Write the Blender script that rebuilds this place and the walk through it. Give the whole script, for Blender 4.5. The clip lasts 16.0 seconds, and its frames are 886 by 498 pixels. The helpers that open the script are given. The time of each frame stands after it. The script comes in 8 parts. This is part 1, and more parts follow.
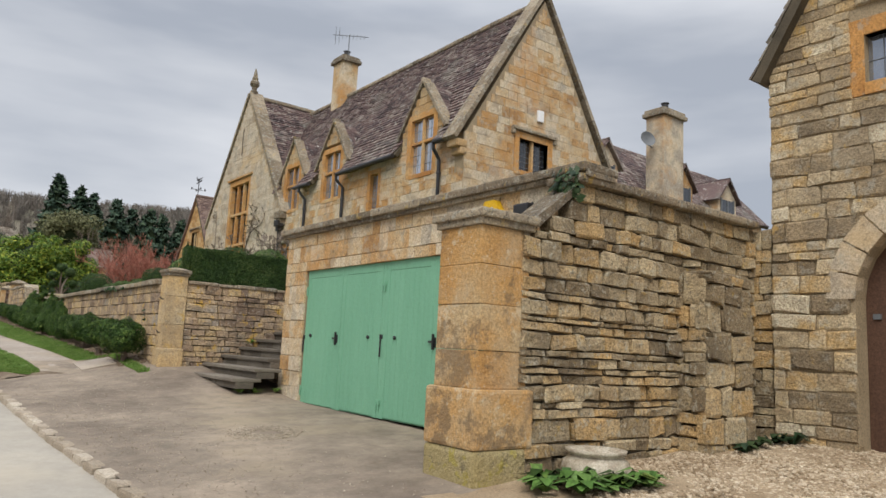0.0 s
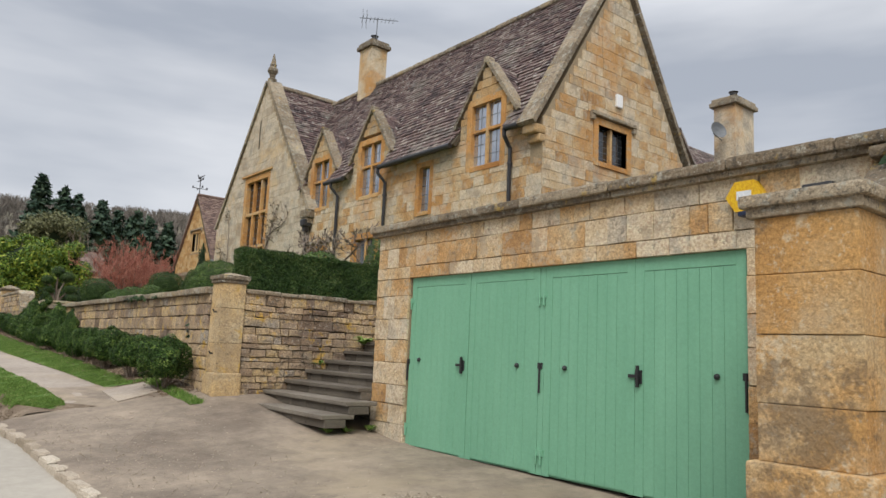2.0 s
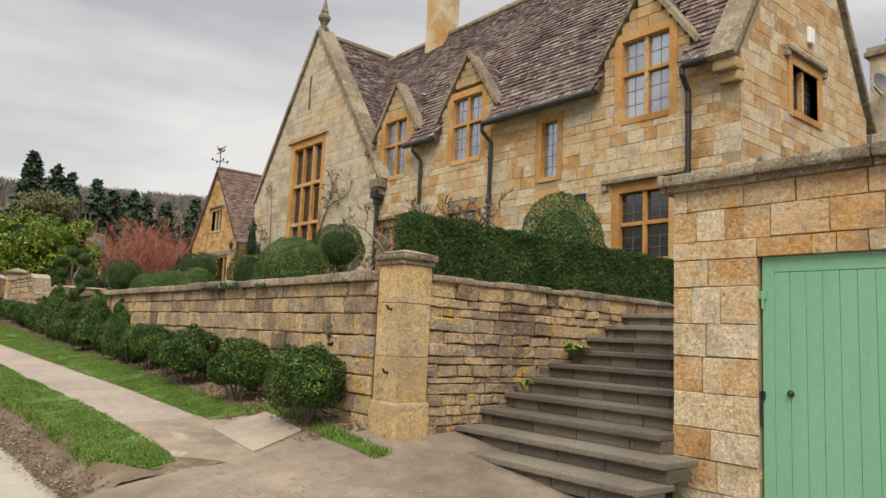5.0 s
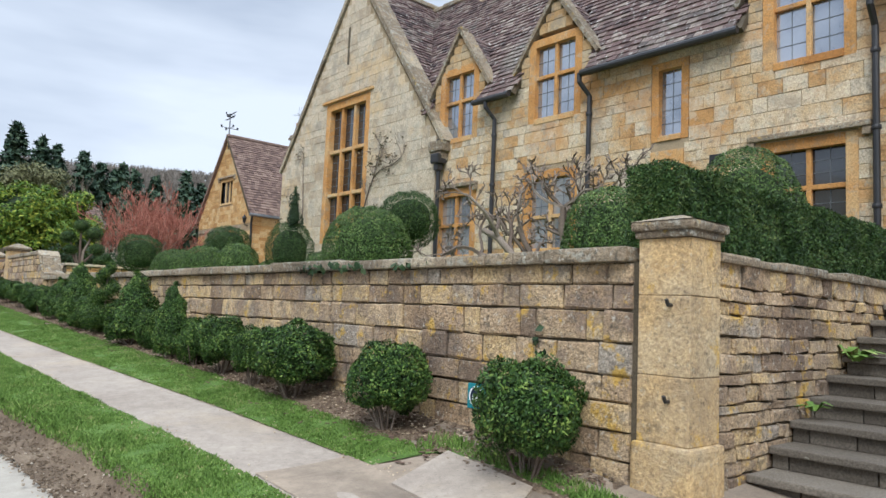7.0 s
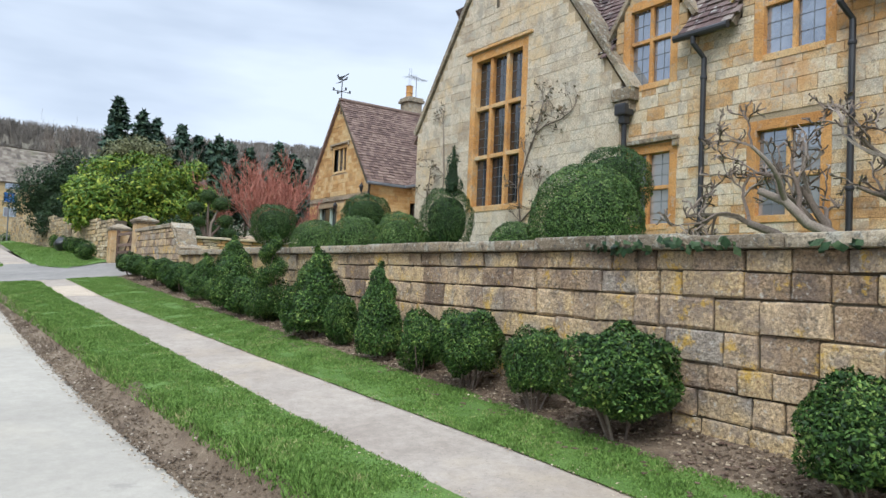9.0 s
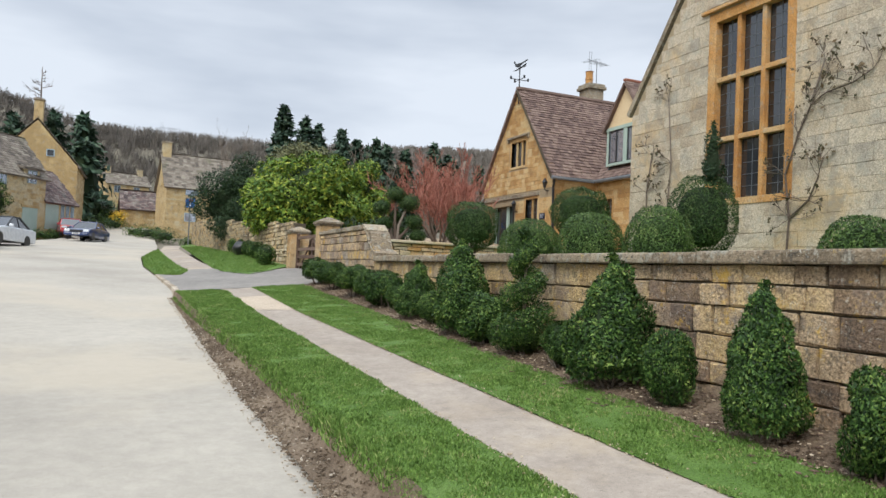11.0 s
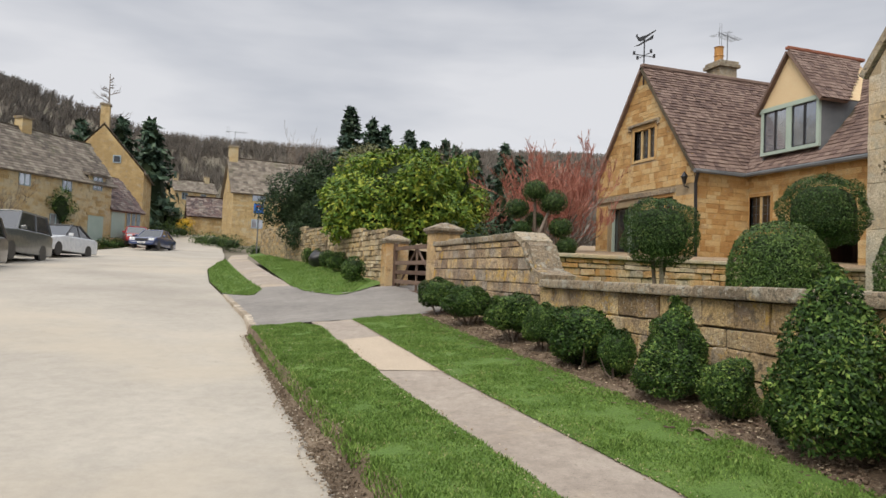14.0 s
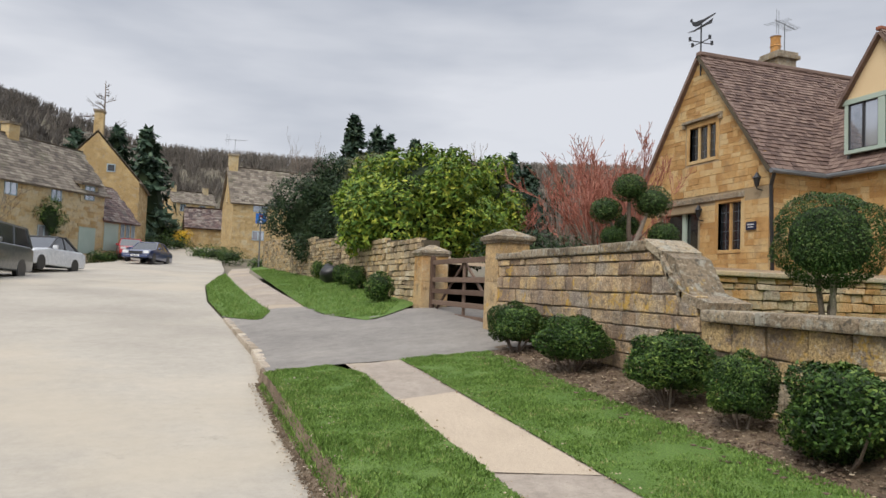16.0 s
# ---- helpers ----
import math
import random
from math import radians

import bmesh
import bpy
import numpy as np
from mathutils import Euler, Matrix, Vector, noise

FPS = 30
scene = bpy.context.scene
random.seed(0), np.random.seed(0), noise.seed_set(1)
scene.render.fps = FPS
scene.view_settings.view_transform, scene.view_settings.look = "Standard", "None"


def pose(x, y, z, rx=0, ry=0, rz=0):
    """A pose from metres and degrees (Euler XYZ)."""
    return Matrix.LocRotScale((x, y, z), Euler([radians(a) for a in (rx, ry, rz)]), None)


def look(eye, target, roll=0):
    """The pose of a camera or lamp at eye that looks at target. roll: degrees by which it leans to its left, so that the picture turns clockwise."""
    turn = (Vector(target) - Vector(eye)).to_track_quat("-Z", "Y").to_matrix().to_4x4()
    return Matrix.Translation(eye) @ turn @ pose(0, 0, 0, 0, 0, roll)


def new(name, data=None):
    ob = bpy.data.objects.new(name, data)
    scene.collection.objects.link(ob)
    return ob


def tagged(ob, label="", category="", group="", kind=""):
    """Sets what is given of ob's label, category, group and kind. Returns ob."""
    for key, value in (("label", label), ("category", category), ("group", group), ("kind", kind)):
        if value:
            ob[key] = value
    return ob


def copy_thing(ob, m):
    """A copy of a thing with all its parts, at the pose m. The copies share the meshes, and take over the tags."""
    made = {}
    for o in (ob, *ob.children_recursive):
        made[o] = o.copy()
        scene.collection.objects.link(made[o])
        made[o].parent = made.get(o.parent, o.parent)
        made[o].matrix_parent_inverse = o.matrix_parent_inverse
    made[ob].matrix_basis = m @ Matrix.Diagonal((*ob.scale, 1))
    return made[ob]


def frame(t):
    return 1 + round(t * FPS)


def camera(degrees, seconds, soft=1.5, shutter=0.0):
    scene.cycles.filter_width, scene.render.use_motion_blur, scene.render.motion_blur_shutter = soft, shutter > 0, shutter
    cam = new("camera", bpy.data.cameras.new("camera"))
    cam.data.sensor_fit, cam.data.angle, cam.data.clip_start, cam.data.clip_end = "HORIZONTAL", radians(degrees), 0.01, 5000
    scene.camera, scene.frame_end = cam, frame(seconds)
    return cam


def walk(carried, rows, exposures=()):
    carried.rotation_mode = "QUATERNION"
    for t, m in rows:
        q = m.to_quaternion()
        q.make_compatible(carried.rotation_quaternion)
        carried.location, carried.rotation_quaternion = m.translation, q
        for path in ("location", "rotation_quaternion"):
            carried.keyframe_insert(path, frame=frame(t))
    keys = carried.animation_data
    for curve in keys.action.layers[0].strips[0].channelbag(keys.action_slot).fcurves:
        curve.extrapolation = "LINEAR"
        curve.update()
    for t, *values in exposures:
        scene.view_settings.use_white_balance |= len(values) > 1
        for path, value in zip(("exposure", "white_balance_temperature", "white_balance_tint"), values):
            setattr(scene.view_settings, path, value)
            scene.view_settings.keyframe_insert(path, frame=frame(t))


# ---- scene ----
cam = camera(63.6, 16.0)
METRES, EYE, TILT, LEAN, TURN = 25.0, 1.55, 0.0, 0.0, -37.3
ROWS = [
    (0.0, 0.0, 0.0, 0.0, -0.4, 8.07, -2.81),
    (0.5, -0.0214, 0.0226, 0.0026, -0.77, 8.17, -2.8),
    (1.0, -0.0416, 0.0464, 0.0041, -1.16, 8.26, -2.75),
    (1.5, -0.0619, 0.0694, 0.0067, -1.54, 8.34, -2.71),
    (2.0, -0.0796, 0.0945, 0.0083, -1.79, 8.39, -2.65),
    (2.5, -0.0986, 0.1195, 0.0105, -1.97, 8.43, -2.62),
    (3.0, -0.1173, 0.145, 0.0113, -2.05, 8.43, -2.59),
    (5.5, -0.2116, 0.2678, 0.0183, -3.02, 6.47, -2.61),
    (6.0, -0.2303, 0.2927, 0.0197, -3.41, 5.84, -2.58),
    (6.5, -0.2493, 0.3171, 0.0214, -3.69, 5.41, -2.57),
    (7.0, -0.2694, 0.3417, 0.0222, -3.87, 5.17, -2.47),
    (7.5, -0.2899, 0.3649, 0.0232, -3.8, 4.86, -2.35),
    (8.0, -0.3104, 0.3894, 0.0248, -3.08, 4.14, -2.33),
    (8.5, -0.3294, 0.4138, 0.0255, -1.1, 3.07, -2.45),
    (9.0, -0.349, 0.4373, 0.027, 2.42, 2.41, -2.48),
    (9.5, -0.3663, 0.4612, 0.0275, 6.2, 2.23, -2.49),
    (10.0, -0.3859, 0.4865, 0.0286, 9.43, 2.14, -2.5),
    (12.5, -0.4792, 0.6126, 0.0364, 17.54, 1.67, -2.5),
    (13.0, -0.4985, 0.6379, 0.0383, 18.11, 1.67, -2.42),
    (13.5, -0.5168, 0.663, 0.0403, 18.51, 1.77, -2.35),
    (14.0, -0.5351, 0.688, 0.0424, 18.8, 2.05, -2.27),
    (14.5, -0.5542, 0.714, 0.0431, 18.87, 2.55, -2.25),
    (15.0, -0.5731, 0.7395, 0.044, 18.9, 2.93, -2.2),
    (15.5, -0.5922, 0.7649, 0.0457, 18.86, 3.04, -2.16),
    (16.0, -0.6107, 0.7895, 0.0464, 18.72, 3.03, -2.12),
]
walk(cam, [(t, pose(0, 0, EYE, TILT, LEAN, TURN) @ pose(METRES * x, METRES * y, METRES * z, 90 + pitch, roll, yaw)) for t, x, y, z, yaw, pitch, roll in ROWS],
     [(0.0, 0.0, 6500, 10), (3.0, 0.05, 6500, 10), (5.5, 0.2, 7300, 11), (6.2, 0.28, 6450, 9), (7.0, 0.38, 5850, 8), (9.5, 0.4, 5750, 7), (10.2, 0.34, 5800, 7), (12.5, 0.08, 6800, 11), (14.0, 0.05, 6700, 11), (16.0, 0.05, 6500, 11)])

# ---- sky and sun: a bright overcast afternoon ----
world = bpy.data.worlds.new("overcast_sky")
scene.world = world
world.use_nodes = True
wn = world.node_tree.nodes
wl = world.node_tree.links
sky = wn.new("ShaderNodeTexSky")
sky.sky_type, sky.sun_disc = "NISHITA", False
sky.sun_elevation, sky.sun_rotation = radians(46), radians(227)
sky_dim = wn.new("ShaderNodeMixRGB")
sky_dim.blend_type, sky_dim.inputs[0].default_value = "MULTIPLY", 1.0
sky_dim.inputs[2].default_value = (0.1, 0.1, 0.1, 1)
wl.new(sky.outputs[0], sky_dim.inputs[1])
wco = wn.new("ShaderNodeTexCoord")
wmap = wn.new("ShaderNodeMapping")
wmap.inputs["Scale"].default_value = (1.0, 1.0, 4.2)
wl.new(wco.outputs["Generated"], wmap.inputs[0])
cloud = wn.new("ShaderNodeTexNoise")
cloud.inputs["Scale"].default_value, cloud.inputs["Detail"].default_value, cloud.inputs["Roughness"].default_value = 1.5, 5.0, 0.5
wl.new(wmap.outputs[0], cloud.inputs["Vector"])
cramp = wn.new("ShaderNodeValToRGB")
cramp.color_ramp.elements[0].position, cramp.color_ramp.elements[0].color = 0.38, (0.43, 0.467, 0.535, 1)
cramp.color_ramp.elements[1].position, cramp.color_ramp.elements[1].color = 0.62, (0.72, 0.742, 0.785, 1)
wl.new(cloud.outputs["Fac"], cramp.inputs[0])
wsep = wn.new("ShaderNodeSeparateXYZ")
wl.new(wco.outputs["Generated"], wsep.inputs[0])
wup = wn.new("ShaderNodeMapRange")
wup.inputs["From Min"].default_value, wup.inputs["From Max"].default_value = 0.42, 1.0
wup.inputs["To Min"].default_value, wup.inputs["To Max"].default_value = 1.0, 2.6
wl.new(wsep.outputs["Z"], wup.inputs["Value"])
zen = wn.new("ShaderNodeVectorMath")
zen.operation = "SCALE"
wl.new(cramp.outputs[0], zen.inputs[0])
wl.new(wup.outputs[0], zen.inputs["Scale"])
smix = wn.new("ShaderNodeMixRGB")
smix.inputs[0].default_value = 0.93
wl.new(sky_dim.outputs[0], smix.inputs[1])
wl.new(zen.outputs[0], smix.inputs[2])
wl.new(smix.outputs[0], wn["Background"].inputs[0])
wn["Background"].inputs[1].default_value = 1.0

sun_data = bpy.data.lights.new("sun", "SUN")
sun_data.energy, sun_data.angle, sun_data.color = 2.5, radians(35), (1.0, 0.95, 0.87)
sun = new("sun", sun_data)
sun.matrix_world = look((-26, -12, 40), (0, 12, 0))

# ---- materials ----
MATS = {}


def nodes_of(m):
    m.use_nodes = True
    return m.node_tree.nodes, m.node_tree.links, m.node_tree.nodes["Principled BSDF"]


def ramp_of(nt, stops):
    r = nt.new("ShaderNodeValToRGB")
    e = r.color_ramp.elements
    while len(e) < len(stops):
        e.new(0.5)
    for k, (p, c) in zip(e, stops):
        k.position, k.color = p, (*c, 1)
    return r


def noise_of(nt, ln, vec, scale, detail=4.0, rough=0.6, stretch=None):
    n = nt.new("ShaderNodeTexNoise")
    n.inputs["Scale"].default_value, n.inputs["Detail"].default_value, n.inputs["Roughness"].default_value = scale, detail, rough
    if stretch:
        mp = nt.new("ShaderNodeMapping")
        mp.inputs["Scale"].default_value = stretch
        ln.new(vec, mp.inputs[0])
        vec = mp.outputs[0]
    ln.new(vec, n.inputs["Vector"])
    return n


def surface(name, base, rough=0.85, patch=None, spots=None, grain=60.0, bump=0.3, bump_scale=25.0, patch_scale=1.3,
            spot_scale=9.0, spot_cut=0.62, metal=0.0, spec=0.3, vary=True, stretch=None, coat=0.0, deep=0.5, piece=0.75, wide=1.0, relief=0.02):
    """A weathered surface: colours by piece, broad patches, small spots, fine relief. base: list of (position, colour)."""
    if name in MATS:
        return MATS[name]
    m = bpy.data.materials.new(name)
    nt, ln, b = nodes_of(m)
    geo = nt.new("ShaderNodeNewGeometry")
    info = nt.new("ShaderNodeObjectInfo")
    vec = geo.outputs["Position"]
    add = nt.new("ShaderNodeMath")
    add.operation = "ADD"
    ln.new(geo.outputs["Random Per Island"], add.inputs[0])
    ln.new(info.outputs["Random"], add.inputs[1])
    fr = nt.new("ShaderNodeMath")
    fr.operation = "FRACT"
    ln.new(add.outputs[0], fr.inputs[0])
    broad = noise_of(nt, ln, vec, patch_scale, 5.0, 0.6, stretch)
    if vary:
        mixv = nt.new("ShaderNodeMath")
        mixv.operation = "MULTIPLY_ADD"
        mixv.inputs[1].default_value, mixv.inputs[2].default_value = piece, 0.5 - 0.5 * piece - 0.5 * wide
        ln.new(fr.outputs[0], mixv.inputs[0])
        sc = nt.new("ShaderNodeMath")
        sc.operation = "MULTIPLY_ADD"
        sc.inputs[1].default_value = wide
        ln.new(broad.outputs["Fac"], sc.inputs[0])
        ln.new(mixv.outputs[0], sc.inputs[2])
        drive = sc.outputs[0]
    else:
        sc = nt.new("ShaderNodeMath")
        sc.operation = "MULTIPLY_ADD"
        sc.inputs[1].default_value, sc.inputs[2].default_value = wide, 0.5 - 0.5 * wide
        ln.new(broad.outputs["Fac"], sc.inputs[0])
        drive = sc.outputs[0]
    r = ramp_of(nt, base)
    ln.new(drive, r.inputs[0])
    col = r.outputs[0]
    fine = noise_of(nt, ln, vec, grain, 5.0, 0.85)
    ov = nt.new("ShaderNodeMixRGB")
    ov.blend_type, ov.inputs[0].default_value = "OVERLAY", deep
    ln.new(col, ov.inputs[1])
    fr2 = ramp_of(nt, [(0.36, (0.12, 0.12, 0.12)), (0.64, (0.88, 0.88, 0.88))])
    ln.new(fine.outputs["Fac"], fr2.inputs[0])
    ln.new(fr2.outputs[0], ov.inputs[2])
    col = ov.outputs[0]
    if patch:
        pn = noise_of(nt, ln, vec, patch_scale * 0.55, 6.0, 0.65, stretch)
        pr = ramp_of(nt, [(patch[1], (0, 0, 0)), (patch[1] + 0.12, (1, 1, 1))])
        ln.new(pn.outputs["Fac"], pr.inputs[0])
        pf = nt.new("ShaderNodeMath")
        pf.operation = "MULTIPLY"
        pf.inputs[1].default_value = patch[2]
        ln.new(pr.outputs[0], pf.inputs[0])
        mx = nt.new("ShaderNodeMixRGB")
        ln.new(pf.outputs[0], mx.inputs[0])
        ln.new(col, mx.inputs[1])
        mx.inputs[2].default_value = (*patch[0], 1)
        col = mx.outputs[0]
    for colour, scale, cut, amount in spots or ():
        sn = noise_of(nt, ln, vec, scale, 5.0, 0.75)
        sr = ramp_of(nt, [(cut, (0, 0, 0)), (cut + 0.07, (1, 1, 1))])
        ln.new(sn.outputs["Fac"], sr.inputs[0])
        sf = nt.new("ShaderNodeMath")
        sf.operation = "MULTIPLY"
        sf.inputs[1].default_value = amount
        ln.new(sr.outputs[0], sf.inputs[0])
        mx = nt.new("ShaderNodeMixRGB")
        ln.new(sf.outputs[0], mx.inputs[0])
        ln.new(col, mx.inputs[1])
        mx.inputs[2].default_value = (*colour, 1)
        col = mx.outputs[0]
    ln.new(col, b.inputs["Base Color"])
    b.inputs["Roughness"].default_value, b.inputs["Metallic"].default_value = rough, metal
    b.inputs["Specular IOR Level"].default_value = spec
    b.inputs["Coat Weight"].default_value = coat
    if bump:
        bn = noise_of(nt, ln, vec, bump_scale, 6.0, 0.65)
        bp = nt.new("ShaderNodeBump")
        bp.inputs["Strength"].default_value, bp.inputs["Distance"].default_value = bump, relief
        ln.new(bn.outputs["Fac"], bp.inputs["Height"])
        ln.new(bp.outputs[0], b.inputs["Normal"])
    MATS[name] = m
    return m


LICHEN = (0.38, 0.37, 0.31)
SOOT = (0.07, 0.065, 0.055)
OCHRE = (0.62, 0.31, 0.07)
MOSS = (0.14, 0.15, 0.05)
# honey limestone, dressed
ashlar = surface("honey_limestone", piece=0.65, wide=1.6, deep=0.6, base=[(0.05, (0.34, 0.195, 0.085)), (0.22, (0.48, 0.29, 0.125)), (0.42, (0.52, 0.385, 0.225)), (0.65, (0.60, 0.50, 0.355)), (0.9, (0.40, 0.345, 0.27))], grain=38,
                 patch=((0.50, 0.25, 0.075), 0.50, 0.6), spots=[(SOOT, 11, 0.57, 0.5), (LICHEN, 5, 0.54, 0.45), ((0.66, 0.59, 0.46), 3, 0.56, 0.45), ((0.24, 0.165, 0.10), 1.5, 0.56, 0.5)], bump=0.9)
hall_stone = surface("pale_limestone", piece=0.4, wide=1.6, deep=0.6, base=[(0.05, (0.32, 0.25, 0.175)), (0.35, (0.44, 0.365, 0.265)), (0.6, (0.53, 0.455, 0.345)), (0.9, (0.35, 0.31, 0.25))], grain=38,
                     patch=((0.57, 0.40, 0.20), 0.52, 0.55), spots=[(SOOT, 11, 0.57, 0.4), (LICHEN, 4, 0.53, 0.45), ((0.26, 0.225, 0.175), 1.7, 0.54, 0.5)], bump=0.5)
surround = surface("orange_dressed_stone", piece=0.5, wide=1.6, base=[(0.1, (0.37, 0.17, 0.05)), (0.5, (0.50, 0.26, 0.085)), (0.9, (0.53, 0.37, 0.19))], grain=38,
                   spots=[(LICHEN, 6, 0.55, 0.45), (SOOT, 15, 0.58, 0.45), ((0.24, 0.165, 0.10), 2.4, 0.57, 0.5)], bump=0.5)
gable_stone = surface("tan_gable_stone", piece=0.5, wide=1.6, base=[(0.1, (0.33, 0.20, 0.09)), (0.45, (0.46, 0.30, 0.14)), (0.9, (0.44, 0.36, 0.24))], grain=38,
                      spots=[(LICHEN, 4, 0.53, 0.5), (SOOT, 12, 0.57, 0.5), ((0.22, 0.175, 0.12), 2.0, 0.54, 0.5)], bump=0.6)
gate_wall_stone = surface("gatehouse_stone", piece=0.9, wide=1.4, deep=0.7, base=[(0.05, (0.21, 0.16, 0.10)), (0.3, (0.36, 0.27, 0.16)), (0.55, (0.50, 0.40, 0.255)), (0.75, (0.46, 0.31, 0.14)), (0.92, (0.56, 0.48, 0.34))], grain=40,
                          patch=((0.20, 0.165, 0.12), 0.52, 0.5), spots=[(SOOT, 12, 0.57, 0.5), (LICHEN, 5, 0.55, 0.45), ((0.58, 0.36, 0.08), 4, 0.6, 0.5)], bump=0.9, relief=0.03)
WALL_SPOTS = [(SOOT, 7, 0.55, 0.6), ((0.20, 0.155, 0.13), 2.2, 0.53, 0.55), ((0.60, 0.37, 0.055), 3.6, 0.57, 0.75), ((0.55, 0.51, 0.43), 21, 0.58, 0.7), (SOOT, 34, 0.59, 0.6)]
wall_stone = surface("weathered_wall_stone", piece=0.75, wide=1.5, deep=0.75, base=[(0.05, (0.18, 0.125, 0.085)), (0.25, (0.35, 0.245, 0.15)), (0.48, (0.49, 0.365, 0.23)), (0.7, (0.55, 0.395, 0.20)), (0.9, (0.37, 0.315, 0.25))], grain=45,
                     patch=((0.19, 0.15, 0.12), 0.52, 0.55), spots=WALL_SPOTS, bump=1.0, bump_scale=30, relief=0.03)
gold_wall_stone = surface("golden_wall_stone", piece=0.75, wide=1.5, deep=0.75, base=[(0.05, (0.23, 0.16, 0.085)), (0.25, (0.41, 0.285, 0.135)), (0.5, (0.53, 0.385, 0.19)), (0.75, (0.57, 0.44, 0.25)), (0.92, (0.40, 0.335, 0.24))], grain=45,
                          patch=((0.22, 0.165, 0.115), 0.53, 0.5), spots=WALL_SPOTS, bump=1.0, bump_scale=30, relief=0.03)
dry_stone = surface("dry_rubble_stone", piece=0.95, wide=1.2, deep=0.75, base=[(0.05, (0.20, 0.15, 0.09)), (0.35, (0.34, 0.265, 0.16)), (0.62, (0.47, 0.38, 0.24)), (0.9, (0.45, 0.30, 0.135))], grain=45,
                    patch=((0.15, 0.125, 0.09), 0.51, 0.55), spots=[((0.44, 0.42, 0.34), 13, 0.55, 0.65), (SOOT, 19, 0.56, 0.6), ((0.46, 0.29, 0.05), 5, 0.6, 0.5)], bump=1.0, bump_scale=26, relief=0.03)
pillar_stone = surface("ochre_pillar_stone", piece=0.4, wide=1.6, deep=0.45, base=[(0.1, (0.38, 0.20, 0.065)), (0.45, (0.49, 0.285, 0.105)), (0.85, (0.47, 0.36, 0.21))], grain=38,
                       patch=((0.46, 0.38, 0.26), 0.53, 0.6), spots=[((0.58, 0.52, 0.40), 24, 0.58, 0.5), ((0.58, 0.50, 0.36), 3, 0.56, 0.6), ((0.15, 0.11, 0.07), 1.9, 0.53, 0.65), (SOOT, 40, 0.59, 0.5)], bump=0.9)
gate_stone = surface("grey_gold_pillar_stone", piece=0.4, wide=1.6, deep=0.5, base=[(0.1, (0.30, 0.195, 0.095)), (0.45, (0.54, 0.375, 0.185)), (0.85, (0.53, 0.43, 0.28))], grain=38,
                     patch=((0.27, 0.205, 0.135), 0.51, 0.55), spots=[(SOOT, 18, 0.57, 0.5), ((0.58, 0.36, 0.06), 4, 0.57, 0.65), ((0.15, 0.115, 0.075), 2.1, 0.53, 0.6), ((0.56, 0.50, 0.38), 26, 0.58, 0.5)], bump=0.9)
coping_stone = surface("lichened_coping_stone", [(0.1, (0.16, 0.125, 0.085)), (0.5, (0.28, 0.22, 0.15)), (0.9, (0.40, 0.335, 0.24))], grain=40,
                       patch=((0.11, 0.09, 0.066), 0.51, 0.6), spots=[(LICHEN, 8, 0.53, 0.75), (SOOT, 15, 0.54, 0.7), ((0.5, 0.33, 0.06), 5, 0.60, 0.6), ((0.60, 0.58, 0.50), 26, 0.6, 0.7)], bump=1.0, relief=0.03)
mortar = surface("lime_mortar", [(0.3, (0.27, 0.21, 0.13)), (0.7, (0.38, 0.30, 0.195))], vary=False, bump=0.5)
dark_joint = surface("dark_open_joint", [(0.3, (0.06, 0.05, 0.035)), (0.7, (0.13, 0.105, 0.07))], vary=False, bump=0.5)
roof_tile = surface("stone_roof_tile", [(0.1, (0.05, 0.035, 0.036)), (0.4, (0.115, 0.075, 0.070)), (0.7, (0.155, 0.105, 0.095)), (0.92, (0.26, 0.22, 0.19))],
                    patch=((0.20, 0.19, 0.165), 0.53, 0.55), spots=[(SOOT, 5, 0.55, 0.5), ((0.52, 0.51, 0.47), 8, 0.575, 0.75)], bump=0.5, rough=0.8)
old_tile = surface("grey_stone_slate", [(0.1, (0.10, 0.085, 0.07)), (0.5, (0.19, 0.16, 0.13)), (0.9, (0.28, 0.25, 0.20))],
                   patch=((0.14, 0.14, 0.08), 0.57, 0.5), spots=[((0.40, 0.39, 0.34), 5, 0.62, 0.6)], bump=0.5, rough=0.85)
green_paint = surface("sage_green_paint", deep=0.1, wide=1.0, base= [(0.3, (0.155, 0.365, 0.235)), (0.7, (0.185, 0.41, 0.27))], rough=0.5, spec=0.4, vary=False,
                      grain=30, bump=0.12, bump_scale=60, spots=[((0.10, 0.26, 0.17), 2.2, 0.68, 0.35)], stretch=(3, 3, 0.4))
pale_green_paint = surface("pale_green_frame_paint", deep=0.1, wide=1.0, base= [(0.3, (0.34, 0.43, 0.37)), (0.7, (0.40, 0.48, 0.42))], rough=0.5, vary=False, bump=0.1)
black_iron = surface("black_painted_iron", deep=0.1, wide=1.0, base= [(0.3, (0.012, 0.012, 0.014)), (0.7, (0.03, 0.03, 0.032))], rough=0.4, spec=0.5, vary=False, bump=0.15)
lead = surface("lead_came", deep=0.1, wide=1.0, base= [(0.3, (0.10, 0.11, 0.12)), (0.7, (0.17, 0.18, 0.19))], rough=0.5, vary=False, bump=0)
glass = surface("leaded_window_glass", deep=0.1, wide=1.0, metal=0.7, base=[(0.3, (0.32, 0.35, 0.40)), (0.7, (0.52, 0.55, 0.60))], rough=0.06, spec=1.0, patch_scale=2.0, bump=0.05, bump_scale=6, coat=0.6)
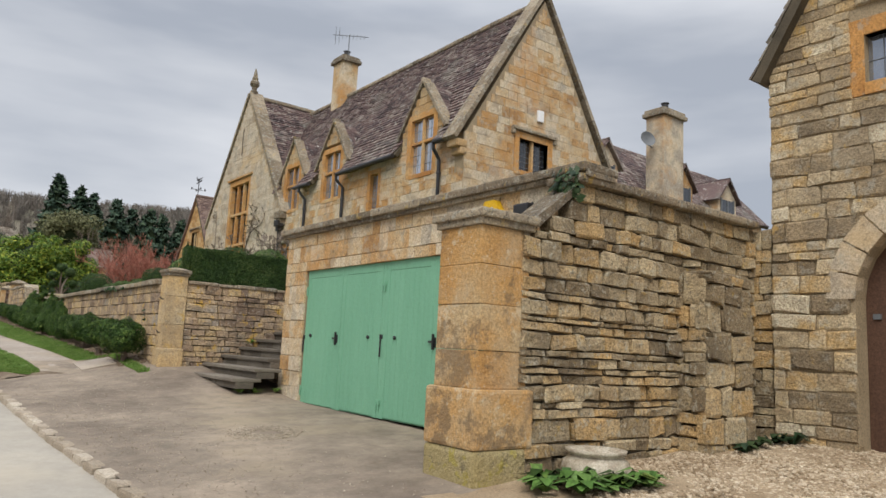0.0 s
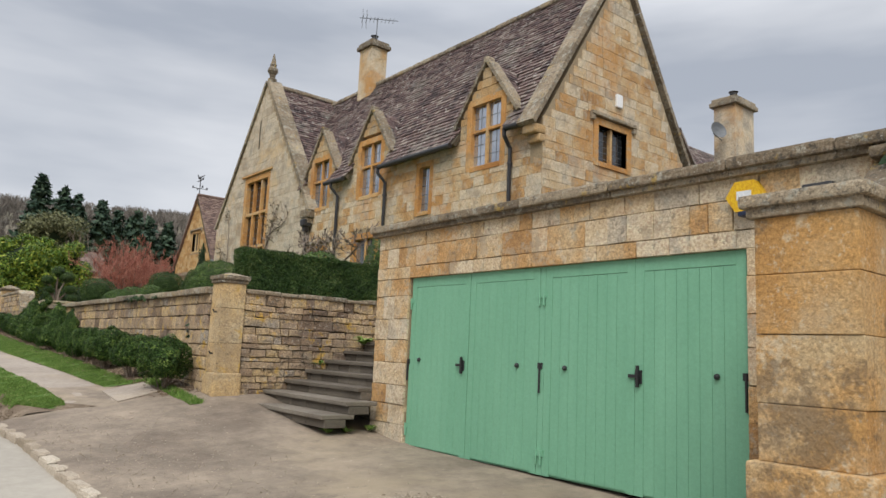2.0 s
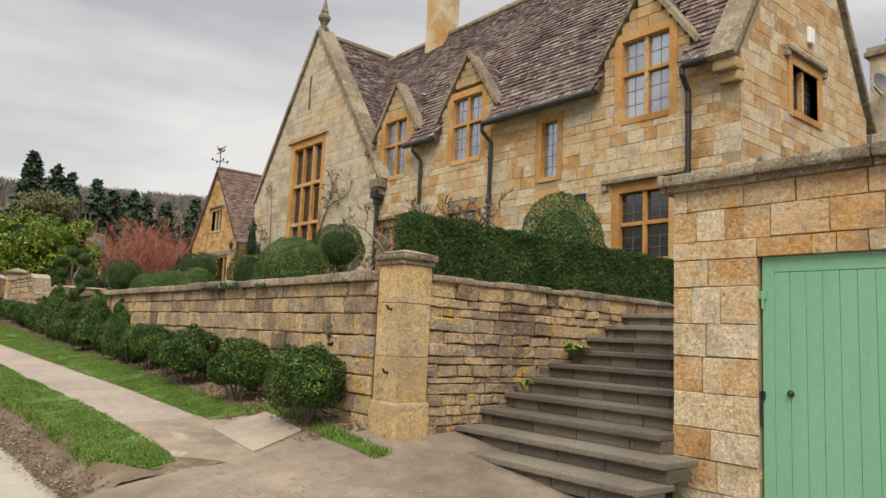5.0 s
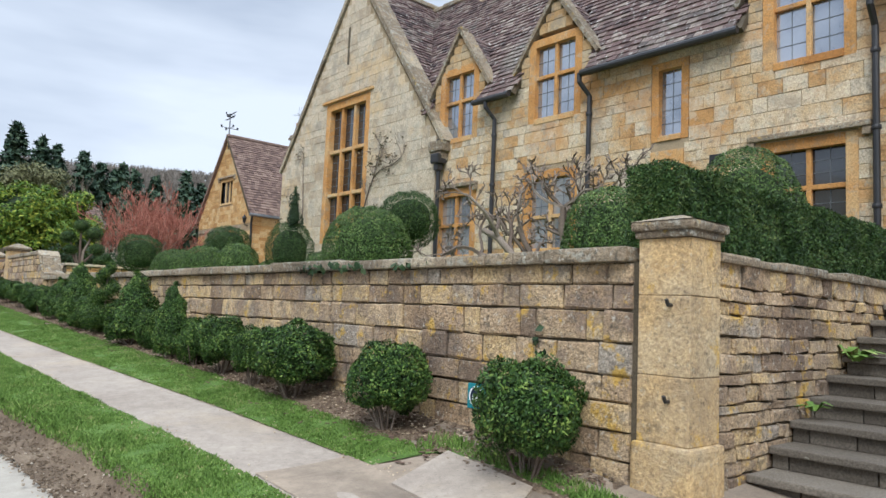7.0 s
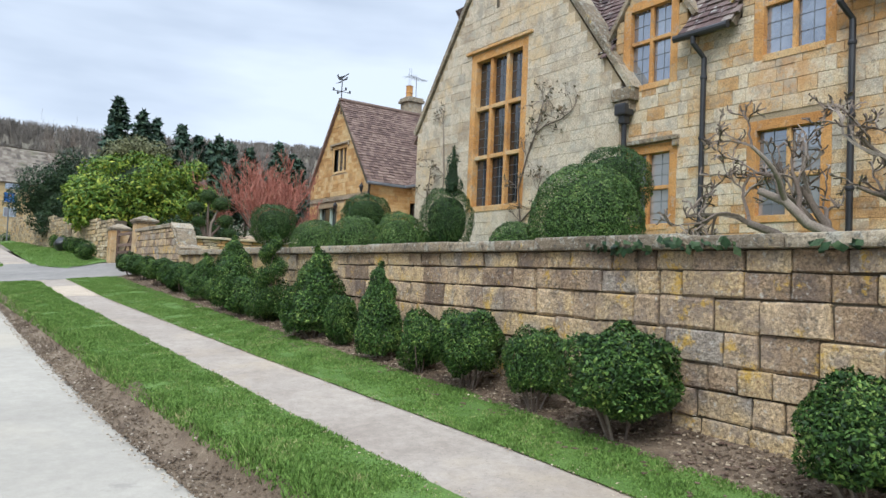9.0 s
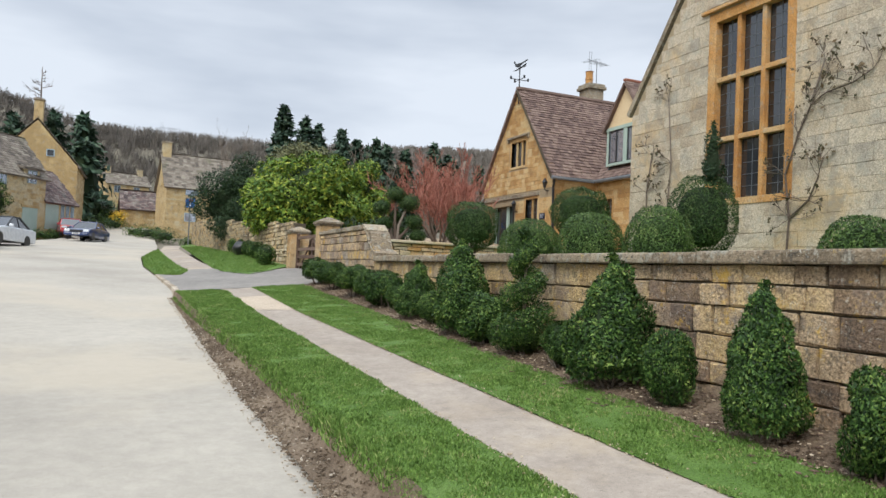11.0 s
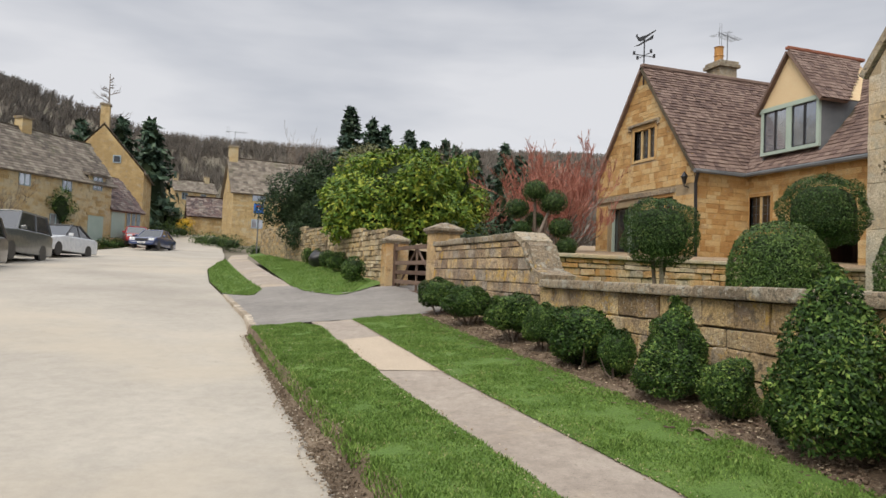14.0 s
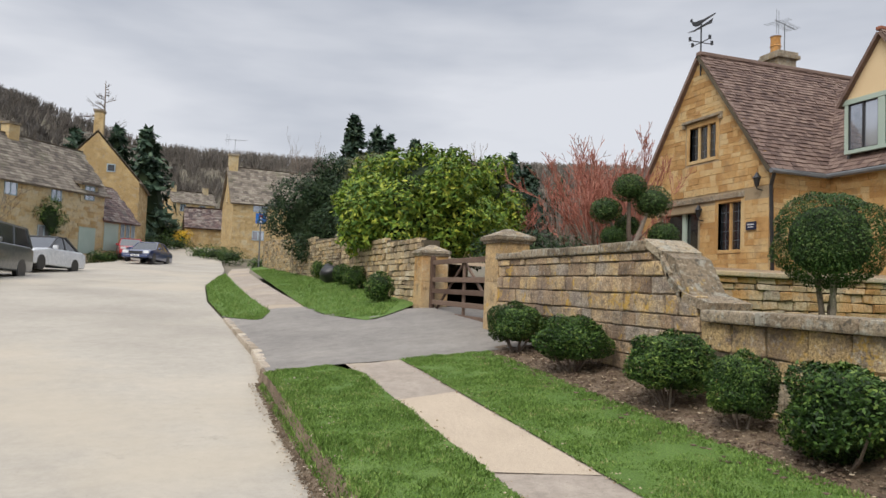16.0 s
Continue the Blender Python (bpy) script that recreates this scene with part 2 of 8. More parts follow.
dark_glass = surface("dark_window_glass", deep=0.1, wide=1.0, base= [(0.3, (0.012, 0.014, 0.016)), (0.7, (0.03, 0.034, 0.04))], rough=0.06, spec=1.0, coat=0.5, bump=0.04, bump_scale=6)
step_stone = surface("grey_step_slab", [(0.2, (0.105, 0.09, 0.072)), (0.6, (0.155, 0.134, 0.108)), (0.9, (0.21, 0.185, 0.15))],
                     spots=[(SOOT, 6, 0.62, 0.5), (LICHEN, 11, 0.66, 0.5), (MOSS, 3, 0.66, 0.4)], bump=0.5)
brown_wood = surface("dark_brown_boards", [(0.2, (0.045, 0.022, 0.014)), (0.8, (0.095, 0.05, 0.032))], rough=0.6, vary=True, grain=40, bump=0.3, stretch=(6, 6, 0.5))
gate_wood = surface("weathered_gate_timber", [(0.2, (0.09, 0.055, 0.04)), (0.8, (0.17, 0.115, 0.085))], rough=0.8, bump=0.4)
road_mat = surface("dusty_pale_asphalt", deep=0.12, wide=1.2, base= [(0.25, (0.30, 0.272, 0.23)), (0.5, (0.36, 0.328, 0.277)), (0.75, (0.41, 0.375, 0.318))], vary=False, rough=0.75,
                   patch=((0.46, 0.40, 0.31), 0.52, 0.55), patch_scale=0.35, spots=[((0.20, 0.185, 0.16), 1.1, 0.66, 0.45), ((0.24, 0.22, 0.19), 55, 0.60, 0.45), ((0.50, 0.45, 0.37), 80, 0.61, 0.4)], grain=6, bump=0.2, bump_scale=70)
path_mat = surface("worn_path_asphalt", deep=0.2, wide=1.1, base=[(0.25, (0.27, 0.225, 0.185)), (0.6, (0.35, 0.30, 0.25)), (0.8, (0.41, 0.355, 0.295))], vary=False, patch_scale=0.9,
                   patch=((0.44, 0.355, 0.25), 0.53, 0.6), spots=[((0.13, 0.11, 0.09), 45, 0.58, 0.5), ((0.52, 0.46, 0.38), 70, 0.6, 0.5), ((0.17, 0.145, 0.12), 1.6, 0.62, 0.4)], grain=8, bump=0.4, bump_scale=90)
drive_mat = surface("grey_drive_asphalt", deep=0.2, wide=1.2, base=[(0.25, (0.19, 0.175, 0.16)), (0.6, (0.24, 0.222, 0.20)), (0.8, (0.29, 0.265, 0.235))], vary=False, patch_scale=0.6, spots=[((0.13, 0.12, 0.11), 60, 0.62, 0.5)], grain=5, bump=0.4, bump_scale=90)
fore_mat = surface("stained_forecourt_asphalt", deep=0.25, wide=1.8, base=[(0.2, (0.165, 0.13, 0.10)), (0.5, (0.24, 0.195, 0.15)), (0.8, (0.33, 0.265, 0.20))], vary=False, patch_scale=0.7,
                   patch=((0.36, 0.29, 0.20), 0.55, 0.6), spots=[((0.12, 0.10, 0.08), 1.8, 0.62, 0.55), ((0.14, 0.12, 0.10), 70, 0.6, 0.5)], grain=4, bump=0.5, bump_scale=90)
soil = surface("bare_soil", [(0.2, (0.085, 0.058, 0.038)), (0.5, (0.16, 0.115, 0.078)), (0.8, (0.26, 0.20, 0.14))], vary=False, patch_scale=3, bump=1.0, bump_scale=40, grain=80,
               spots=[((0.40, 0.33, 0.24), 26, 0.56, 0.7), ((0.05, 0.035, 0.025), 14, 0.56, 0.6)])
bank_soil = surface("dry_bank_earth", [(0.2, (0.07, 0.049, 0.032)), (0.5, (0.15, 0.11, 0.074)), (0.8, (0.28, 0.22, 0.155))], vary=False, patch_scale=2, bump=1.0, bump_scale=30, grain=80,
                    spots=[((0.42, 0.35, 0.26), 22, 0.6, 0.6), ((0.07, 0.05, 0.035), 9, 0.64, 0.6)])
turf = surface("turf", [(0.2, (0.065, 0.125, 0.022)), (0.5, (0.10, 0.175, 0.035)), (0.8, (0.14, 0.21, 0.05))], vary=False, patch_scale=2.5, bump=0.8, bump_scale=60,
               spots=[((0.16, 0.13, 0.07), 6, 0.66, 0.5)])
meadow = surface("hill_pasture", [(0.2, (0.10, 0.10, 0.055)), (0.5, (0.16, 0.14, 0.10)), (0.8, (0.20, 0.17, 0.13))], vary=False, patch_scale=0.02, bump=0.5, bump_scale=0.3, grain=3)
gravel_mat = surface("limestone_gravel", [(0.1, (0.25, 0.18, 0.11)), (0.5, (0.42, 0.335, 0.23)), (0.9, (0.58, 0.49, 0.37))], bump=0.3)
kerb_stone = surface("pale_kerb_setts", [(0.2, (0.27, 0.22, 0.16)), (0.6, (0.38, 0.32, 0.25)), (0.9, (0.46, 0.40, 0.32))], bump=0.5, spots=[(SOOT, 14, 0.64, 0.5)])


def leaf_mat(name, stops, rough=0.45):
    m = surface(name, stops, rough=rough, bump=0, grain=25, spec=0.15, patch_scale=4)
    return m


box_leaf = leaf_mat("box_leaf", [(0.15, (0.012, 0.027, 0.008)), (0.45, (0.030, 0.066, 0.015)), (0.72, (0.068, 0.128, 0.027)), (0.95, (0.19, 0.26, 0.06))])
yew_leaf = leaf_mat("yew_leaf", [(0.15, (0.016, 0.038, 0.012)), (0.5, (0.038, 0.078, 0.02)), (0.8, (0.07, 0.115, 0.03)), (0.95, (0.12, 0.155, 0.05))])
dome_leaf = leaf_mat("clipped_box_leaf", [(0.15, (0.02, 0.042, 0.011)), (0.5, (0.055, 0.10, 0.024)), (0.8, (0.10, 0.16, 0.04)), (0.95, (0.19, 0.24, 0.075))])
# near-black green: the shade deep inside foliage, put into the core's colour
dark_core = surface("painted_shade_core", [(0.3, (0.012, 0.022, 0.008)), (0.7, (0.025, 0.04, 0.014))], vary=False, bump=0.6, rough=0.9)
laurel_leaf = leaf_mat("laurel_leaf", [(0.1, (0.035, 0.08, 0.014)), (0.4, (0.085, 0.155, 0.022)), (0.7, (0.175, 0.245, 0.03)), (0.95, (0.36, 0.37, 0.05))])
holly_leaf = leaf_mat("holly_leaf", [(0.15, (0.012, 0.026, 0.012)), (0.5, (0.022, 0.045, 0.018)), (0.9, (0.045, 0.07, 0.028))])
conifer_leaf = leaf_mat("conifer_needles", [(0.15, (0.022, 0.042, 0.028)), (0.5, (0.042, 0.076, 0.048)), (0.9, (0.085, 0.125, 0.075))])
grass_leaf = leaf_mat("grass_blade", [(0.1, (0.07, 0.13, 0.025)), (0.5, (0.125, 0.215, 0.045)), (0.85, (0.19, 0.28, 0.07)), (0.98, (0.34, 0.31, 0.15))], rough=0.6)
red_twig = surface("red_twig_bark", [(0.2, (0.20, 0.07, 0.05)), (0.6, (0.33, 0.125, 0.09)), (0.9, (0.40, 0.20, 0.15))], bump=0)
olive_bud = leaf_mat("olive_bud", [(0.15, (0.07, 0.075, 0.035)), (0.5, (0.13, 0.135, 0.06)), (0.9, (0.20, 0.20, 0.10))])
grey_twig = surface("grey_twig_bark", [(0.2, (0.12, 0.09, 0.07)), (0.6, (0.19, 0.15, 0.12)), (0.9, (0.26, 0.22, 0.18))], bump=0.3, bump_scale=60)
pink_bloom = surface("magnolia_bloom", [(0.2, (0.50, 0.25, 0.32)), (0.6, (0.62, 0.36, 0.44)), (0.9, (0.72, 0.52, 0.56))], bump=0, rough=0.6)
yellow_bloom = surface("forsythia_bloom", [(0.2, (0.55, 0.33, 0.01)), (0.9, (0.75, 0.52, 0.03))], bump=0, rough=0.6)

# ---- building helpers ----
rng = random.Random(7)
nrg = np.random.default_rng(11)
LOOSE = 300


def mesh_of(name, verts, faces, mat):
    me = bpy.data.meshes.new(name)
    me.from_pydata([tuple(v) for v in verts], [], [tuple(f) for f in faces])
    me.shade_flat()
    me.materials.append(mat)
    return me


def quads_mesh(name, V, mat):
    """A mesh of separate four-cornered faces, from an array of n x 4 x 3."""
    n = len(V)
    me = bpy.data.meshes.new(name)
    me.vertices.add(n * 4)
    me.vertices.foreach_set("co", np.asarray(V, dtype=np.float32).ravel())
    me.loops.add(n * 4)
    me.loops.foreach_set("vertex_index", np.arange(n * 4, dtype=np.int32))
    me.polygons.add(n)
    me.polygons.foreach_set("loop_start", np.arange(0, n * 4, 4, dtype=np.int32))
    me.update(calc_edges=True)
    me.shade_flat()
    me.materials.append(mat)
    return me


def repeat_mesh(name, T, F, X, mat):
    """Many placed copies of one template (T verts, F quads) in one mesh; X: n x k x 3 placed corners."""
    n, k = X.shape[0], X.shape[1]
    F = np.asarray(F, dtype=np.int32)
    idx = (F[None] + (np.arange(n, dtype=np.int32) * k)[:, None, None]).reshape(-1)
    me = bpy.data.meshes.new(name)
    me.vertices.add(n * k)
    me.vertices.foreach_set("co", X.astype(np.float32).ravel())
    me.loops.add(len(idx))
    me.loops.foreach_set("vertex_index", idx)
    me.polygons.add(len(idx) // 4)
    me.polygons.foreach_set("loop_start", np.arange(0, len(idx), 4, dtype=np.int32))
    me.update(calc_edges=True)
    me.shade_flat()
    me.materials.append(mat)
    return me


def thing(name, label, category, group="", kind="", at=(0, 0, 0)):
    e = new(name)
    e.empty_display_size = 0.2
    e.location = at
    return tagged(e, label, category, group, kind)


def hang(ob, parent):
    """Make ob a part of parent, keeping the place in which its mesh was drawn."""
    ob.parent = parent
    m = Matrix.Identity(4)
    q = parent
    while q is not None:
        m = q.matrix_parent_inverse @ q.matrix_basis @ m
        q = q.parent
    ob.matrix_parent_inverse = m.inverted()
    return ob


def part(name, bm, mat, parent=None, label="", smooth=False):
    if isinstance(bm, bpy.types.Mesh):
        me = bm
    else:
        bmesh.ops.recalc_face_normals(bm, faces=bm.faces[:])
        me = bpy.data.meshes.new(name)
        bm.to_mesh(me)
        bm.free()
        me.materials.append(mat)
    if smooth:
        for p in me.polygons:
            p.use_smooth = True
    ob = new(name, me)
    if label:
        ob["label"] = label
    if parent is not None:
        hang(ob, parent)
    return ob


def box(bm, x0, x1, y0, y1, z0, z1, bevel=0.0):
    r = bmesh.ops.create_cube(bm, size=1, matrix=Matrix.Translation(((x0 + x1) / 2, (y0 + y1) / 2, (z0 + z1) / 2)) @ Matrix.Diagonal((abs(x1 - x0), abs(y1 - y0), abs(z1 - z0), 1)))
    if bevel:
        es = {e for v in r["verts"] for e in v.link_edges}
        bmesh.ops.bevel(bm, geom=list(es), offset=bevel, segments=2, affect="EDGES", profile=0.6)
    return bm


def boxes(*args, bevel=0.0):
    bm = bmesh.new()
    for a in args:
        box(bm, *a, bevel=bevel)
    return bm


def prism(bm, pts, vec):
    """A flat polygon (3D points) pushed along vec into a solid."""
    vec = Vector(vec)
    a = [bm.verts.new(Vector(p)) for p in pts]
    b = [bm.verts.new(Vector(p) + vec) for p in pts]
    n = len(pts)
    bm.faces.new(a)
    bm.faces.new(b[::-1])
    for i in range(n):
        bm.faces.new((a[i], b[i], b[(i + 1) % n], a[(i + 1) % n]))
    return bm


def tube(bm, pts, r, n=8):
    """A round pipe along points."""
    pts = [Vector(p) for p in pts]
    rings = []
    for i, p in enumerate(pts):
        d = (pts[min(i + 1, len(pts) - 1)] - pts[max(i - 1, 0)]).normalized()
        a = d.orthogonal().normalized()
        if rings:
            a = (rings[-1][1] - d * rings[-1][1].dot(d)).normalized()
        c = d.cross(a)
        rad = r[i] if isinstance(r, (list, tuple)) else r
        rings.append(([bm.verts.new(p + (a * math.cos(k * math.tau / n) + c * math.sin(k * math.tau / n)) * rad) for k in range(n)], a))
    for (u, _), (v, _) in zip(rings, rings[1:]):
        for k in range(n):
            bm.faces.new((u[k], u[(k + 1) % n], v[(k + 1) % n], v[k]))
    bm.faces.new(rings[0][0])
    bm.faces.new(rings[-1][0][::-1])
    return bm


def lathe(bm, prof, n=16, at=(0, 0, 0)):
    rings = [[bm.verts.new((at[0] + r * math.cos(k * math.tau / n), at[1] + r * math.sin(k * math.tau / n), at[2] + z)) for k in range(n)] for r, z in prof]
    for u, v in zip(rings, rings[1:]):
        for k in range(n):
            bm.faces.new((u[k], u[(k + 1) % n], v[(k + 1) % n], v[k]))
    bm.faces.new(rings[0])
    bm.faces.new(rings[-1])
    return bm


# a block with a chamfered face: local x along the wall, y out of it, z up; unit size
def block_template(seed, chamfer=0.06, wobble=0.04, deep=0.12):
    r = np.random.default_rng(seed)
    v = []
    for y, c in ((-0.5, 0.0), (0.5 - deep, 0.0), (0.5, chamfer)):
        for x, z in ((-0.5, -0.5), (0.5, -0.5), (0.5, 0.5), (-0.5, 0.5)):
            v.append((x * (1 - 2 * c * 0.6), y, z * (1 - 2 * c)))
    v = np.array(v)
    w = (r.random((4, 3)) - 0.5) * wobble
    for k in range(3):
        v[4 * k:4 * k + 4, 0] += w[:, 0]
        v[4 * k:4 * k + 4, 2] += w[:, 2] * 1.5
    v[8:, 1] += w[:, 1] * 1.2
    return v


BLOCK_F = [(8, 9, 10, 11), (0, 1, 5, 4), (1, 2, 6, 5), (2, 3, 7, 6), (3, 0, 4, 7), (4, 5, 9, 8), (5, 6, 10, 9), (6, 7, 11, 10), (7, 4, 8, 11)]


def rugged_template(seed, edge=0.1, wobble=0.05, swell=0.16, corner=0.05):
    """A worn stone: a 4 x 4 face with an uneven surface and nibbled corners, on straight sides."""
    r = np.random.default_rng(seed)
    us = (-0.5, -0.5 + edge, 0.5 - edge, 0.5)
    xs = (-0.5, -0.5 + edge * 0.5, 0.5 - edge * 0.5, 0.5)
    v = []
    for j, z in enumerate(us):
        for i, x in enumerate(xs):
            rim = i in (0, 3) or j in (0, 3)
            k = corner if i in (0, 3) and j in (0, 3) else 0.0
            v.append((x * (1 - k) + r.uniform(-wobble, wobble) * 0.5, 0.5 - swell if rim else 0.5 + r.uniform(-swell, swell) * 0.6, z * (1 - k * 1.6) + r.uniform(-wobble, wobble)))
    for n in RIM:
        v.append((v[n][0], -0.5, v[n][2]))
    return np.array(v)


RIM = [0, 1, 2, 3, 7, 11, 15, 14, 13, 12, 8, 4]
RUGGED_F = [(j * 4 + i, j * 4 + i + 1, j * 4 + i + 5, j * 4 + i + 4) for j in range(3) for i in range(3)] + [(RIM[k], 16 + k, 16 + (k + 1) % 12, RIM[(k + 1) % 12]) for k in range(12)]
ASHLAR_T = [block_template(k, 0.02, 0.025, 0.06) for k in range(8)]
WALL_T = [rugged_template(40 + k, 0.06, 0.045, 0.10, 0.03) for k in range(12)]
CLOD_T = [block_template(20 + k, 0.12, 0.15, 0.16) for k in range(10)]
RUBBLE_T = [rugged_template(70 + k, 0.09, 0.11, 0.12, 0.10) for k in range(14)]


def coursed(u0, u1, z0, z1, high, long, holes=(), span=None, gap=0.012, even=0.25, seed=1):
    """Stones of a coursed wall: list of (u, z, width, height). holes: (u0, u1, z0, z1); span(z): free stretch at that height."""
    r = random.Random(seed)
    out = []
    z = z0
    while z < z1 - 0.03:
        h = min(high * r.uniform(1 - even, 1 + even), z1 - z)
        if z1 - z - h < high * 0.4:
            h = z1 - z
        lo, hi = (u0, u1) if span is None else span(z + h / 2)
        free = [(lo, hi)]
        for a, b, c, d in holes:
            if c < z + h * 0.65 and d > z + h * 0.35:
                free = [q for s, e in free for q in ((s, min(e, a)), (max(s, b), e)) if q[1] - q[0] > 0.04]
        for s, e in free:
            u = s
            while u < e - 0.02:
                w = min(long * r.uniform(0.5, 1.55), e - u)
                if e - u - w < long * 0.35:
                    w = e - u
                out.append((u + w / 2, z + h / 2, max(w - gap, 0.03), max(h - gap, 0.02)))
                u += w
        z += h
    return out


def lay(parent, stones, o, U, N, mat, proud=0.03, depth=0.1, templates=None, near=None, name="stone", stuff="stones", loose=LOOSE, rough=0.012, seed=3, tilt=0.0):
    """Lays stones on the plane through o along U, facing N: the nearest as parts of their own, the rest in one mesh."""
    r = random.Random(seed)
    templates = templates or ASHLAR_T
    U, N, o = Vector(U), Vector(N), Vector(o)
    Z = Vector((0, 0, 1)) if abs(N.z) < 0.9 else U.cross(N)
    if near is not None:
        stones = sorted(stones, key=lambda s: (o + U * s[0] + Z * s[1] - Vector(near)).length)
    F = BLOCK_F if len(templates[0]) == 12 else RUGGED_F
    meshes = [mesh_of(name, t, F, mat) for t in templates]
    rest = []
    base = Matrix((U, N, Z)).transposed()
    for i, (u, z, w, h) in enumerate(stones):
        p = proud + r.uniform(-rough, rough)
        k = r.randrange(len(templates))
        c = o + U * u + Z * z + N * (p - depth / 2)
        turn = Matrix.Rotation(r.uniform(-tilt, tilt), 3, "Y")
        m = Matrix.Translation(c) @ (base @ turn).to_4x4() @ Matrix.Diagonal((w, depth, h, 1))
        if i < loose:
            ob = new(name, meshes[k])
            ob.matrix_basis = m
            hang(ob, parent)
        else:
            t = templates[k] * np.array((w, depth, h))
            rest.append(t @ np.array((base @ turn).transposed()) + np.array(c))
    if rest:
        me = repeat_mesh(stuff, None, F, np.array(rest), mat)
        ob = tagged(part(stuff, me, mat, parent), kind="stuff")
    return parent


def tile_template(seed):
    r = np.random.default_rng(seed)
    w = (r.random(8) - 0.5) * 0.06
    v = [(-0.5 + w[0], 0.0 + w[4], 0.30), (0.5 + w[1], 0.0 + w[5], 0.30), (0.5, 1.35, 0.0), (-0.5, 1.35, 0.0),
         (-0.5 + w[0], 0.0 + w[4], 1.0), (0.5 + w[1], 0.0 + w[5], 1.0 + w[3]), (0.5, 1.35, 0.3), (-0.5, 1.35, 0.3)]
    return np.array(v)


TILE_F = [(4, 5, 6, 7), (0, 1, 5, 4), (1, 2, 6, 5), (3, 0, 4, 7), (3, 2, 1, 0)]
TILE_T = [tile_template(k) for k in range(6)]


def tiles(parent, o, U, S, length, height, mat, width=0.2, expose=0.14, thick=0.03, keep=None, near=None, loose=LOOSE, seed=5):
    """Courses of overlapping tiles on a slope. o: the eave's start, U along it, S up the slope; keep(u, s): where there is roof."""
    r = random.Random(seed)
    U, S, o = Vector(U).normalized(), Vector(S).normalized(), Vector(o)
    N = U.cross(S).normalized()
    if N.z < 0:
        N = -N
    places = []
    s, row = 0.0, 0
    while s < height:
        e = expose * (1.15 - 0.3 * s / height)
        u = -width * (0.5 if row % 2 else 0.0) + r.uniform(-0.03, 0.03)
        while u < length:
            w = width * r.uniform(0.75, 1.25)
            if (keep is None or keep(u + w / 2, s + e / 2)) and u + w > 0.04 and u < length - 0.04:
                a, b = max(u, 0), min(u + w, length)
                places.append(((a + b) / 2, s, b - a - 0.006, e))
            u += w
        s += e
        row += 1
    if near is not None:
        places.sort(key=lambda q: (o + U * q[0] + S * q[1] - Vector(near)).length)
    meshes = [mesh_of("tile", t, TILE_F, mat) for t in TILE_T]
    base = Matrix((U, S, N)).transposed()
    rest = []
    for i, (u, s, w, e) in enumerate(places):
        c = o + U * u + S * (s + r.uniform(-0.008, 0.008)) + N * r.uniform(0, 0.008)
        k = r.randrange(6)
        th = thick * r.uniform(0.8, 1.3)
        if i < loose:
            ob = new("tile", meshes[k])
            ob.matrix_basis = Matrix.Translation(c) @ base.to_4x4() @ Matrix.Diagonal((w, e, th, 1))
            hang(ob, parent)
        else:
            rest.append((TILE_T[k] * np.array((w, e, th))) @ np.array(base.transposed()) + np.array(c))
    if rest:
        tagged(part("tiles", repeat_mesh("tiles", None, TILE_F, np.array(rest), mat), mat, parent), kind="stuff")


def slab_on(bm, o, U, S, poly, thick):
    """A flat slab on a slope: poly of (u, s), its top face in the plane, pushed down by thick."""
    U, S, o = Vector(U).normalized(), Vector(S).normalized(), Vector(o)
    N = U.cross(S).normalized()
    if N.z < 0:
        N = -N
    return prism(bm, [o + U * u + S * s for u, s in poly], -N * thick)


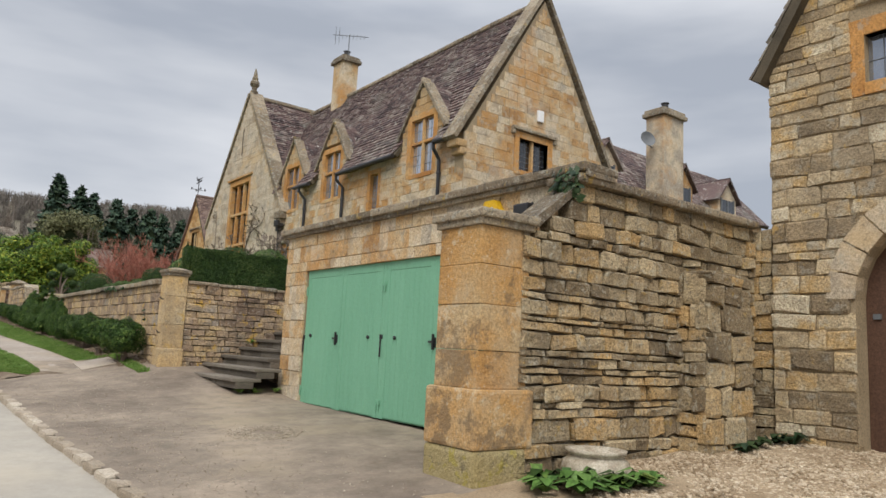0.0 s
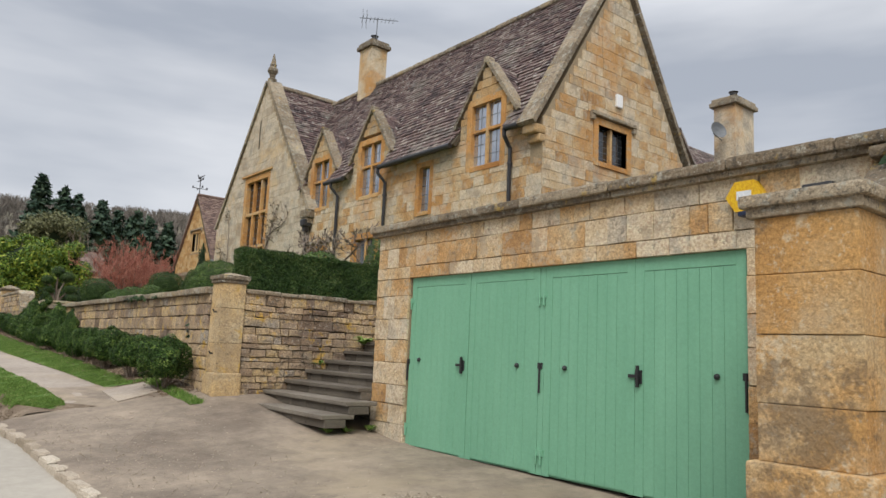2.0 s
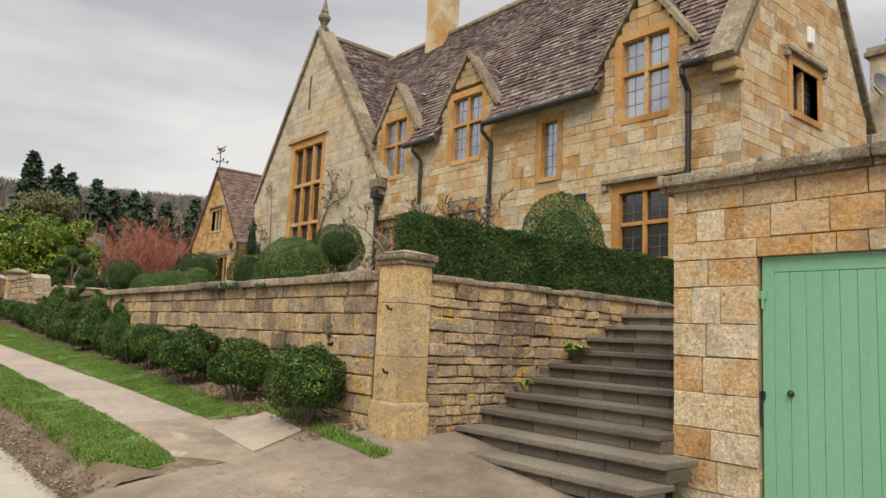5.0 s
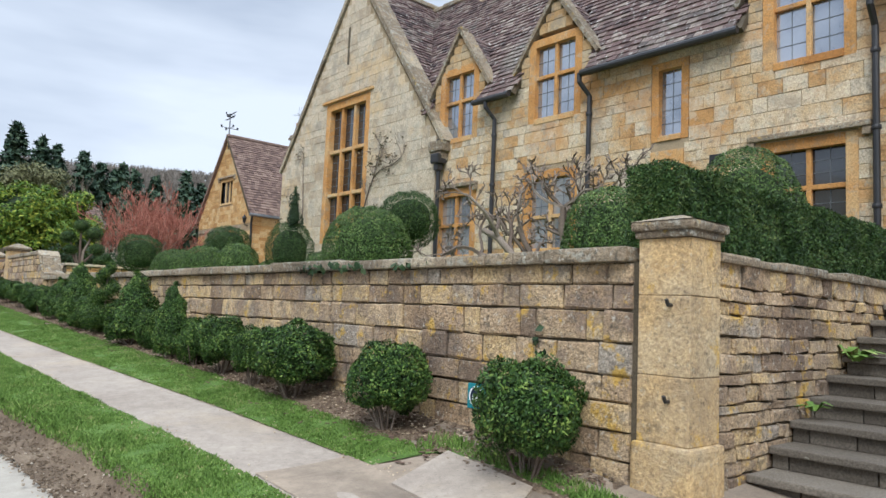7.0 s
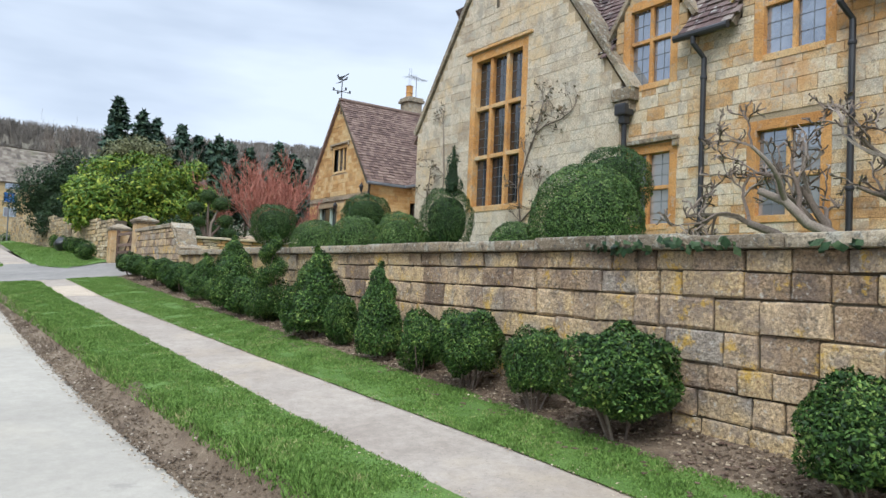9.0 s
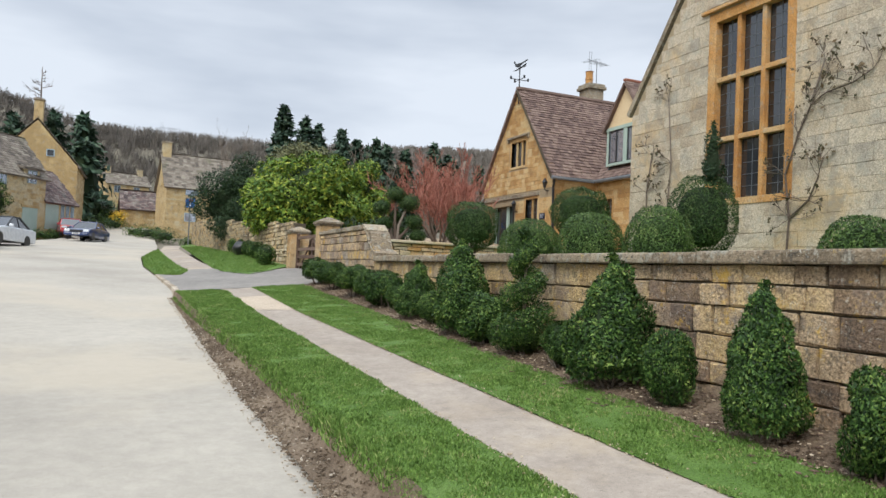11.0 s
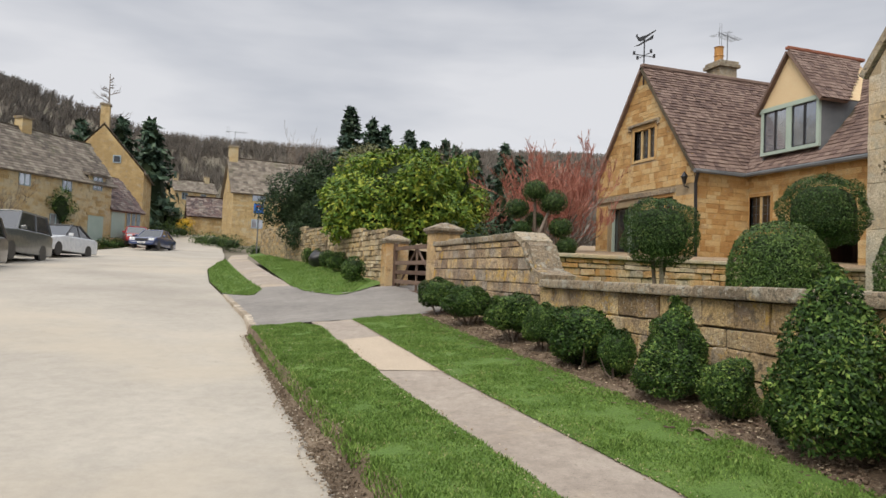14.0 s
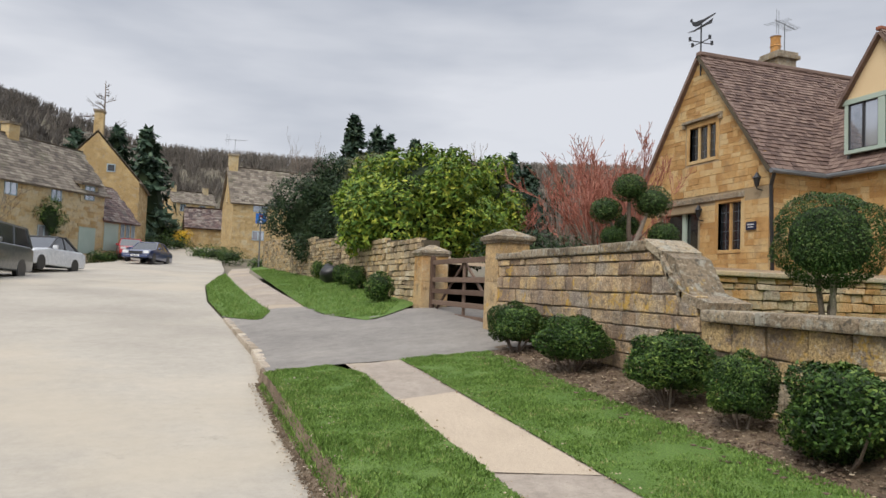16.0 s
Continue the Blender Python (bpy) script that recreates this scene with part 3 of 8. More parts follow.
def window(parent, name, o, U, N, u0, u1, z0, z1, lights=2, transoms=(), mat=None, pane=None, margin=0.17, deep=0.11, mull=0.075, lattice=(2, 4), drip=False, proud=0.012, curtain=False):
    """A mullioned stone window with leaded panes set back in its surround."""
    mat, pane = mat or surround, pane or glass
    U, N, o = Vector(U), Vector(N), Vector(o)

    def bx(bm, a, b, c, d, n0, n1, bevel=0.0):
        p, q = o + U * a + N * n0, o + U * b + N * n1
        box(bm, min(p.x, q.x), max(p.x, q.x), min(p.y, q.y), max(p.y, q.y), c, d, bevel)

    bm = bmesh.new()
    bx(bm, u0 - margin, u0, z0 - margin * 0.7, z1 + margin, -deep - 0.05, proud, 0.008)
    bx(bm, u1, u1 + margin, z0 - margin * 0.7, z1 + margin, -deep - 0.05, proud, 0.008)
    bx(bm, u0, u1, z1, z1 + margin, -deep - 0.05, proud, 0.008)
    bx(bm, u0, u1, z0 - margin * 0.7, z0, -deep - 0.05, proud + 0.02, 0.008)
    win = part(name, bm, mat, parent, "dressed orange stone window surround")
    win["kind"] = "structure"
    w = (u1 - u0 - mull * (lights - 1)) / lights
    rows = [z0, *transoms, z1]
    for i in range(1, lights):
        a = u0 + i * w + (i - 1) * mull
        bm = bmesh.new()
        bx(bm, a, a + mull, z0, z1, -deep + 0.005, -0.03, 0.012)
        part("mullion", bm, mat, win)
    for t in transoms:
        bm = bmesh.new()
        bx(bm, u0, u1, t - mull / 2, t + mull / 2, -deep + 0.01, -0.034, 0.012)
        part("transom", bm, mat, win)
    for i in range(lights):
        a = u0 + i * (w + mull)
        for k in range(len(rows) - 1):
            c = rows[k] + (mull / 2 if k else 0)
            d = rows[k + 1] - (mull / 2 if k < len(rows) - 2 else 0)
            bm = bmesh.new()
            bx(bm, a, a + w, c, d, -deep - 0.008, -deep)
            part("pane", bm, pane, win)
            bm = bmesh.new()
            nx, nz = lattice[0], max(2, round(lattice[1] * (d - c)))
            for j in range(1, nx):
                x = a + w * j / nx
                bx(bm, x - 0.0045, x + 0.0045, c, d, -deep, -deep + 0.008)
            for j in range(1, nz):
                z = c + (d - c) * j / nz
                bx(bm, a, a + w, z - 0.0045, z + 0.0045, -deep, -deep + 0.009)
            part("leading", bm, lead, win)
    if drip:
        bm = bmesh.new()
        e = drip if isinstance(drip, float) else 0.28
        bx(bm, u0 - e, u1 + e, z1 + margin + 0.02, z1 + margin + 0.11, -0.02, 0.11, 0.02)
        bx(bm, u0 - e, u0 - e + 0.12, z1 + margin - 0.10, z1 + margin + 0.02, -0.02, 0.09, 0.02)
        bx(bm, u1 + e - 0.12, u1 + e, z1 + margin - 0.10, z1 + margin + 0.02, -0.02, 0.09, 0.02)
        part("drip_mould", bm, coping_stone, win, "lichened hood mould")
    return win


def clip_poly(poly, axis, value, above):
    """The part of a flat outline that lies above (or below) a value along an axis."""
    out = []
    for p, q in zip(poly, poly[1:] + poly[:1]):
        a, b = (p[axis] - value) * (1 if above else -1), (q[axis] - value) * (1 if above else -1)
        if a >= 0:
            out.append(p)
        if (a > 0 > b) or (a < 0 < b):
            t = a / (a - b)
            out.append((p[0] + (q[0] - p[0]) * t, p[1] + (q[1] - p[1]) * t))
    return out if len(out) > 2 else []


def pierced(poly, holes):
    """An outline of (u, z) cut into pieces that leave oblong holes open."""
    pieces = [poly]
    for a, b, c, d in holes:
        nxt = []
        for p in pieces:
            mid = clip_poly(clip_poly(p, 0, a, True), 0, b, False) if p else []
            nxt += [clip_poly(p, 0, a, False), clip_poly(p, 0, b, True)]
            if mid:
                nxt += [clip_poly(mid, 1, c, False), clip_poly(mid, 1, d, True)]
        pieces = [p for p in nxt if len(p) > 2]
    return pieces


def wall_sheet(o, U, N, poly, holes, thick):
    """A wall of some thickness behind its face, with openings right through."""
    U, N, o = Vector(U), Vector(N), Vector(o)
    bm = bmesh.new()
    for p in pierced(poly, holes):
        prism(bm, [o + U * u + Vector((0, 0, z)) for u, z in p], -N * thick)
    return bm

# ---- the lie of the land: the lane climbs along +y ----
def lerp(t, *knots):
    return float(np.interp(t, [k[0] for k in knots], [k[1] for k in knots]))


def lane(y):
    return 0.0464 * y if y < 78 else 3.62 + 0.1 * (y - 78)


def bend(y):
    """How far the far lane swings to the left."""
    return -0.0016 * max(0.0, y - 62) ** 2


def x_foot(y):
    return lerp(y, (13.6, 1.28), (16.5, 1.15), (18.4, 1.02), (20, 0.87), (24, 0.68), (28, 0.58), (33.4, 0.46))


def x_top(y):
    return lerp(y, (13.6, 1.62), (17, 1.5), (18.5, 1.33), (22, 1.06), (24.2, 0.96), (27, 0.82), (30, 0.64), (33.4, 0.5))


def x_path(y):
    return lerp(y, (13.6, 2.1), (16.5, 2.06), (18.7, 1.92), (23, 1.74), (26, 1.62), (28, 1.5), (33.4, 1.43))


def x_grass(y):
    return lerp(y, (13.6, 2.95), (15, 2.93), (17.6, 2.84), (21.4, 2.55), (24, 2.38), (26, 2.27), (28.3, 2.14), (33.4, 2.1))


def x_bed(y):
    return lerp(y, (13.6, 3.28), (18.7, 3.34), (20, 3.30), (23, 3.20), (28, 3.12), (33.4, 3.16))


def rise(x, y):
    """Height of the ground over the lane's crown line."""
    low = mid = high = 0.0
    k = min(1.0, max(0.0, (y - 12.8) / 2.2))
    k = k * k * (3 - 2 * k)
    q = min(1.0, max(0.0, (y - 32.4) / 2.2))
    if k < 1:
        a = lerp(x, (1.5, 0.03), (2.8, 0.13), (3.9, 0.24), (5.2, 0.32), (9, 0.55))
        b = lerp(x, (1.5, 0.04), (2.8, 0.10), (3.9, 0.14), (5.2, 0.155))
        c = lerp(x, (1.3, 0.04), (2.0, 0.14), (2.8, 0.24), (3.9, 0.40), (5.2, 0.45))
        low = lerp(y, (4.2, a), (10.4, b), (13.2, c))
    if k > 0 and q < 1:
        f, t = x_foot(y), x_top(y)
        mid = lerp(x, (f, 0.0), (f + 0.68 * (t - f), 0.05), (t - 0.02, 0.185), (t, 0.2), (x_path(y), 0.25), (x_grass(y), 0.30), (x_bed(y), 0.38), (3.9, 0.50))
    if q > 0:
        high = lerp(x, (0.4, 0.03), (1.4, 0.2), (2.2, 0.27), (4.0, 0.5), (9, 0.75))
    return (low * (1 - k) + mid * k) * (1 - q) + high * q


def land(x, y):
    return lane(y) + (rise(x, y) if x > 0.3 else 0.0)


def strip(name, label, category, mat, ys, left, right, n=8, lift=0.0, rough=0.0, seed=0, height=None, kind="structure"):
    """A sheet of ground between two edges given as x over y."""
    height = height or land
    verts, faces = [], []
    for y in ys:
        a, b = left(y), right(y)
        for i in range(n + 1):
            x = a + (b - a) * i / n
            z = height(x, y) + lift
            if rough:
                z += rough * noise.noise((x * 3.1 + seed, y * 3.1, 0)) + rough * 0.6 * noise.noise((x * 9 + seed, y * 9, 2))
            verts.append((x, y, z))
    for j in range(len(ys) - 1):
        for i in range(n):
            k = j * (n + 1) + i
            faces.append((k, k + 1, k + n + 2, k + n + 1))
    ob = new(name, mesh_of(name, verts, faces, mat))
    for p in ob.data.polygons:
        p.use_smooth = True
    return tagged(ob, label, category, kind=kind)


def steps_of(a, b, d):
    n = max(1, round((b - a) / d))
    return [a + (b - a) * i / n for i in range(n + 1)]


def hill(x, y):
    d = max(0.0, y - 95)
    left = max(0.0, -x - 24)
    right = max(0.0, x - 40)
    h = lane(min(y, 95)) if y > -60 else lane(-60)
    far = 96 * (1 - math.exp(-(d / 330) ** 1.6))
    side = 52 * (1 - math.exp(-(left / 120) ** 1.3))
    return h + far + side * lerp(y, (0, 0.2), (90, 1.0)) + 20 * (1 - math.exp(-(right / 200) ** 1.5))


def ground_z(x, y):
    if -14 < x < 9 and -30 < y < 100:
        return min(land(x, y), lane(y)) - 0.3
    if y > 30 and x > 4:
        return hill(x, y) + 0.2
    return hill(x, y) - 0.3


# one sheet to the horizon
gx = sorted(set([-1500, -900, -600, -420, -300] + [-240 + 12 * i for i in range(19)] + [-14, -8, -4, 0, 4, 9, 14, 20, 28, 40, 55, 75, 100, 140, 200, 300, 450, 700, 1500]))
gy = sorted(set([-1500, -600, -250, -120, -60] + [-30 + 10 * i for i in range(16)] + [130 + 22 * i for i in range(22)] + [700, 900, 1500]))
gv = [(x, y, ground_z(x, y)) for y in gy for x in gx]
gf = [(j * len(gx) + i, j * len(gx) + i + 1, (j + 1) * len(gx) + i + 1, (j + 1) * len(gx) + i) for j in range(len(gy) - 1) for i in range(len(gx) - 1)]
tagged(new("ground", mesh_of("ground", gv, gf, meadow)), "rough hillside pasture and wooded slopes behind the village", "ground", kind="structure")


def x_kerb(y):
    return lerp(y, (-30, 2.6), (6.3, 1.70), (8.8, 1.55), (12.2, 1.44), (13.7, 1.28))


def lane_edge(y):
    if y < 13.7:
        return x_kerb(y) + 0.04
    if y < 33.4:
        return x_foot(y) + 0.05
    return lerp(y, (33.4, 0.52), (35.2, 0.56), (39.9, 0.30), (45, -0.05), (52, -0.1), (60, 0.45), (64, 0.8), (80, 1.6), (110, 3.5)) + bend(y)


strip("road", "dusty pale grey village lane with worn patches", "road", road_mat, steps_of(-30, 13.7, 1.5) + steps_of(14, 110, 1.0)[0:], lambda y: -7.4 + bend(y) + lerp(y, (40, 0), (46, -1.9), (62, -1.9), (66, 0), (82, 2.6)), lane_edge, 10, 0.0,
      height=lambda x, y: lane(y) - 0.012 * abs(x + 3) * 0.3)
strip("pavement", "stained forecourt asphalt before the garage doors", "forecourt", fore_mat, steps_of(-30, 4.0, 2) + steps_of(4.2, 15.4, 0.3), lambda y: x_kerb(y) if y < 13.7 else lerp(y, (13.7, 1.9), (14.2, 2.15)), lambda y: 5.4 if y > 4.5 else 3.6, 14, 0.004, 0.012)
Y1 = steps_of(13.6, 33.4, 0.22)
strip("bank", "crumbling bare earth bank at the lane's edge", "earth bank", bank_soil, Y1, x_foot, lambda y: x_top(y) + lerp(y, (13.6, 0.85), (13.9, 0.6), (14.5, 0.03)), 14, 0.0, 0.035, 3)
strip("footpath", "worn asphalt footpath between grass verges", "footpath", path_mat, Y1, x_path, x_grass, 8, 0.0, 0.008, 5)
strip("bed", "bare soil bed strewn with leaf litter", "soil bed", soil, Y1, lambda y: x_bed(y) - 0.08, lambda y: 3.95, 8, 0.0, 0.035, 6)


def verge_right(y):
    return lerp(y, (13.6, 2.0), (13.9, x_path(13.9) + 0.02)) if y < 13.9 else x_path(y) + 0.02 - lerp(y, (32.5, 0), (33.25, 0.25))


strip("verge", "narrow strip of short green grass", "grass verge", turf, steps_of(13.75, 33.2, 0.22), lambda y: x_top(y) + lerp(y, (13.75, 0.3), (14.3, 0), (32.5, 0), (33.2, 0.25)), verge_right, 6, 0.010, 0.008, 8)
strip("verge", "strip of short green grass beside the soil bed", "grass verge", turf, steps_of(12.9, 33.2, 0.22),
      lambda y: lerp(y, (12.9, 3.5), (13.6, 3.42), (14.9, 3.44), (15.1, 2.9)) if y < 15.1 else x_grass(y) - 0.02, lambda y: lerp(y, (12.9, 3.62), (14, 3.6), (15, x_bed(15))) if y < 15 else x_bed(y), 6, 0.012, 0.008, 9)
strip("driveway", "grey asphalt drive crossing the footpath", "driveway", drive_mat, steps_of(33.2, 41, 0.5), lambda y: lane_edge(y) + 0.02, lambda y: 9.0 if y < 39 else 2.2, 10, 0.004, 0.008, 10)
Y2 = steps_of(39.2, 66, 0.5)


def far_path_l(y):
    return lerp(y, (39.2, 1.25), (45, 1.05), (52, 0.95), (60, 0.9), (66, 1.3))


strip("footpath", "narrow asphalt path climbing beside the lane", "footpath", path_mat, steps_of(40.9, 66, 0.5), far_path_l, lambda y: far_path_l(y) + lerp(y, (40, 0.86), (60, 0.98)), 4, 0.0, 0.008, 11)
strip("verge", "island of short green grass beside the lane", "grass verge", turf, steps_of(39.3, 60, 0.4), lambda y: lane_edge(y) + lerp(y, (39.3, 0.5), (40.5, 0.05), (58, 0.05), (60, 0.4)),
      lambda y: far_path_l(y) - lerp(y, (39.3, 0.3), (40.5, 0.0), (57, 0.0), (60, 0.1)), 5, 0.015, 0.03, 12)
strip("verge", "grass slope below the garden wall", "grass verge", turf, steps_of(37.5, 66, 0.4), lambda y: lerp(y, (37.5, 2.6), (39, 2.1), (41, far_path_l(41) + 0.78), (66, far_path_l(66) + 0.9)), lambda y: lerp(y, (37.5, 2.8), (38.5, 3.6), (40, 4.4), (66, 4.4)), 6, 0.015, 0.03, 13)

# garden terraces behind the walls
tagged(new("terrace", mesh_of("terrace", [(4.1, 13.3, 2.32), (30, 13.3, 2.5), (30, 33, 2.55), (4.1, 33, 2.45)], [(0, 1, 2, 3)], turf)), "level garden lawn behind the retaining wall", "lawn", kind="structure")
tagged(new("terrace", mesh_of("terrace", [(5.0, 32.9, 2.9), (40, 32.9, 3.6), (40, 70, 5.6), (5.0, 70, 4.6)], [(0, 1, 2, 3)], gravel_mat)), "gravelled yard before the cottage", "yard", kind="structure")
# gravel before the arch
strip("yard", "pale gravel yard in front of the arched gateway", "gravel", gravel_mat, steps_of(-8, 4.6, 0.3), lambda y: 3.4, lambda y: 9.2, 14, 0.012, 0.03, 14)


def wall_core(name, label, bm, mat, kind="structure"):
    ob = part(name, bm, mat)
    return tagged(ob, label, "wall", kind=kind)


# ---- retaining wall along the path ----
garden = wall_core("wall_garden", "long coursed limestone garden wall with lichen stains", boxes((3.9, 4.25, 13.5, 30.2, 0.7, 2.50)), dark_joint)
bm = bmesh.new()
# copings
y = 13.62
while y < 30.0:
    w = rng.uniform(0.6, 0.95)
    e = min(y + w, 30.0)
    box(bm, 3.80 + rng.uniform(-0.012, 0.012), 4.30, y + 0.004, e - 0.004, 2.50, 2.60 + rng.uniform(-0.012, 0.012), 0.022)
    y = e
part("coping", bm, coping_stone, garden, "weathered flat coping slabs")
lay(garden, coursed(13.62, 22.4, 0.9, 2.5, 0.175, 0.31, gap=0.010, even=0.3, seed=4), (3.9, 0, 0), (0, 1, 0), (-1, 0, 0), wall_stone, 0.03, 0.14, templates=WALL_T, near=(3.9, 16, 1.8), seed=2, rough=0.012, tilt=0.01)
lay(garden, coursed(22.4, 30.05, 1.0, 2.5, 0.175, 0.31, gap=0.010, even=0.3, seed=5), (3.9, 0, 0), (0, 1, 0), (-1, 0, 0), gold_wall_stone, 0.03, 0.14, templates=WALL_T, near=(3.9, 25, 1.8), seed=7, rough=0.012, loose=200, tilt=0.01)

# swept-up end with the gate pier
ramp_wall = wall_core("wall_swept", "taller swept end of the garden wall beside the drive gate", prism(bmesh.new(), [(3.88, 29.6, 1.2), (3.88, 34.6, 1.2), (3.88, 34.6, 3.13), (3.88, 30.75, 3.16), (3.88, 30.45, 3.05), (3.88, 30.25, 2.75), (3.88, 29.9, 2.58), (3.88, 29.6, 2.5)], (0.4, 0, 0)), coping_stone)
bm = bmesh.new()
sweep = [(29.95, 2.60), (30.3, 2.68), (30.5, 2.86), (30.62, 3.06), (30.85, 3.18)]
for (a, b), (c, d) in zip(sweep, sweep[1:]):
    prism(bm, [(3.84, a, b - 0.02), (3.84, c, d - 0.02), (3.84, c + 0.03, d + 0.07), (3.84, a - 0.02, b + 0.06)], (0.46, 0, 0))
y = 30.85
while y < 34.5:
    e = min(y + rng.uniform(0.5, 0.9), 34.55)
    box(bm, 3.82, 4.34, y, e - 0.006, 3.13, 3.22 + rng.uniform(-0.015, 0.015), 0.02)
    y = e
part("coping", bm, coping_stone, ramp_wall, "lichened swept coping")
lay(ramp_wall, coursed(30.1, 34.5, 1.4, 3.12, 0.15, 0.3, span=lambda z: (lerp(z, (2.6, 30.05), (3.1, 30.8)), 34.5), seed=9), (3.88, 0, 0), (0, 1, 0), (-1, 0, 0), wall_stone, 0.028, 0.12, templates=WALL_T, near=(3.9, 31, 2.2), loose=200, seed=8)


def pier(name, label, x0, x1, y0, y1, z0, z1, mat, courses, cap, plinth=0.0, plinth_h=0.0, pyramid=0.0, over=0.06, loose_bevel=0.007):
    """A square stone pier of big blocks with a cap."""
    p = thing(name, label, "pier", kind="structure", at=((x0 + x1) / 2, (y0 + y1) / 2, z0))
    z = z0
    if plinth:
        part("plinth", boxes((x0 - plinth, x1 + plinth, y0 - plinth, y1 + plinth, z0, z0 + plinth_h), bevel=0.03), mat, p, "stained plinth block")
        z = z0 + plinth_h
    hs = [rng.uniform(0.8, 1.2) for _ in range(courses)]
    k = (z1 - z) / sum(hs)
    for h in hs:
        d = rng.uniform(-0.006, 0.006)
        part("block", boxes((x0 + d, x1 - d, y0 - d, y1 + d, z + 0.0015, z + h * k - 0.0015), bevel=loose_bevel), mat, p)
        z += h * k
    bm = bmesh.new()
    box(bm, x0 - over * 0.5, x1 + over * 0.5, y0 - over * 0.5, y1 + over * 0.5, z1, z1 + cap * 0.45, 0.012)
    box(bm, x0 - over, x1 + over, y0 - over, y1 + over, z1 + cap * 0.42, z1 + cap, 0.022)
    part("cap", bm, coping_stone, p, "lichened moulded cap")
    if pyramid:
        bm = bmesh.new()
        cx, cy = (x0 + x1) / 2, (y0 + y1) / 2
        b = [bm.verts.new(q) for q in ((x0 - over, y0 - over, z1 + cap), (x1 + over, y0 - over, z1 + cap), (x1 + over, y1 + over, z1 + cap), (x0 - over, y1 + over, z1 + cap))]
        t = [bm.verts.new((cx + sx * 0.05, cy + sy * 0.05, z1 + cap + pyramid)) for sx, sy in ((-1, -1), (1, -1), (1, 1), (-1, 1))]
        bm.faces.new(t)
        for i in range(4):
            bm.faces.new((b[i], b[(i + 1) % 4], t[(i + 1) % 4], t[i]))
        part("cap_top", bm, coping_stone, p, "pyramid cap stone")
    return p


pier("pier_garage", "tall square ochre stone pier beside the garage", 3.95, 4.52, 4.63, 5.22, 0.74, 2.65, pillar_stone, 4, 0.14, 0.055, 0.50, over=0.07)
base_stone = surface("mossy_base_stone", [(0.1, (0.20, 0.15, 0.06)), (0.5, (0.33, 0.25, 0.09)), (0.9, (0.38, 0.32, 0.18))], spots=[((0.36, 0.30, 0.03), 6, 0.54, 0.6), (SOOT, 9, 0.56, 0.5)], bump=1.0, relief=0.03)
pier_foot = boxes((3.90, 4.50, 4.57, 5.28, 0.1, 0.745), bevel=0.05)
tagged(part("pier_base", pier_foot, base_stone), "rough mossy stone block under the garage pier", "pier base", kind="structure")
steps_pier = pier("pier_steps", "square limestone pier at the foot of the garden steps", 3.87, 4.24, 13.2, 13.57, 0.6, 2.65, gate_stone, 3, 0.11, 0.03, 0.75, pyramid=0.05, over=0.045)
for y, z in ((13.33, 2.22), (13.34, 1.62)):
    part("iron_pin", tube(bmesh.new(), [(3.90, y, z), (3.83, y, z), (3.81, y, z + 0.035)], 0.013, 6), black_iron, steps_pier, "rusted iron hinge pin")
pier("pier_gate", "square stone gate pier with a pyramid cap", 3.85, 4.35, 34.5, 35.0, 1.4, 3.38, gate_stone, 3, 0.10, pyramid=0.12, over=0.07)
pier("pier_gate", "ochre stone gate pier with a low pyramid cap", 3.95, 4.50, 38.6, 39.15, 1.6, 3.32, pillar_stone, 3, 0.10, pyramid=0.13, over=0.05)

# ---- garden steps and flank walls ----
N_STEPS = 10
for i in range(N_STEPS):
    z = 0.96 + i * 0.157
    x = 4.36 + i * 0.335
    right = 11.12 if x > 5.0 else 10.85
    st = thing("step", "dark weathered stone garden step", "step", "garden steps", "structure", (x, 12.2, z))
    part("tread", boxes((x - 0.05, x + 0.42, right, 13.22, z - 0.055, z), bevel=0.012), step_stone, st)
    bm = bmesh.new()
    y = right
    while y < 13.2:
        e = min(13.22, y + rng.uniform(0.3, 0.6))
        box(bm, x, x + 0.3, y + 0.004, e - 0.004, z - 0.157, z - 0.056, 0.008)
        y = e
    part("riser", bm, step_stone, st)
flank = wall_core("wall_flank", "rough grey coursed stone wall beside the steps", boxes((4.2, 8.6, 13.25, 13.5, 0.6, 2.52)), dark_joint)
lay(flank, coursed(4.24, 8.6, 0.75, 2.54, 0.11, 0.24, gap=0.008, even=0.45, seed=21), (0, 13.25, 0), (1, 0, 0), (0, -1, 0), wall_stone, 0.03, 0.12, templates=RUBBLE_T, near=(4.6, 13.2, 1.8), seed=6, tilt=0.03)
bm = bmesh.new()
x = 4.25
while x < 8.5:
    e = min(8.6, x + rng.uniform(0.3, 0.6))
    box(bm, x, e - 0.006, 13.19, 13.52, 2.52, 2.58 + rng.uniform(-0.02, 0.02), 0.02)
    x = e
part("coping", bm, coping_stone, flank)

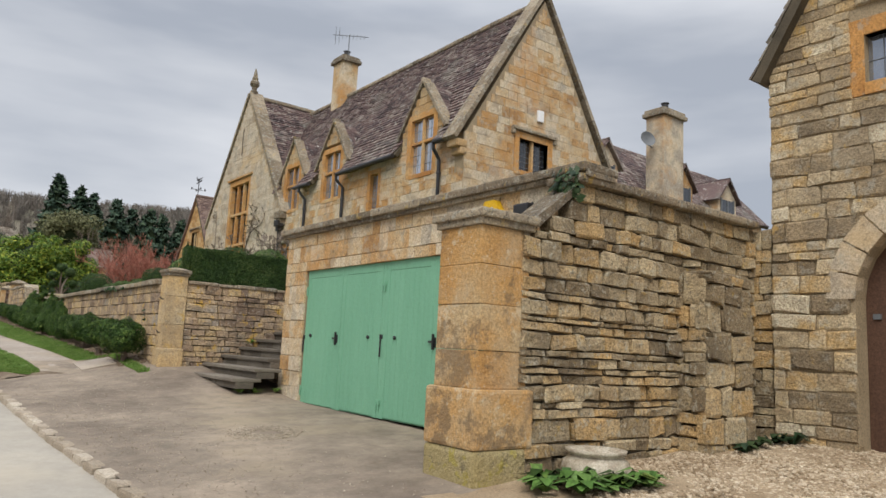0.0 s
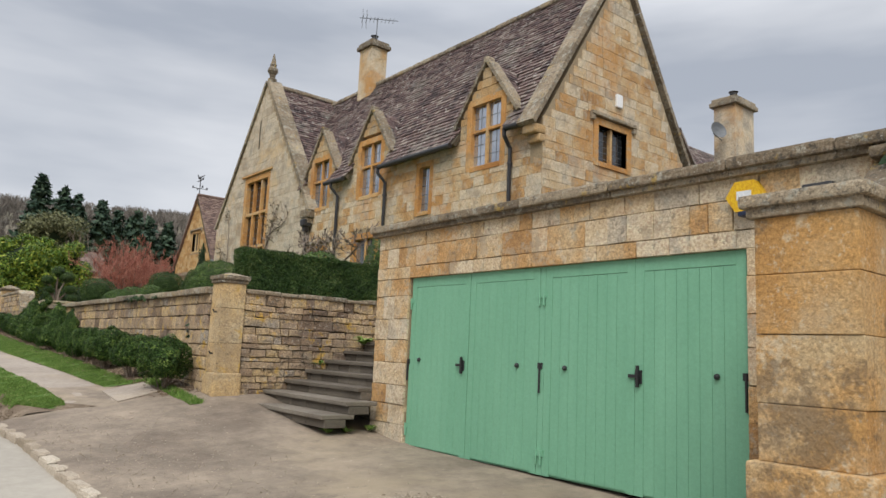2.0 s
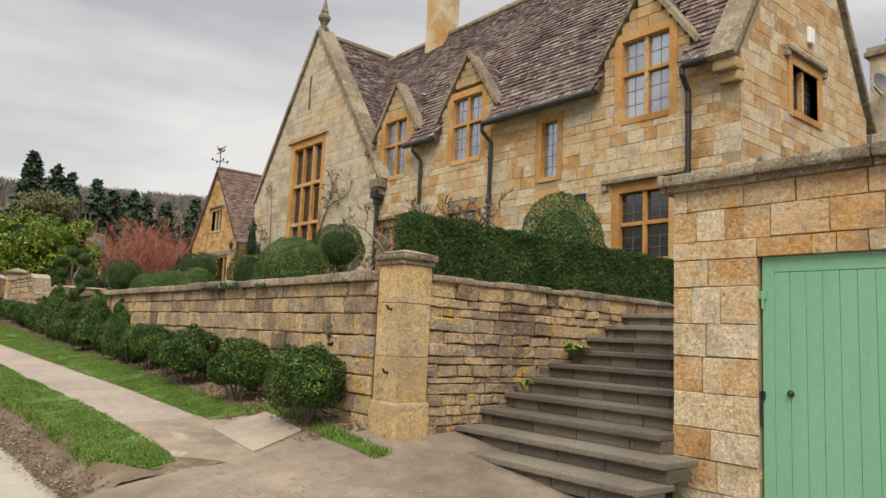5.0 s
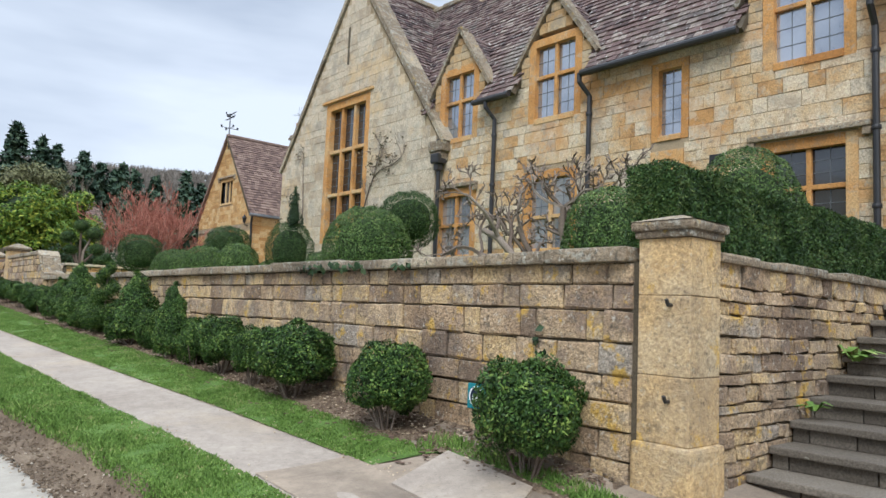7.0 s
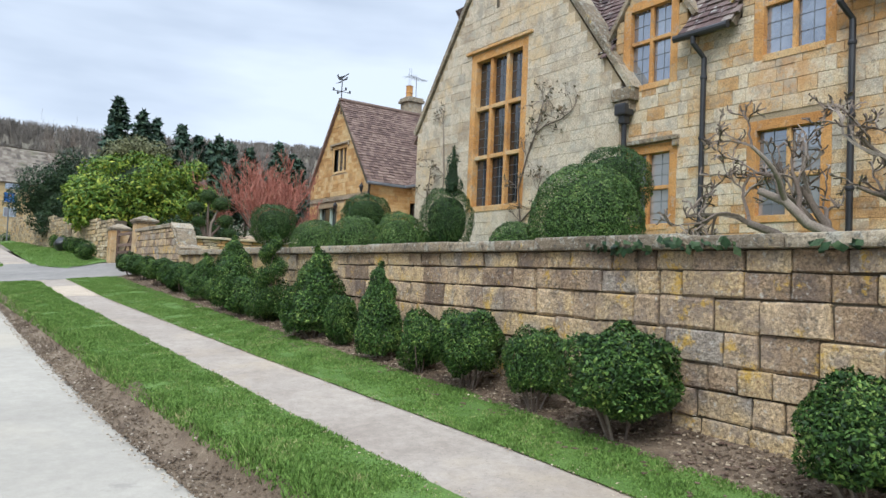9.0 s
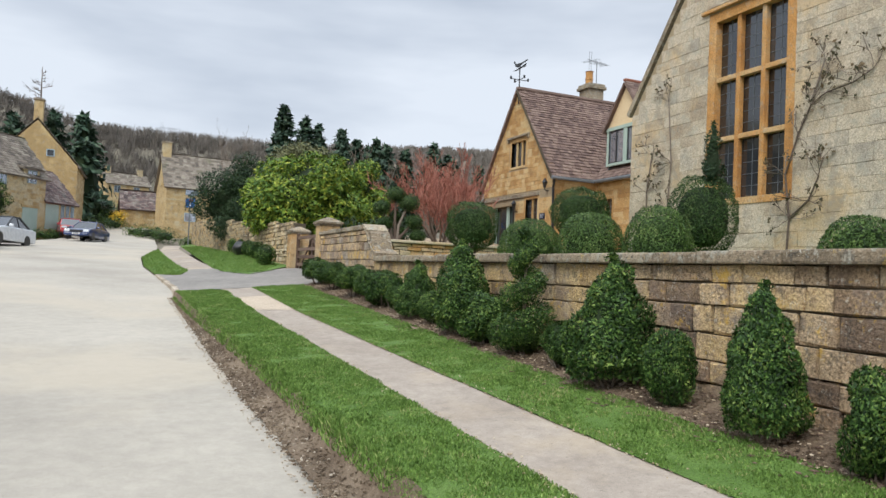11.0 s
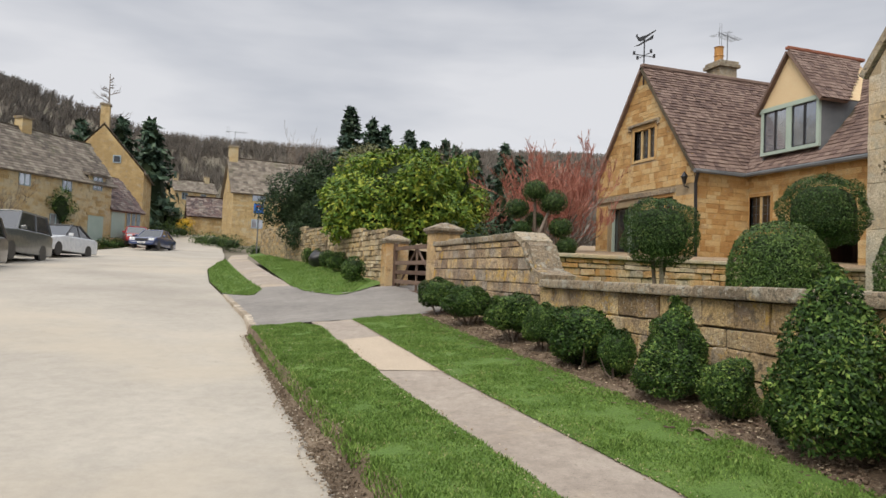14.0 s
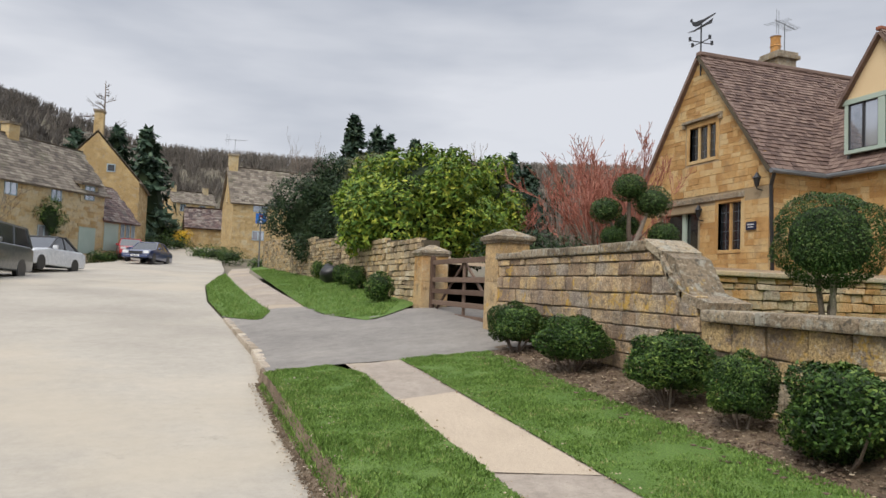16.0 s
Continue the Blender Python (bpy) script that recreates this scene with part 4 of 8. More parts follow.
# ---- garage ----
garage = thing("garage", "low limestone garage set into the bank with green doors", "garage", kind="structure", at=(5.3, 8, 0.6))
core = part("wall", boxes((5.23, 5.5, 4.74, 5.94, 0.2, 3.3), (5.23, 5.5, 10.42, 11.14, 0.2, 3.3), (5.23, 5.5, 5.94, 10.42, 2.72, 3.3), (5.5, 9.0, 10.95, 11.14, 0.2, 3.3), (5.5, 9.0, 4.75, 4.9, 0.2, 3.2), (8.9, 9.1, 4.75, 11.14, 0.2, 3.2)), mortar, garage)
st = coursed(4.70, 11.14, 0.45, 2.70, 0.25, 0.36, holes=[(5.94, 10.42, 0, 2.72)], gap=0.004, even=0.2, seed=31) + coursed(4.70, 11.14, 2.70, 3.3, 0.2, 0.33, gap=0.004, even=0.3, seed=32)
lay(core, st, (5.23, 0, 0), (0, 1, 0), (-1, 0, 0), ashlar, 0.03, 0.1, near=(5.2, 10.8, 1.8), rough=0.005, seed=12)
lay(core, coursed(5.25, 9.0, 0.6, 3.3, 0.29, 0.42, gap=0.008, seed=33), (0, 11.14, 0), (1, 0, 0), (0, 1, 0), ashlar, 0.012, 0.1, seed=13, loose=0)
bm = bmesh.new()
y = 4.5
while y < 11.2:
    e = min(11.24, y + rng.uniform(0.7, 1.2))
    box(bm, 5.08, 5.6, y, e - 0.005, 3.33, 3.43 + rng.uniform(-0.01, 0.008), 0.025)
    box(bm, 5.13, 5.55, y, e - 0.005, 3.28, 3.335, 0.01)
    y = e
part("coping", bm, coping_stone, garage, "dark lichened moulded coping")
part("roof", boxes((5.5, 9.0, 4.9, 11.0, 3.12, 3.24)), coping_stone, garage)

LEAVES = [(9.285, 10.40), (8.19, 9.275), (7.018, 8.11), (5.96, 7.015)]
XD = 5.27
for a, b in LEAVES:
    door = part("door", boxes((XD, XD + 0.045, a, b, 0.62, 2.70), bevel=0.004), green_paint, garage, "sage green painted boarded garage door leaf")
    bm = bmesh.new()
    n = max(5, round((b - a - 0.18) / 0.115))
    for i in range(n):
        u0 = a + 0.09 + (b - a - 0.18) * i / n
        u1 = a + 0.09 + (b - a - 0.18) * (i + 1) / n
        bd = part("board", boxes((XD - 0.018, XD + 0.01, u0 + 0.0012, u1 - 0.0012, 0.64, 2.578), bevel=0.0035), green_paint, door)
    bm = boxes((XD - 0.022, XD + 0.02, a, a + 0.09, 0.62, 2.70), (XD - 0.022, XD + 0.02, b - 0.09, b, 0.62, 2.70), (XD - 0.022, XD + 0.02, a + 0.09, b - 0.09, 2.58, 2.70), bevel=0.004)
    part("stile", bm, green_paint, door)
part("door_post", boxes((XD - 0.02, XD + 0.05, 8.115, 8.185, 0.62, 2.70), bevel=0.003), green_paint, garage, "green painted centre post")
for yy in (10.19, 8.49, 7.83, 6.22):
    bm = bmesh.new()
    bmesh.ops.create_uvsphere(bm, u_segments=10, v_segments=6, radius=0.026, matrix=Matrix.Translation((XD - 0.03, yy, 1.68)))
    part("knob", bm, black_iron, garage, "small black iron knob")
for yy in (9.37, 6.97):
    bm = boxes((XD - 0.034, XD - 0.02, yy - 0.035, yy + 0.035, 1.58, 1.70), (XD - 0.05, XD - 0.034, yy - 0.02, yy + 0.10, 1.63, 1.66), (XD - 0.06, XD - 0.034, yy - 0.012, yy + 0.012, 1.55, 1.74), bevel=0.004)
    part("latch", bm, black_iron, garage, "black iron latch handle")
for yy, z0, z1 in ((8.16, 1.42, 1.72), (8.12, 2.3, 2.44), (8.18, 2.3, 2.44), (8.12, 0.72, 0.86), (8.18, 0.72, 0.86), (5.97, 1.42, 1.72), (10.41, 1.42, 1.68), (10.39, 2.3, 2.44), (10.39, 0.75, 0.9)):
    bm = tube(bmesh.new(), [(XD - 0.036, yy, z0), (XD - 0.036, yy, z1)], 0.011, 8)
    box(bm, XD - 0.034, XD - 0.02, yy - 0.03, yy + 0.03, z1 - 0.06, z1)
    part("bolt", bm, black_iron if z1 - z0 > 0.2 else green_paint, garage)

# dry stone wall from the garage corner to the gatehouse
dry = wall_core("wall_dry", "tall dry-laid rubble limestone wall", boxes((4.42, 8.46, 4.66, 4.95, 0.3, 2.55), (5.2, 8.46, 4.66, 4.95, 2.5, 3.2), (8.42, 8.9, 4.385, 4.655, 0.3, 3.2)), dark_joint)
def dry_span(z):
    return lerp(z, (2.55, 4.42), (2.95, 5.05), (3.2, 5.1)), 8.36


dst = coursed(4.42, 8.36, 0.45, 0.98, 0.2, 0.34, gap=0.016, even=0.5, seed=40) + coursed(4.42, 8.36, 0.98, 1.9, 0.105, 0.26, gap=0.014, even=0.55, seed=41) + coursed(4.42, 8.36, 1.9, 2.7, 0.135, 0.24, gap=0.014, even=0.5, seed=42, span=dry_span) + coursed(4.42, 8.36, 2.7, 3.22, 0.17, 0.3, gap=0.012, even=0.4, seed=44, span=dry_span)
lay(dry, dst, (0, 4.66, 0), (1, 0, 0), (0, -1, 0), dry_stone, 0.05, 0.17, templates=RUBBLE_T, near=(5.4, 4.6, 1.8), rough=0.03, seed=14, tilt=0.06)
lay(dry, coursed(4.40, 4.67, 0.45, 3.2, 0.16, 0.22, gap=0.012, even=0.5, seed=43), (8.40, 0, 0), (0, 1, 0), (-1, 0, 0), dry_stone, 0.03, 0.1, templates=RUBBLE_T, near=(8.4, 4.5, 1.8), rough=0.015, seed=16)
bm = bmesh.new()
x = 5.05
while x < 8.3:
    e = min(8.34, x + rng.uniform(0.5, 0.9))
    box(bm, x, e - 0.005, 4.52, 4.98, 3.22, 3.31 + rng.uniform(-0.012, 0.012), 0.03)
    x = e
part("coping", bm, coping_stone, dry, "mossy flat coping slabs")
bm = prism(bmesh.new(), [(4.44, 4.62, 2.58), (5.12, 4.62, 3.12), (5.12, 4.62, 3.2), (4.44, 4.62, 2.70)], (0, 0.34, 0))
part("slab", bm, coping_stone, dry, "tilted grey slab on the wall top")
butt = thing("buttress", "rough stone buttress leaning on the rubble wall", "buttress", kind="structure", at=(7.1, 4.4, 0.4))
butt_core = part("core", boxes((6.86, 7.56, 4.30, 4.66, 0.3, 2.46)), dark_joint, butt)
lay(butt_core, coursed(6.80, 7.62, 0.42, 2.5, 0.21, 0.36, gap=0.014, even=0.5, seed=46), (0, 4.28, 0), (1, 0, 0), (0, -1, 0), dry_stone, 0.05, 0.17, templates=RUBBLE_T, rough=0.025, seed=47, tilt=0.04)
lay(butt_core, coursed(4.30, 4.68, 0.42, 2.5, 0.19, 0.26, gap=0.014, even=0.5, seed=48), (6.84, 0, 0), (0, 1, 0), (-1, 0, 0), dry_stone, 0.04, 0.15, templates=RUBBLE_T, rough=0.02, seed=49, tilt=0.04)
part("cap", boxes((6.82, 7.6, 4.26, 4.66, 2.44, 2.54), bevel=0.04), dry_stone, butt, "weathered slab on the buttress")

# ---- gatehouse with the arch ----
gate_h = thing("gatehouse", "tall honey stone gatehouse with an arched doorway", "building", kind="structure", at=(8.5, 3, 0.5))
ay0, ay1, az, ar = 1.60, 3.46, 2.32, 0.93
GH = [(2.55, 3.28, 4.76, 5.33), (ay0, ay1, 0, az + ar)]
bm = wall_sheet((8.36, 0, 0), (0, 1, 0), (-1, 0, 0), [(0.68, 0.3), (4.38, 0.3), (4.38, 5.2), (2.53, 8.3), (0.68, 5.2)], GH, 0.5)
for k in range(12):
    a0, a1 = math.pi * k / 12, math.pi * (k + 1) / 12
    gm0 = (ay0 + ay1) / 2
    prism(bm, [(8.362, gm0 - ar * math.cos(a0), az + ar * math.sin(a0)), (8.362, gm0 - ar * math.cos(a1), az + ar * math.sin(a1)), (8.362, gm0 - ar * math.cos(a1), az + ar), (8.362, gm0 - ar * math.cos(a0), az + ar)], (0.49, 0, 0))
gw = part("wall", bm, mortar, gate_h)
part("side_wall", boxes((8.86, 14, 4.0, 4.38, 0.3, 5.2), (8.86, 14, 0.68, 1.0, 0.3, 5.2), (14, 14.3, 0.68, 4.38, 0.3, 5.2)), ashlar, gate_h)
gc = (ay0 + ay1) / 2
gst = coursed(0.68, 4.38, 0.5, 8.1, 0.165, 0.32, span=lambda z: (0.68, 4.38) if z < 5.2 else (lerp(z, (5.2, 0.68), (8.3, 2.53)), lerp(z, (5.2, 4.38), (8.3, 2.53))), holes=[(ay0, ay1, 0, az), (ay0 - 0.05, ay1 + 0.05, az, az + 0.4), (ay0 + 0.12, ay1 - 0.12, az + 0.4, az + 0.78), (ay0 + 0.4, ay1 - 0.4, az + 0.75, az + 1.25), (2.0, 3.42, 4.6, 5.7)], gap=0.008, even=0.45, seed=51)
lay(gw, gst, (8.36, 0, 0), (0, 1, 0), (-1, 0, 0), gate_wall_stone, 0.03, 0.12, templates=RUBBLE_T, near=(8.3, 4.0, 2.5), rough=0.012, seed=15, tilt=0.015)
for k in range(11):
    a0, a1 = math.pi * k / 11 + 0.01, math.pi * (k + 1) / 11 - 0.01
    pts = [(8.325, gc - r_ * math.cos(a), az + r_ * math.sin(a)) for r_, a in ((ar, a0), (ar + 0.3, a0), (ar + 0.3, a1), (ar, a1))]
    part("voussoir", prism(bmesh.new(), pts, (0.2, 0, 0)), hall_stone, gate_h)
for i in range(8):
    u = ay0 + (ay1 - ay0) * i / 8
    part("door_board", boxes((8.62, 8.67, u + 0.004, u + (ay1 - ay0) / 8 - 0.004, 0.66, 3.25)), brown_wood, gate_h, "dark brown vertical board")
part("plinth", boxes((8.5, 8.7, ay0, ay1, 0.5, 0.68), bevel=0.01), step_stone, gate_h)
part("door_plate", boxes((8.595, 8.625, ay1 - 0.16, ay1 - 0.08, 2.12, 2.18)), lead, gate_h)
window(gate_h, "window_gatehouse", (8.36, 0, 0), (0, 1, 0), (-1, 0, 0), 2.55, 3.28, 4.76, 5.33, 2, margin=0.2)
UP = Vector((0, 1.85, 3.1)).normalized()
ro = part("roof", slab_on(bmesh.new(), (8.2, 4.53, 5.1), (1, 0, 0), (0, -UP.y, UP.z), [(0, 0), (6.3, 0), (6.3, 3.8), (0, 3.8)], 0.12), dark_joint, gate_h)
tiles(ro, (8.2, 4.53, 5.11), (1, 0, 0), (0, -UP.y, UP.z), 6.3, 3.7, old_tile, 0.26, 0.2, 0.05, near=(8, 4, 5), loose=120)
part("roof", slab_on(bmesh.new(), (8.0, 0.5, 5.02), (1, 0, 0), (0, UP.y, UP.z), [(0, 0), (6.3, 0), (6.3, 3.8), (0, 3.8)], 0.12), old_tile, gate_h)

# ---- the big house ----
FX, GY, RX = 10.72, 13.40, 13.35
house = thing("house", "large honey limestone house with gables, dormers and stone roofs", "house", kind="structure", at=(12, 20, 2.4))
AP = 11.32
wallm = bmesh.new()
WIN_UP = [(14.74, 15.76), (19.68, 20.72), (22.60, 23.58)]
lowwin = [(14.73, 15.78, 3.55, 4.79), (19.72, 20.8, 3.5, 4.93), (22.55, 23.62, 3.45, 4.82)]
slitw = (17.34, 17.78, 5.37, 6.56)
holes = [(a - 0.17, b + 0.17, 6.08, 7.9) for a, b in WIN_UP] + [(a - 0.17, b + 0.17, c - 0.12, d + 0.17) for a, b, c, d in lowwin] + [(slitw[0] - 0.15, slitw[1] + 0.15, slitw[2] - 0.1, slitw[3] + 0.15), (17.28, 17.92, 4.56, 5.1)]
box(wallm, FX + 0.2, FX + 0.5, GY + 0.1, 24.0, 2.0, 6.85)
hw = part("wall", wallm, mortar, house)
fr = bmesh.new()
# the wall's face, left open at the windows
cuts_z = sorted({2.0, 6.95, *[h[2] for h in holes], *[h[3] for h in holes if h[3] < 6.95]})
for z0, z1 in zip(cuts_z, cuts_z[1:]):
    free = [(GY, 24.0)]
    for a, b, c, d in holes:
        if c < (z0 + z1) / 2 < d:
            free = [q for s, e in free for q in ((s, min(e, a)), (max(s, b), e)) if q[1] - q[0] > 0.01]
    for s, e in free:
        box(fr, FX, FX + 0.22, s, e, z0, z1)
part("wall_face", fr, mortar, hw)
fst = coursed(GY, 23.75, 2.4, 6.95, 0.19, 0.36, holes=holes, gap=0.005, even=0.35, seed=61)
lay(hw, fst, (FX, 0, 0), (0, 1, 0), (-1, 0, 0), ashlar, 0.016, 0.08, near=(10.7, 17, 5), rough=0.006, seed=16)

# gable end towards the lane's foot
gable = [(FX, GY, 2.0), (16.0, GY, 2.0), (16.0, GY, 6.9), (RX, GY, AP), (FX - 0.02, GY, 6.9)]
GW = (12.55, 13.62, 6.33, 7.2)
gm = part("gable_wall", wall_sheet((0, GY, 0), (1, 0, 0), (0, -1, 0), [(p[0], p[2]) for p in gable], [GW], 0.35), mortar, house)


def gspan(z):
    return (FX, 16.0) if z < 6.9 else (lerp(z, (6.9, FX), (AP, RX)) + 0.12, lerp(z, (6.9, 16.0), (AP, RX)) - 0.12)


gwin = (12.55, 13.62, 6.33, 7.2)
gh = [(gwin[0] - 0.17, gwin[1] + 0.17, gwin[2] - 0.12, gwin[3] + 0.17)]
gst = coursed(FX, 16.0, 2.4, 11.2, 0.24, 0.48, holes=gh, span=gspan, gap=0.003, even=0.3, seed=62)
lay(gm, gst, (0, GY, 0), (1, 0, 0), (0, -1, 0), ashlar, 0.010, 0.07, near=(11.5, 13, 7), rough=0.004, seed=17)
window(house, "window_gable", (0, GY, 0), (1, 0, 0), (0, -1, 0), *gwin, 2, drip=0.3, pane=dark_glass, deep=0.14, proud=0.03, lattice=(3, 7))
# raking copings of the gable
for sx, ex in ((FX - 0.32, RX), (16.32, RX)):
    p, q = Vector((sx, GY - 0.08, 6.72)), Vector((ex, GY - 0.08, AP + 0.18))
    d = (q - p).normalized()
    nrm = Vector((-d.z, 0, d.x)) if d.x > 0 else Vector((d.z, 0, -d.x))
    n = 9
    for i in range(n):
        a, b = p + (q - p) * (i / n) + d * 0.004, p + (q - p) * ((i + 1) / n) - d * 0.004
        part("coping", prism(bmesh.new(), [a, b, b + nrm * 0.11, a + nrm * 0.11], (0, 0.5, 0)), coping_stone, gm)
bm = boxes((FX - 0.30, FX + 0.05, GY - 0.05, GY + 0.36, 6.54, 6.74), (FX - 0.16, FX + 0.05, GY - 0.04, GY + 0.34, 6.36, 6.55), bevel=0.05)
part("kneeler", bm, gable_stone, house, "worn stepped kneeler stone")
bm = boxes((13.15, 13.37, GY - 0.09, GY - 0.02, 7.78, 8.1), bevel=0.02)
part("alarm_box", bm, surface("white_plastic", [(0.3, (0.72, 0.73, 0.74)), (0.7, (0.8, 0.8, 0.8))], vary=False, rough=0.4, bump=0), house, "white alarm box")

# windows of the front
W = (FX, 0, 0), (0, 1, 0), (-1, 0, 0)
for a, b in WIN_UP:
    window(house, "window_upper", *W, a, b, 6.2, 7.73, 2, (7.08,))
for k, (a, b, c, d) in enumerate(lowwin):
    window(house, "window_lower", *W, a, b, c, d, 2, ((4.2,) if k == 0 else (4.15,)), drip=(0.36 if k == 0 else 0.22 if k == 2 else False), pane=dark_glass if k == 0 else glass, lattice=(2, 5))
window(house, "window_slit", *W, *slitw, 1, margin=0.14)
part("plaque", boxes((FX - 0.03, FX + 0.05, 17.28, 17.92, 4.56, 5.1), bevel=0.01), surround, house, "blank orange stone panel")
part("air_brick", boxes((FX - 0.032, FX + 0.02, 16.55, 16.8, 4.72, 4.9)), black_iron, house)

# main roof: slope towards the lane
EX, EZ = FX - 0.24, 6.86
SL = Vector((RX - EX, 0, AP - EZ))
slope = SL.length
S1 = SL.normalized()
DORM = [(15.25, 0.98), (20.2, 0.98), (23.09, 0.92)]


def main_keep(u, s):
    y = GY + 0.45 + u
    z = EZ + s * S1.z
    for c, hwid in DORM:
        w = hwid if z < 7.45 else hwid * (8.85 - z) / 1.4
        if w > 0 and abs(y - c) < w - 0.05:
            return False
    # valley with the hall's roof
    if y > 27.4 - (11.5 - z) * (3.75 / 5.2) + 0.0:
        return False
    return True


roof_core = bmesh.new()
LEN = 27.4 - GY - 0.45
for a, b in ((0.0, 0.42), (16.16 - GY - 0.45, 19.24 - GY - 0.45), (21.14 - GY - 0.45, 22.2 - GY - 0.45)):
    slab_on(roof_core, (EX, GY + 0.45, EZ - 0.02), (0, 1, 0), S1, [(a, 0), (b, 0), (b, 1.1), (a, 1.1)], 0.1)
slab_on(roof_core, (EX, GY + 0.45, EZ - 0.025), (0, 1, 0), S1, [(0.0, 1.0), (LEN - 3.2, 1.0), (LEN, slope), (0.0, slope)], 0.1)
mr = part("roof", roof_core, dark_joint, house, "steep stone-tiled main roof")
tiles(mr, (EX, GY + 0.45, EZ), (0, 1, 0), S1, LEN, slope, roof_tile, 0.19, 0.135, 0.042, keep=main_keep, near=(10.5, 17, 7), seed=71)
part("roof", slab_on(bmesh.new(), (2 * RX - EX, GY + 0.45, EZ), (0, 1, 0), (-S1.x, 0, S1.z), [(0, 0), (LEN + 6, 0), (LEN + 6, slope), (0, slope)], 0.12), roof_tile, house)
bm = bmesh.new()
y = GY + 0.4
while y < 27.4:
    box(bm, RX - 0.13, RX + 0.13, y, y + 0.44, AP - 0.06, AP + 0.07 + rng.uniform(-0.01, 0.01), 0.04)
    y += 0.45
part("ridge", bm, coping_stone, mr)

# gutters and downpipes
for a, b in ((13.5, 14.28), (16.2, 19.3), (21.2, 22.3)):
    bm = tube(bmesh.new(), [(EX - 0.06, a, EZ - 0.06), (EX - 0.06, b, EZ - 0.06)], 0.065, 10)
    part("gutter", bm, black_iron, house, "black iron gutter")
for y, zt in ((14.30, 6.8), (19.23, 6.8), (21.79, 6.8)):
    yt = y + (0.10 if y > 15 else 0.0)
    bm = tube(bmesh.new(), [(EX - 0.06, yt, zt), (EX - 0.06, yt, zt - 0.16), (FX - 0.10, y, zt - 0.42), (FX - 0.10, y, 2.4)], 0.048, 10)
    for z in (6.0, 4.9, 3.8):
        lathe(bm, [(0.062, 0), (0.066, 0.03), (0.062, 0.06)], 10, (FX - 0.10, y, z))
    part("downpipe", bm, black_iron, house, "black iron downpipe")

# gabled wall dormers
for c, hwid in DORM:
    d = part("dormer", prism(bmesh.new(), [(FX + 0.2, c - hwid + 0.1, 6.8), (FX + 0.2, c + hwid - 0.1, 6.8), (FX + 0.2, c + hwid - 0.1, 7.45), (FX + 0.2, c, 8.62), (FX + 0.2, c - hwid + 0.1, 7.45)], (1.6, 0, 0)), gable_stone, house, "gabled stone wall dormer")
    a, b = [w for w in WIN_UP if w[0] < c < w[1]][0]
    hs = [(a - 0.17, b + 0.17, 6.08, 7.9)]
    ds = coursed(c - hwid + 0.06, c + hwid - 0.06, 6.95, 8.6, 0.2, 0.36, holes=hs, span=lambda z: (c - (hwid - 0.06) * min(1, (8.68 - z) / 1.2), c + (hwid - 0.06) * min(1, (8.68 - z) / 1.2)), gap=0.006, seed=int(c * 3))
    lay(d, ds, (FX, 0, 0), (0, 1, 0), (-1, 0, 0), gable_stone, 0.012, 0.3, rough=0.003, seed=18)
    for sgn in (-1, 1):
        p, q = Vector((FX - 0.08, c + sgn * (hwid + 0.10), 7.25)), Vector((FX - 0.08, c, 8.72))
        v = (q - p).normalized()
        nrm = Vector((0, sgn * v.z, abs(v.y)))
        part("coping", prism(bmesh.new(), [p, q, q + nrm * 0.085, p + nrm * 0.085], (0.34, 0, 0)), coping_stone, d)
        # little roof behind
        o = Vector((FX + 0.2, c + sgn * (hwid + 0.06), 7.28))
        up = (Vector((FX + 0.2, c, 8.72)) - o).normalized()
        part("slope", slab_on(bmesh.new(), o, (1, 0, 0), up, [(0, 0), (0.35, 0), (1.15, 1.0), (1.15, 1.68), (0, 1.68)], 0.07), dark_joint, d)
        tiles(d, o + Vector((0, 0, 0.01)), (1, 0, 0), up, 1.15, 1.66, roof_tile, 0.17, 0.13, 0.024, keep=lambda u, s: u < 0.35 + 0.8 * s, seed=int(c * 7 + sgn), loose=0)
    part("finial", boxes((FX - 0.1, FX + 0.16, c - 0.07, c + 0.07, 8.7, 8.86), bevel=0.04), coping_stone, d)

# ---- hall wing with the tall window ----
HX, HC, HW = 10.55, 27.38, 3.74
HE, HA = 6.32, 11.45
hallw = [(26.68, 28.46, 4.08, 7.79)]
hh = [(26.68 - 0.2, 28.46 + 0.2, 3.96, 8.0)]


def hspan(z):
    return (HC - HW, HC + HW) if z < HE else (HC - HW * (HA - z) / (HA - HE) + 0.12, HC + HW * (HA - z) / (HA - HE) - 0.12)


hm = bmesh.new()
for poly in ([(HC - HW, 2.0), (26.48, 2.0), (26.48, 8.0), (26.48, HA - (HC - 26.48) / HW * (HA - HE)), (HC - HW, HE)], [(28.66, 2.0), (HC + HW, 2.0), (HC + HW, HE), (28.66, HA - (28.66 - HC) / HW * (HA - HE)), (28.66, 8.0)],
             [(26.48, 2.0), (28.66, 2.0), (28.66, 3.96), (26.48, 3.96)], [(26.48, 8.0), (28.66, 8.0), (28.66, HA - (28.66 - HC) / HW * (HA - HE)), (HC, HA), (26.48, HA - (HC - 26.48) / HW * (HA - HE))]):
    prism(hm, [(HX, y, z) for y, z in poly], (0.3, 0, 0))
hwall = part("hall_wall", hm, mortar, house)
part("hall_core", boxes((HX + 0.3, 20.0, HC - HW, HC + HW, 2.0, HE - 0.05)), hall_stone, house)
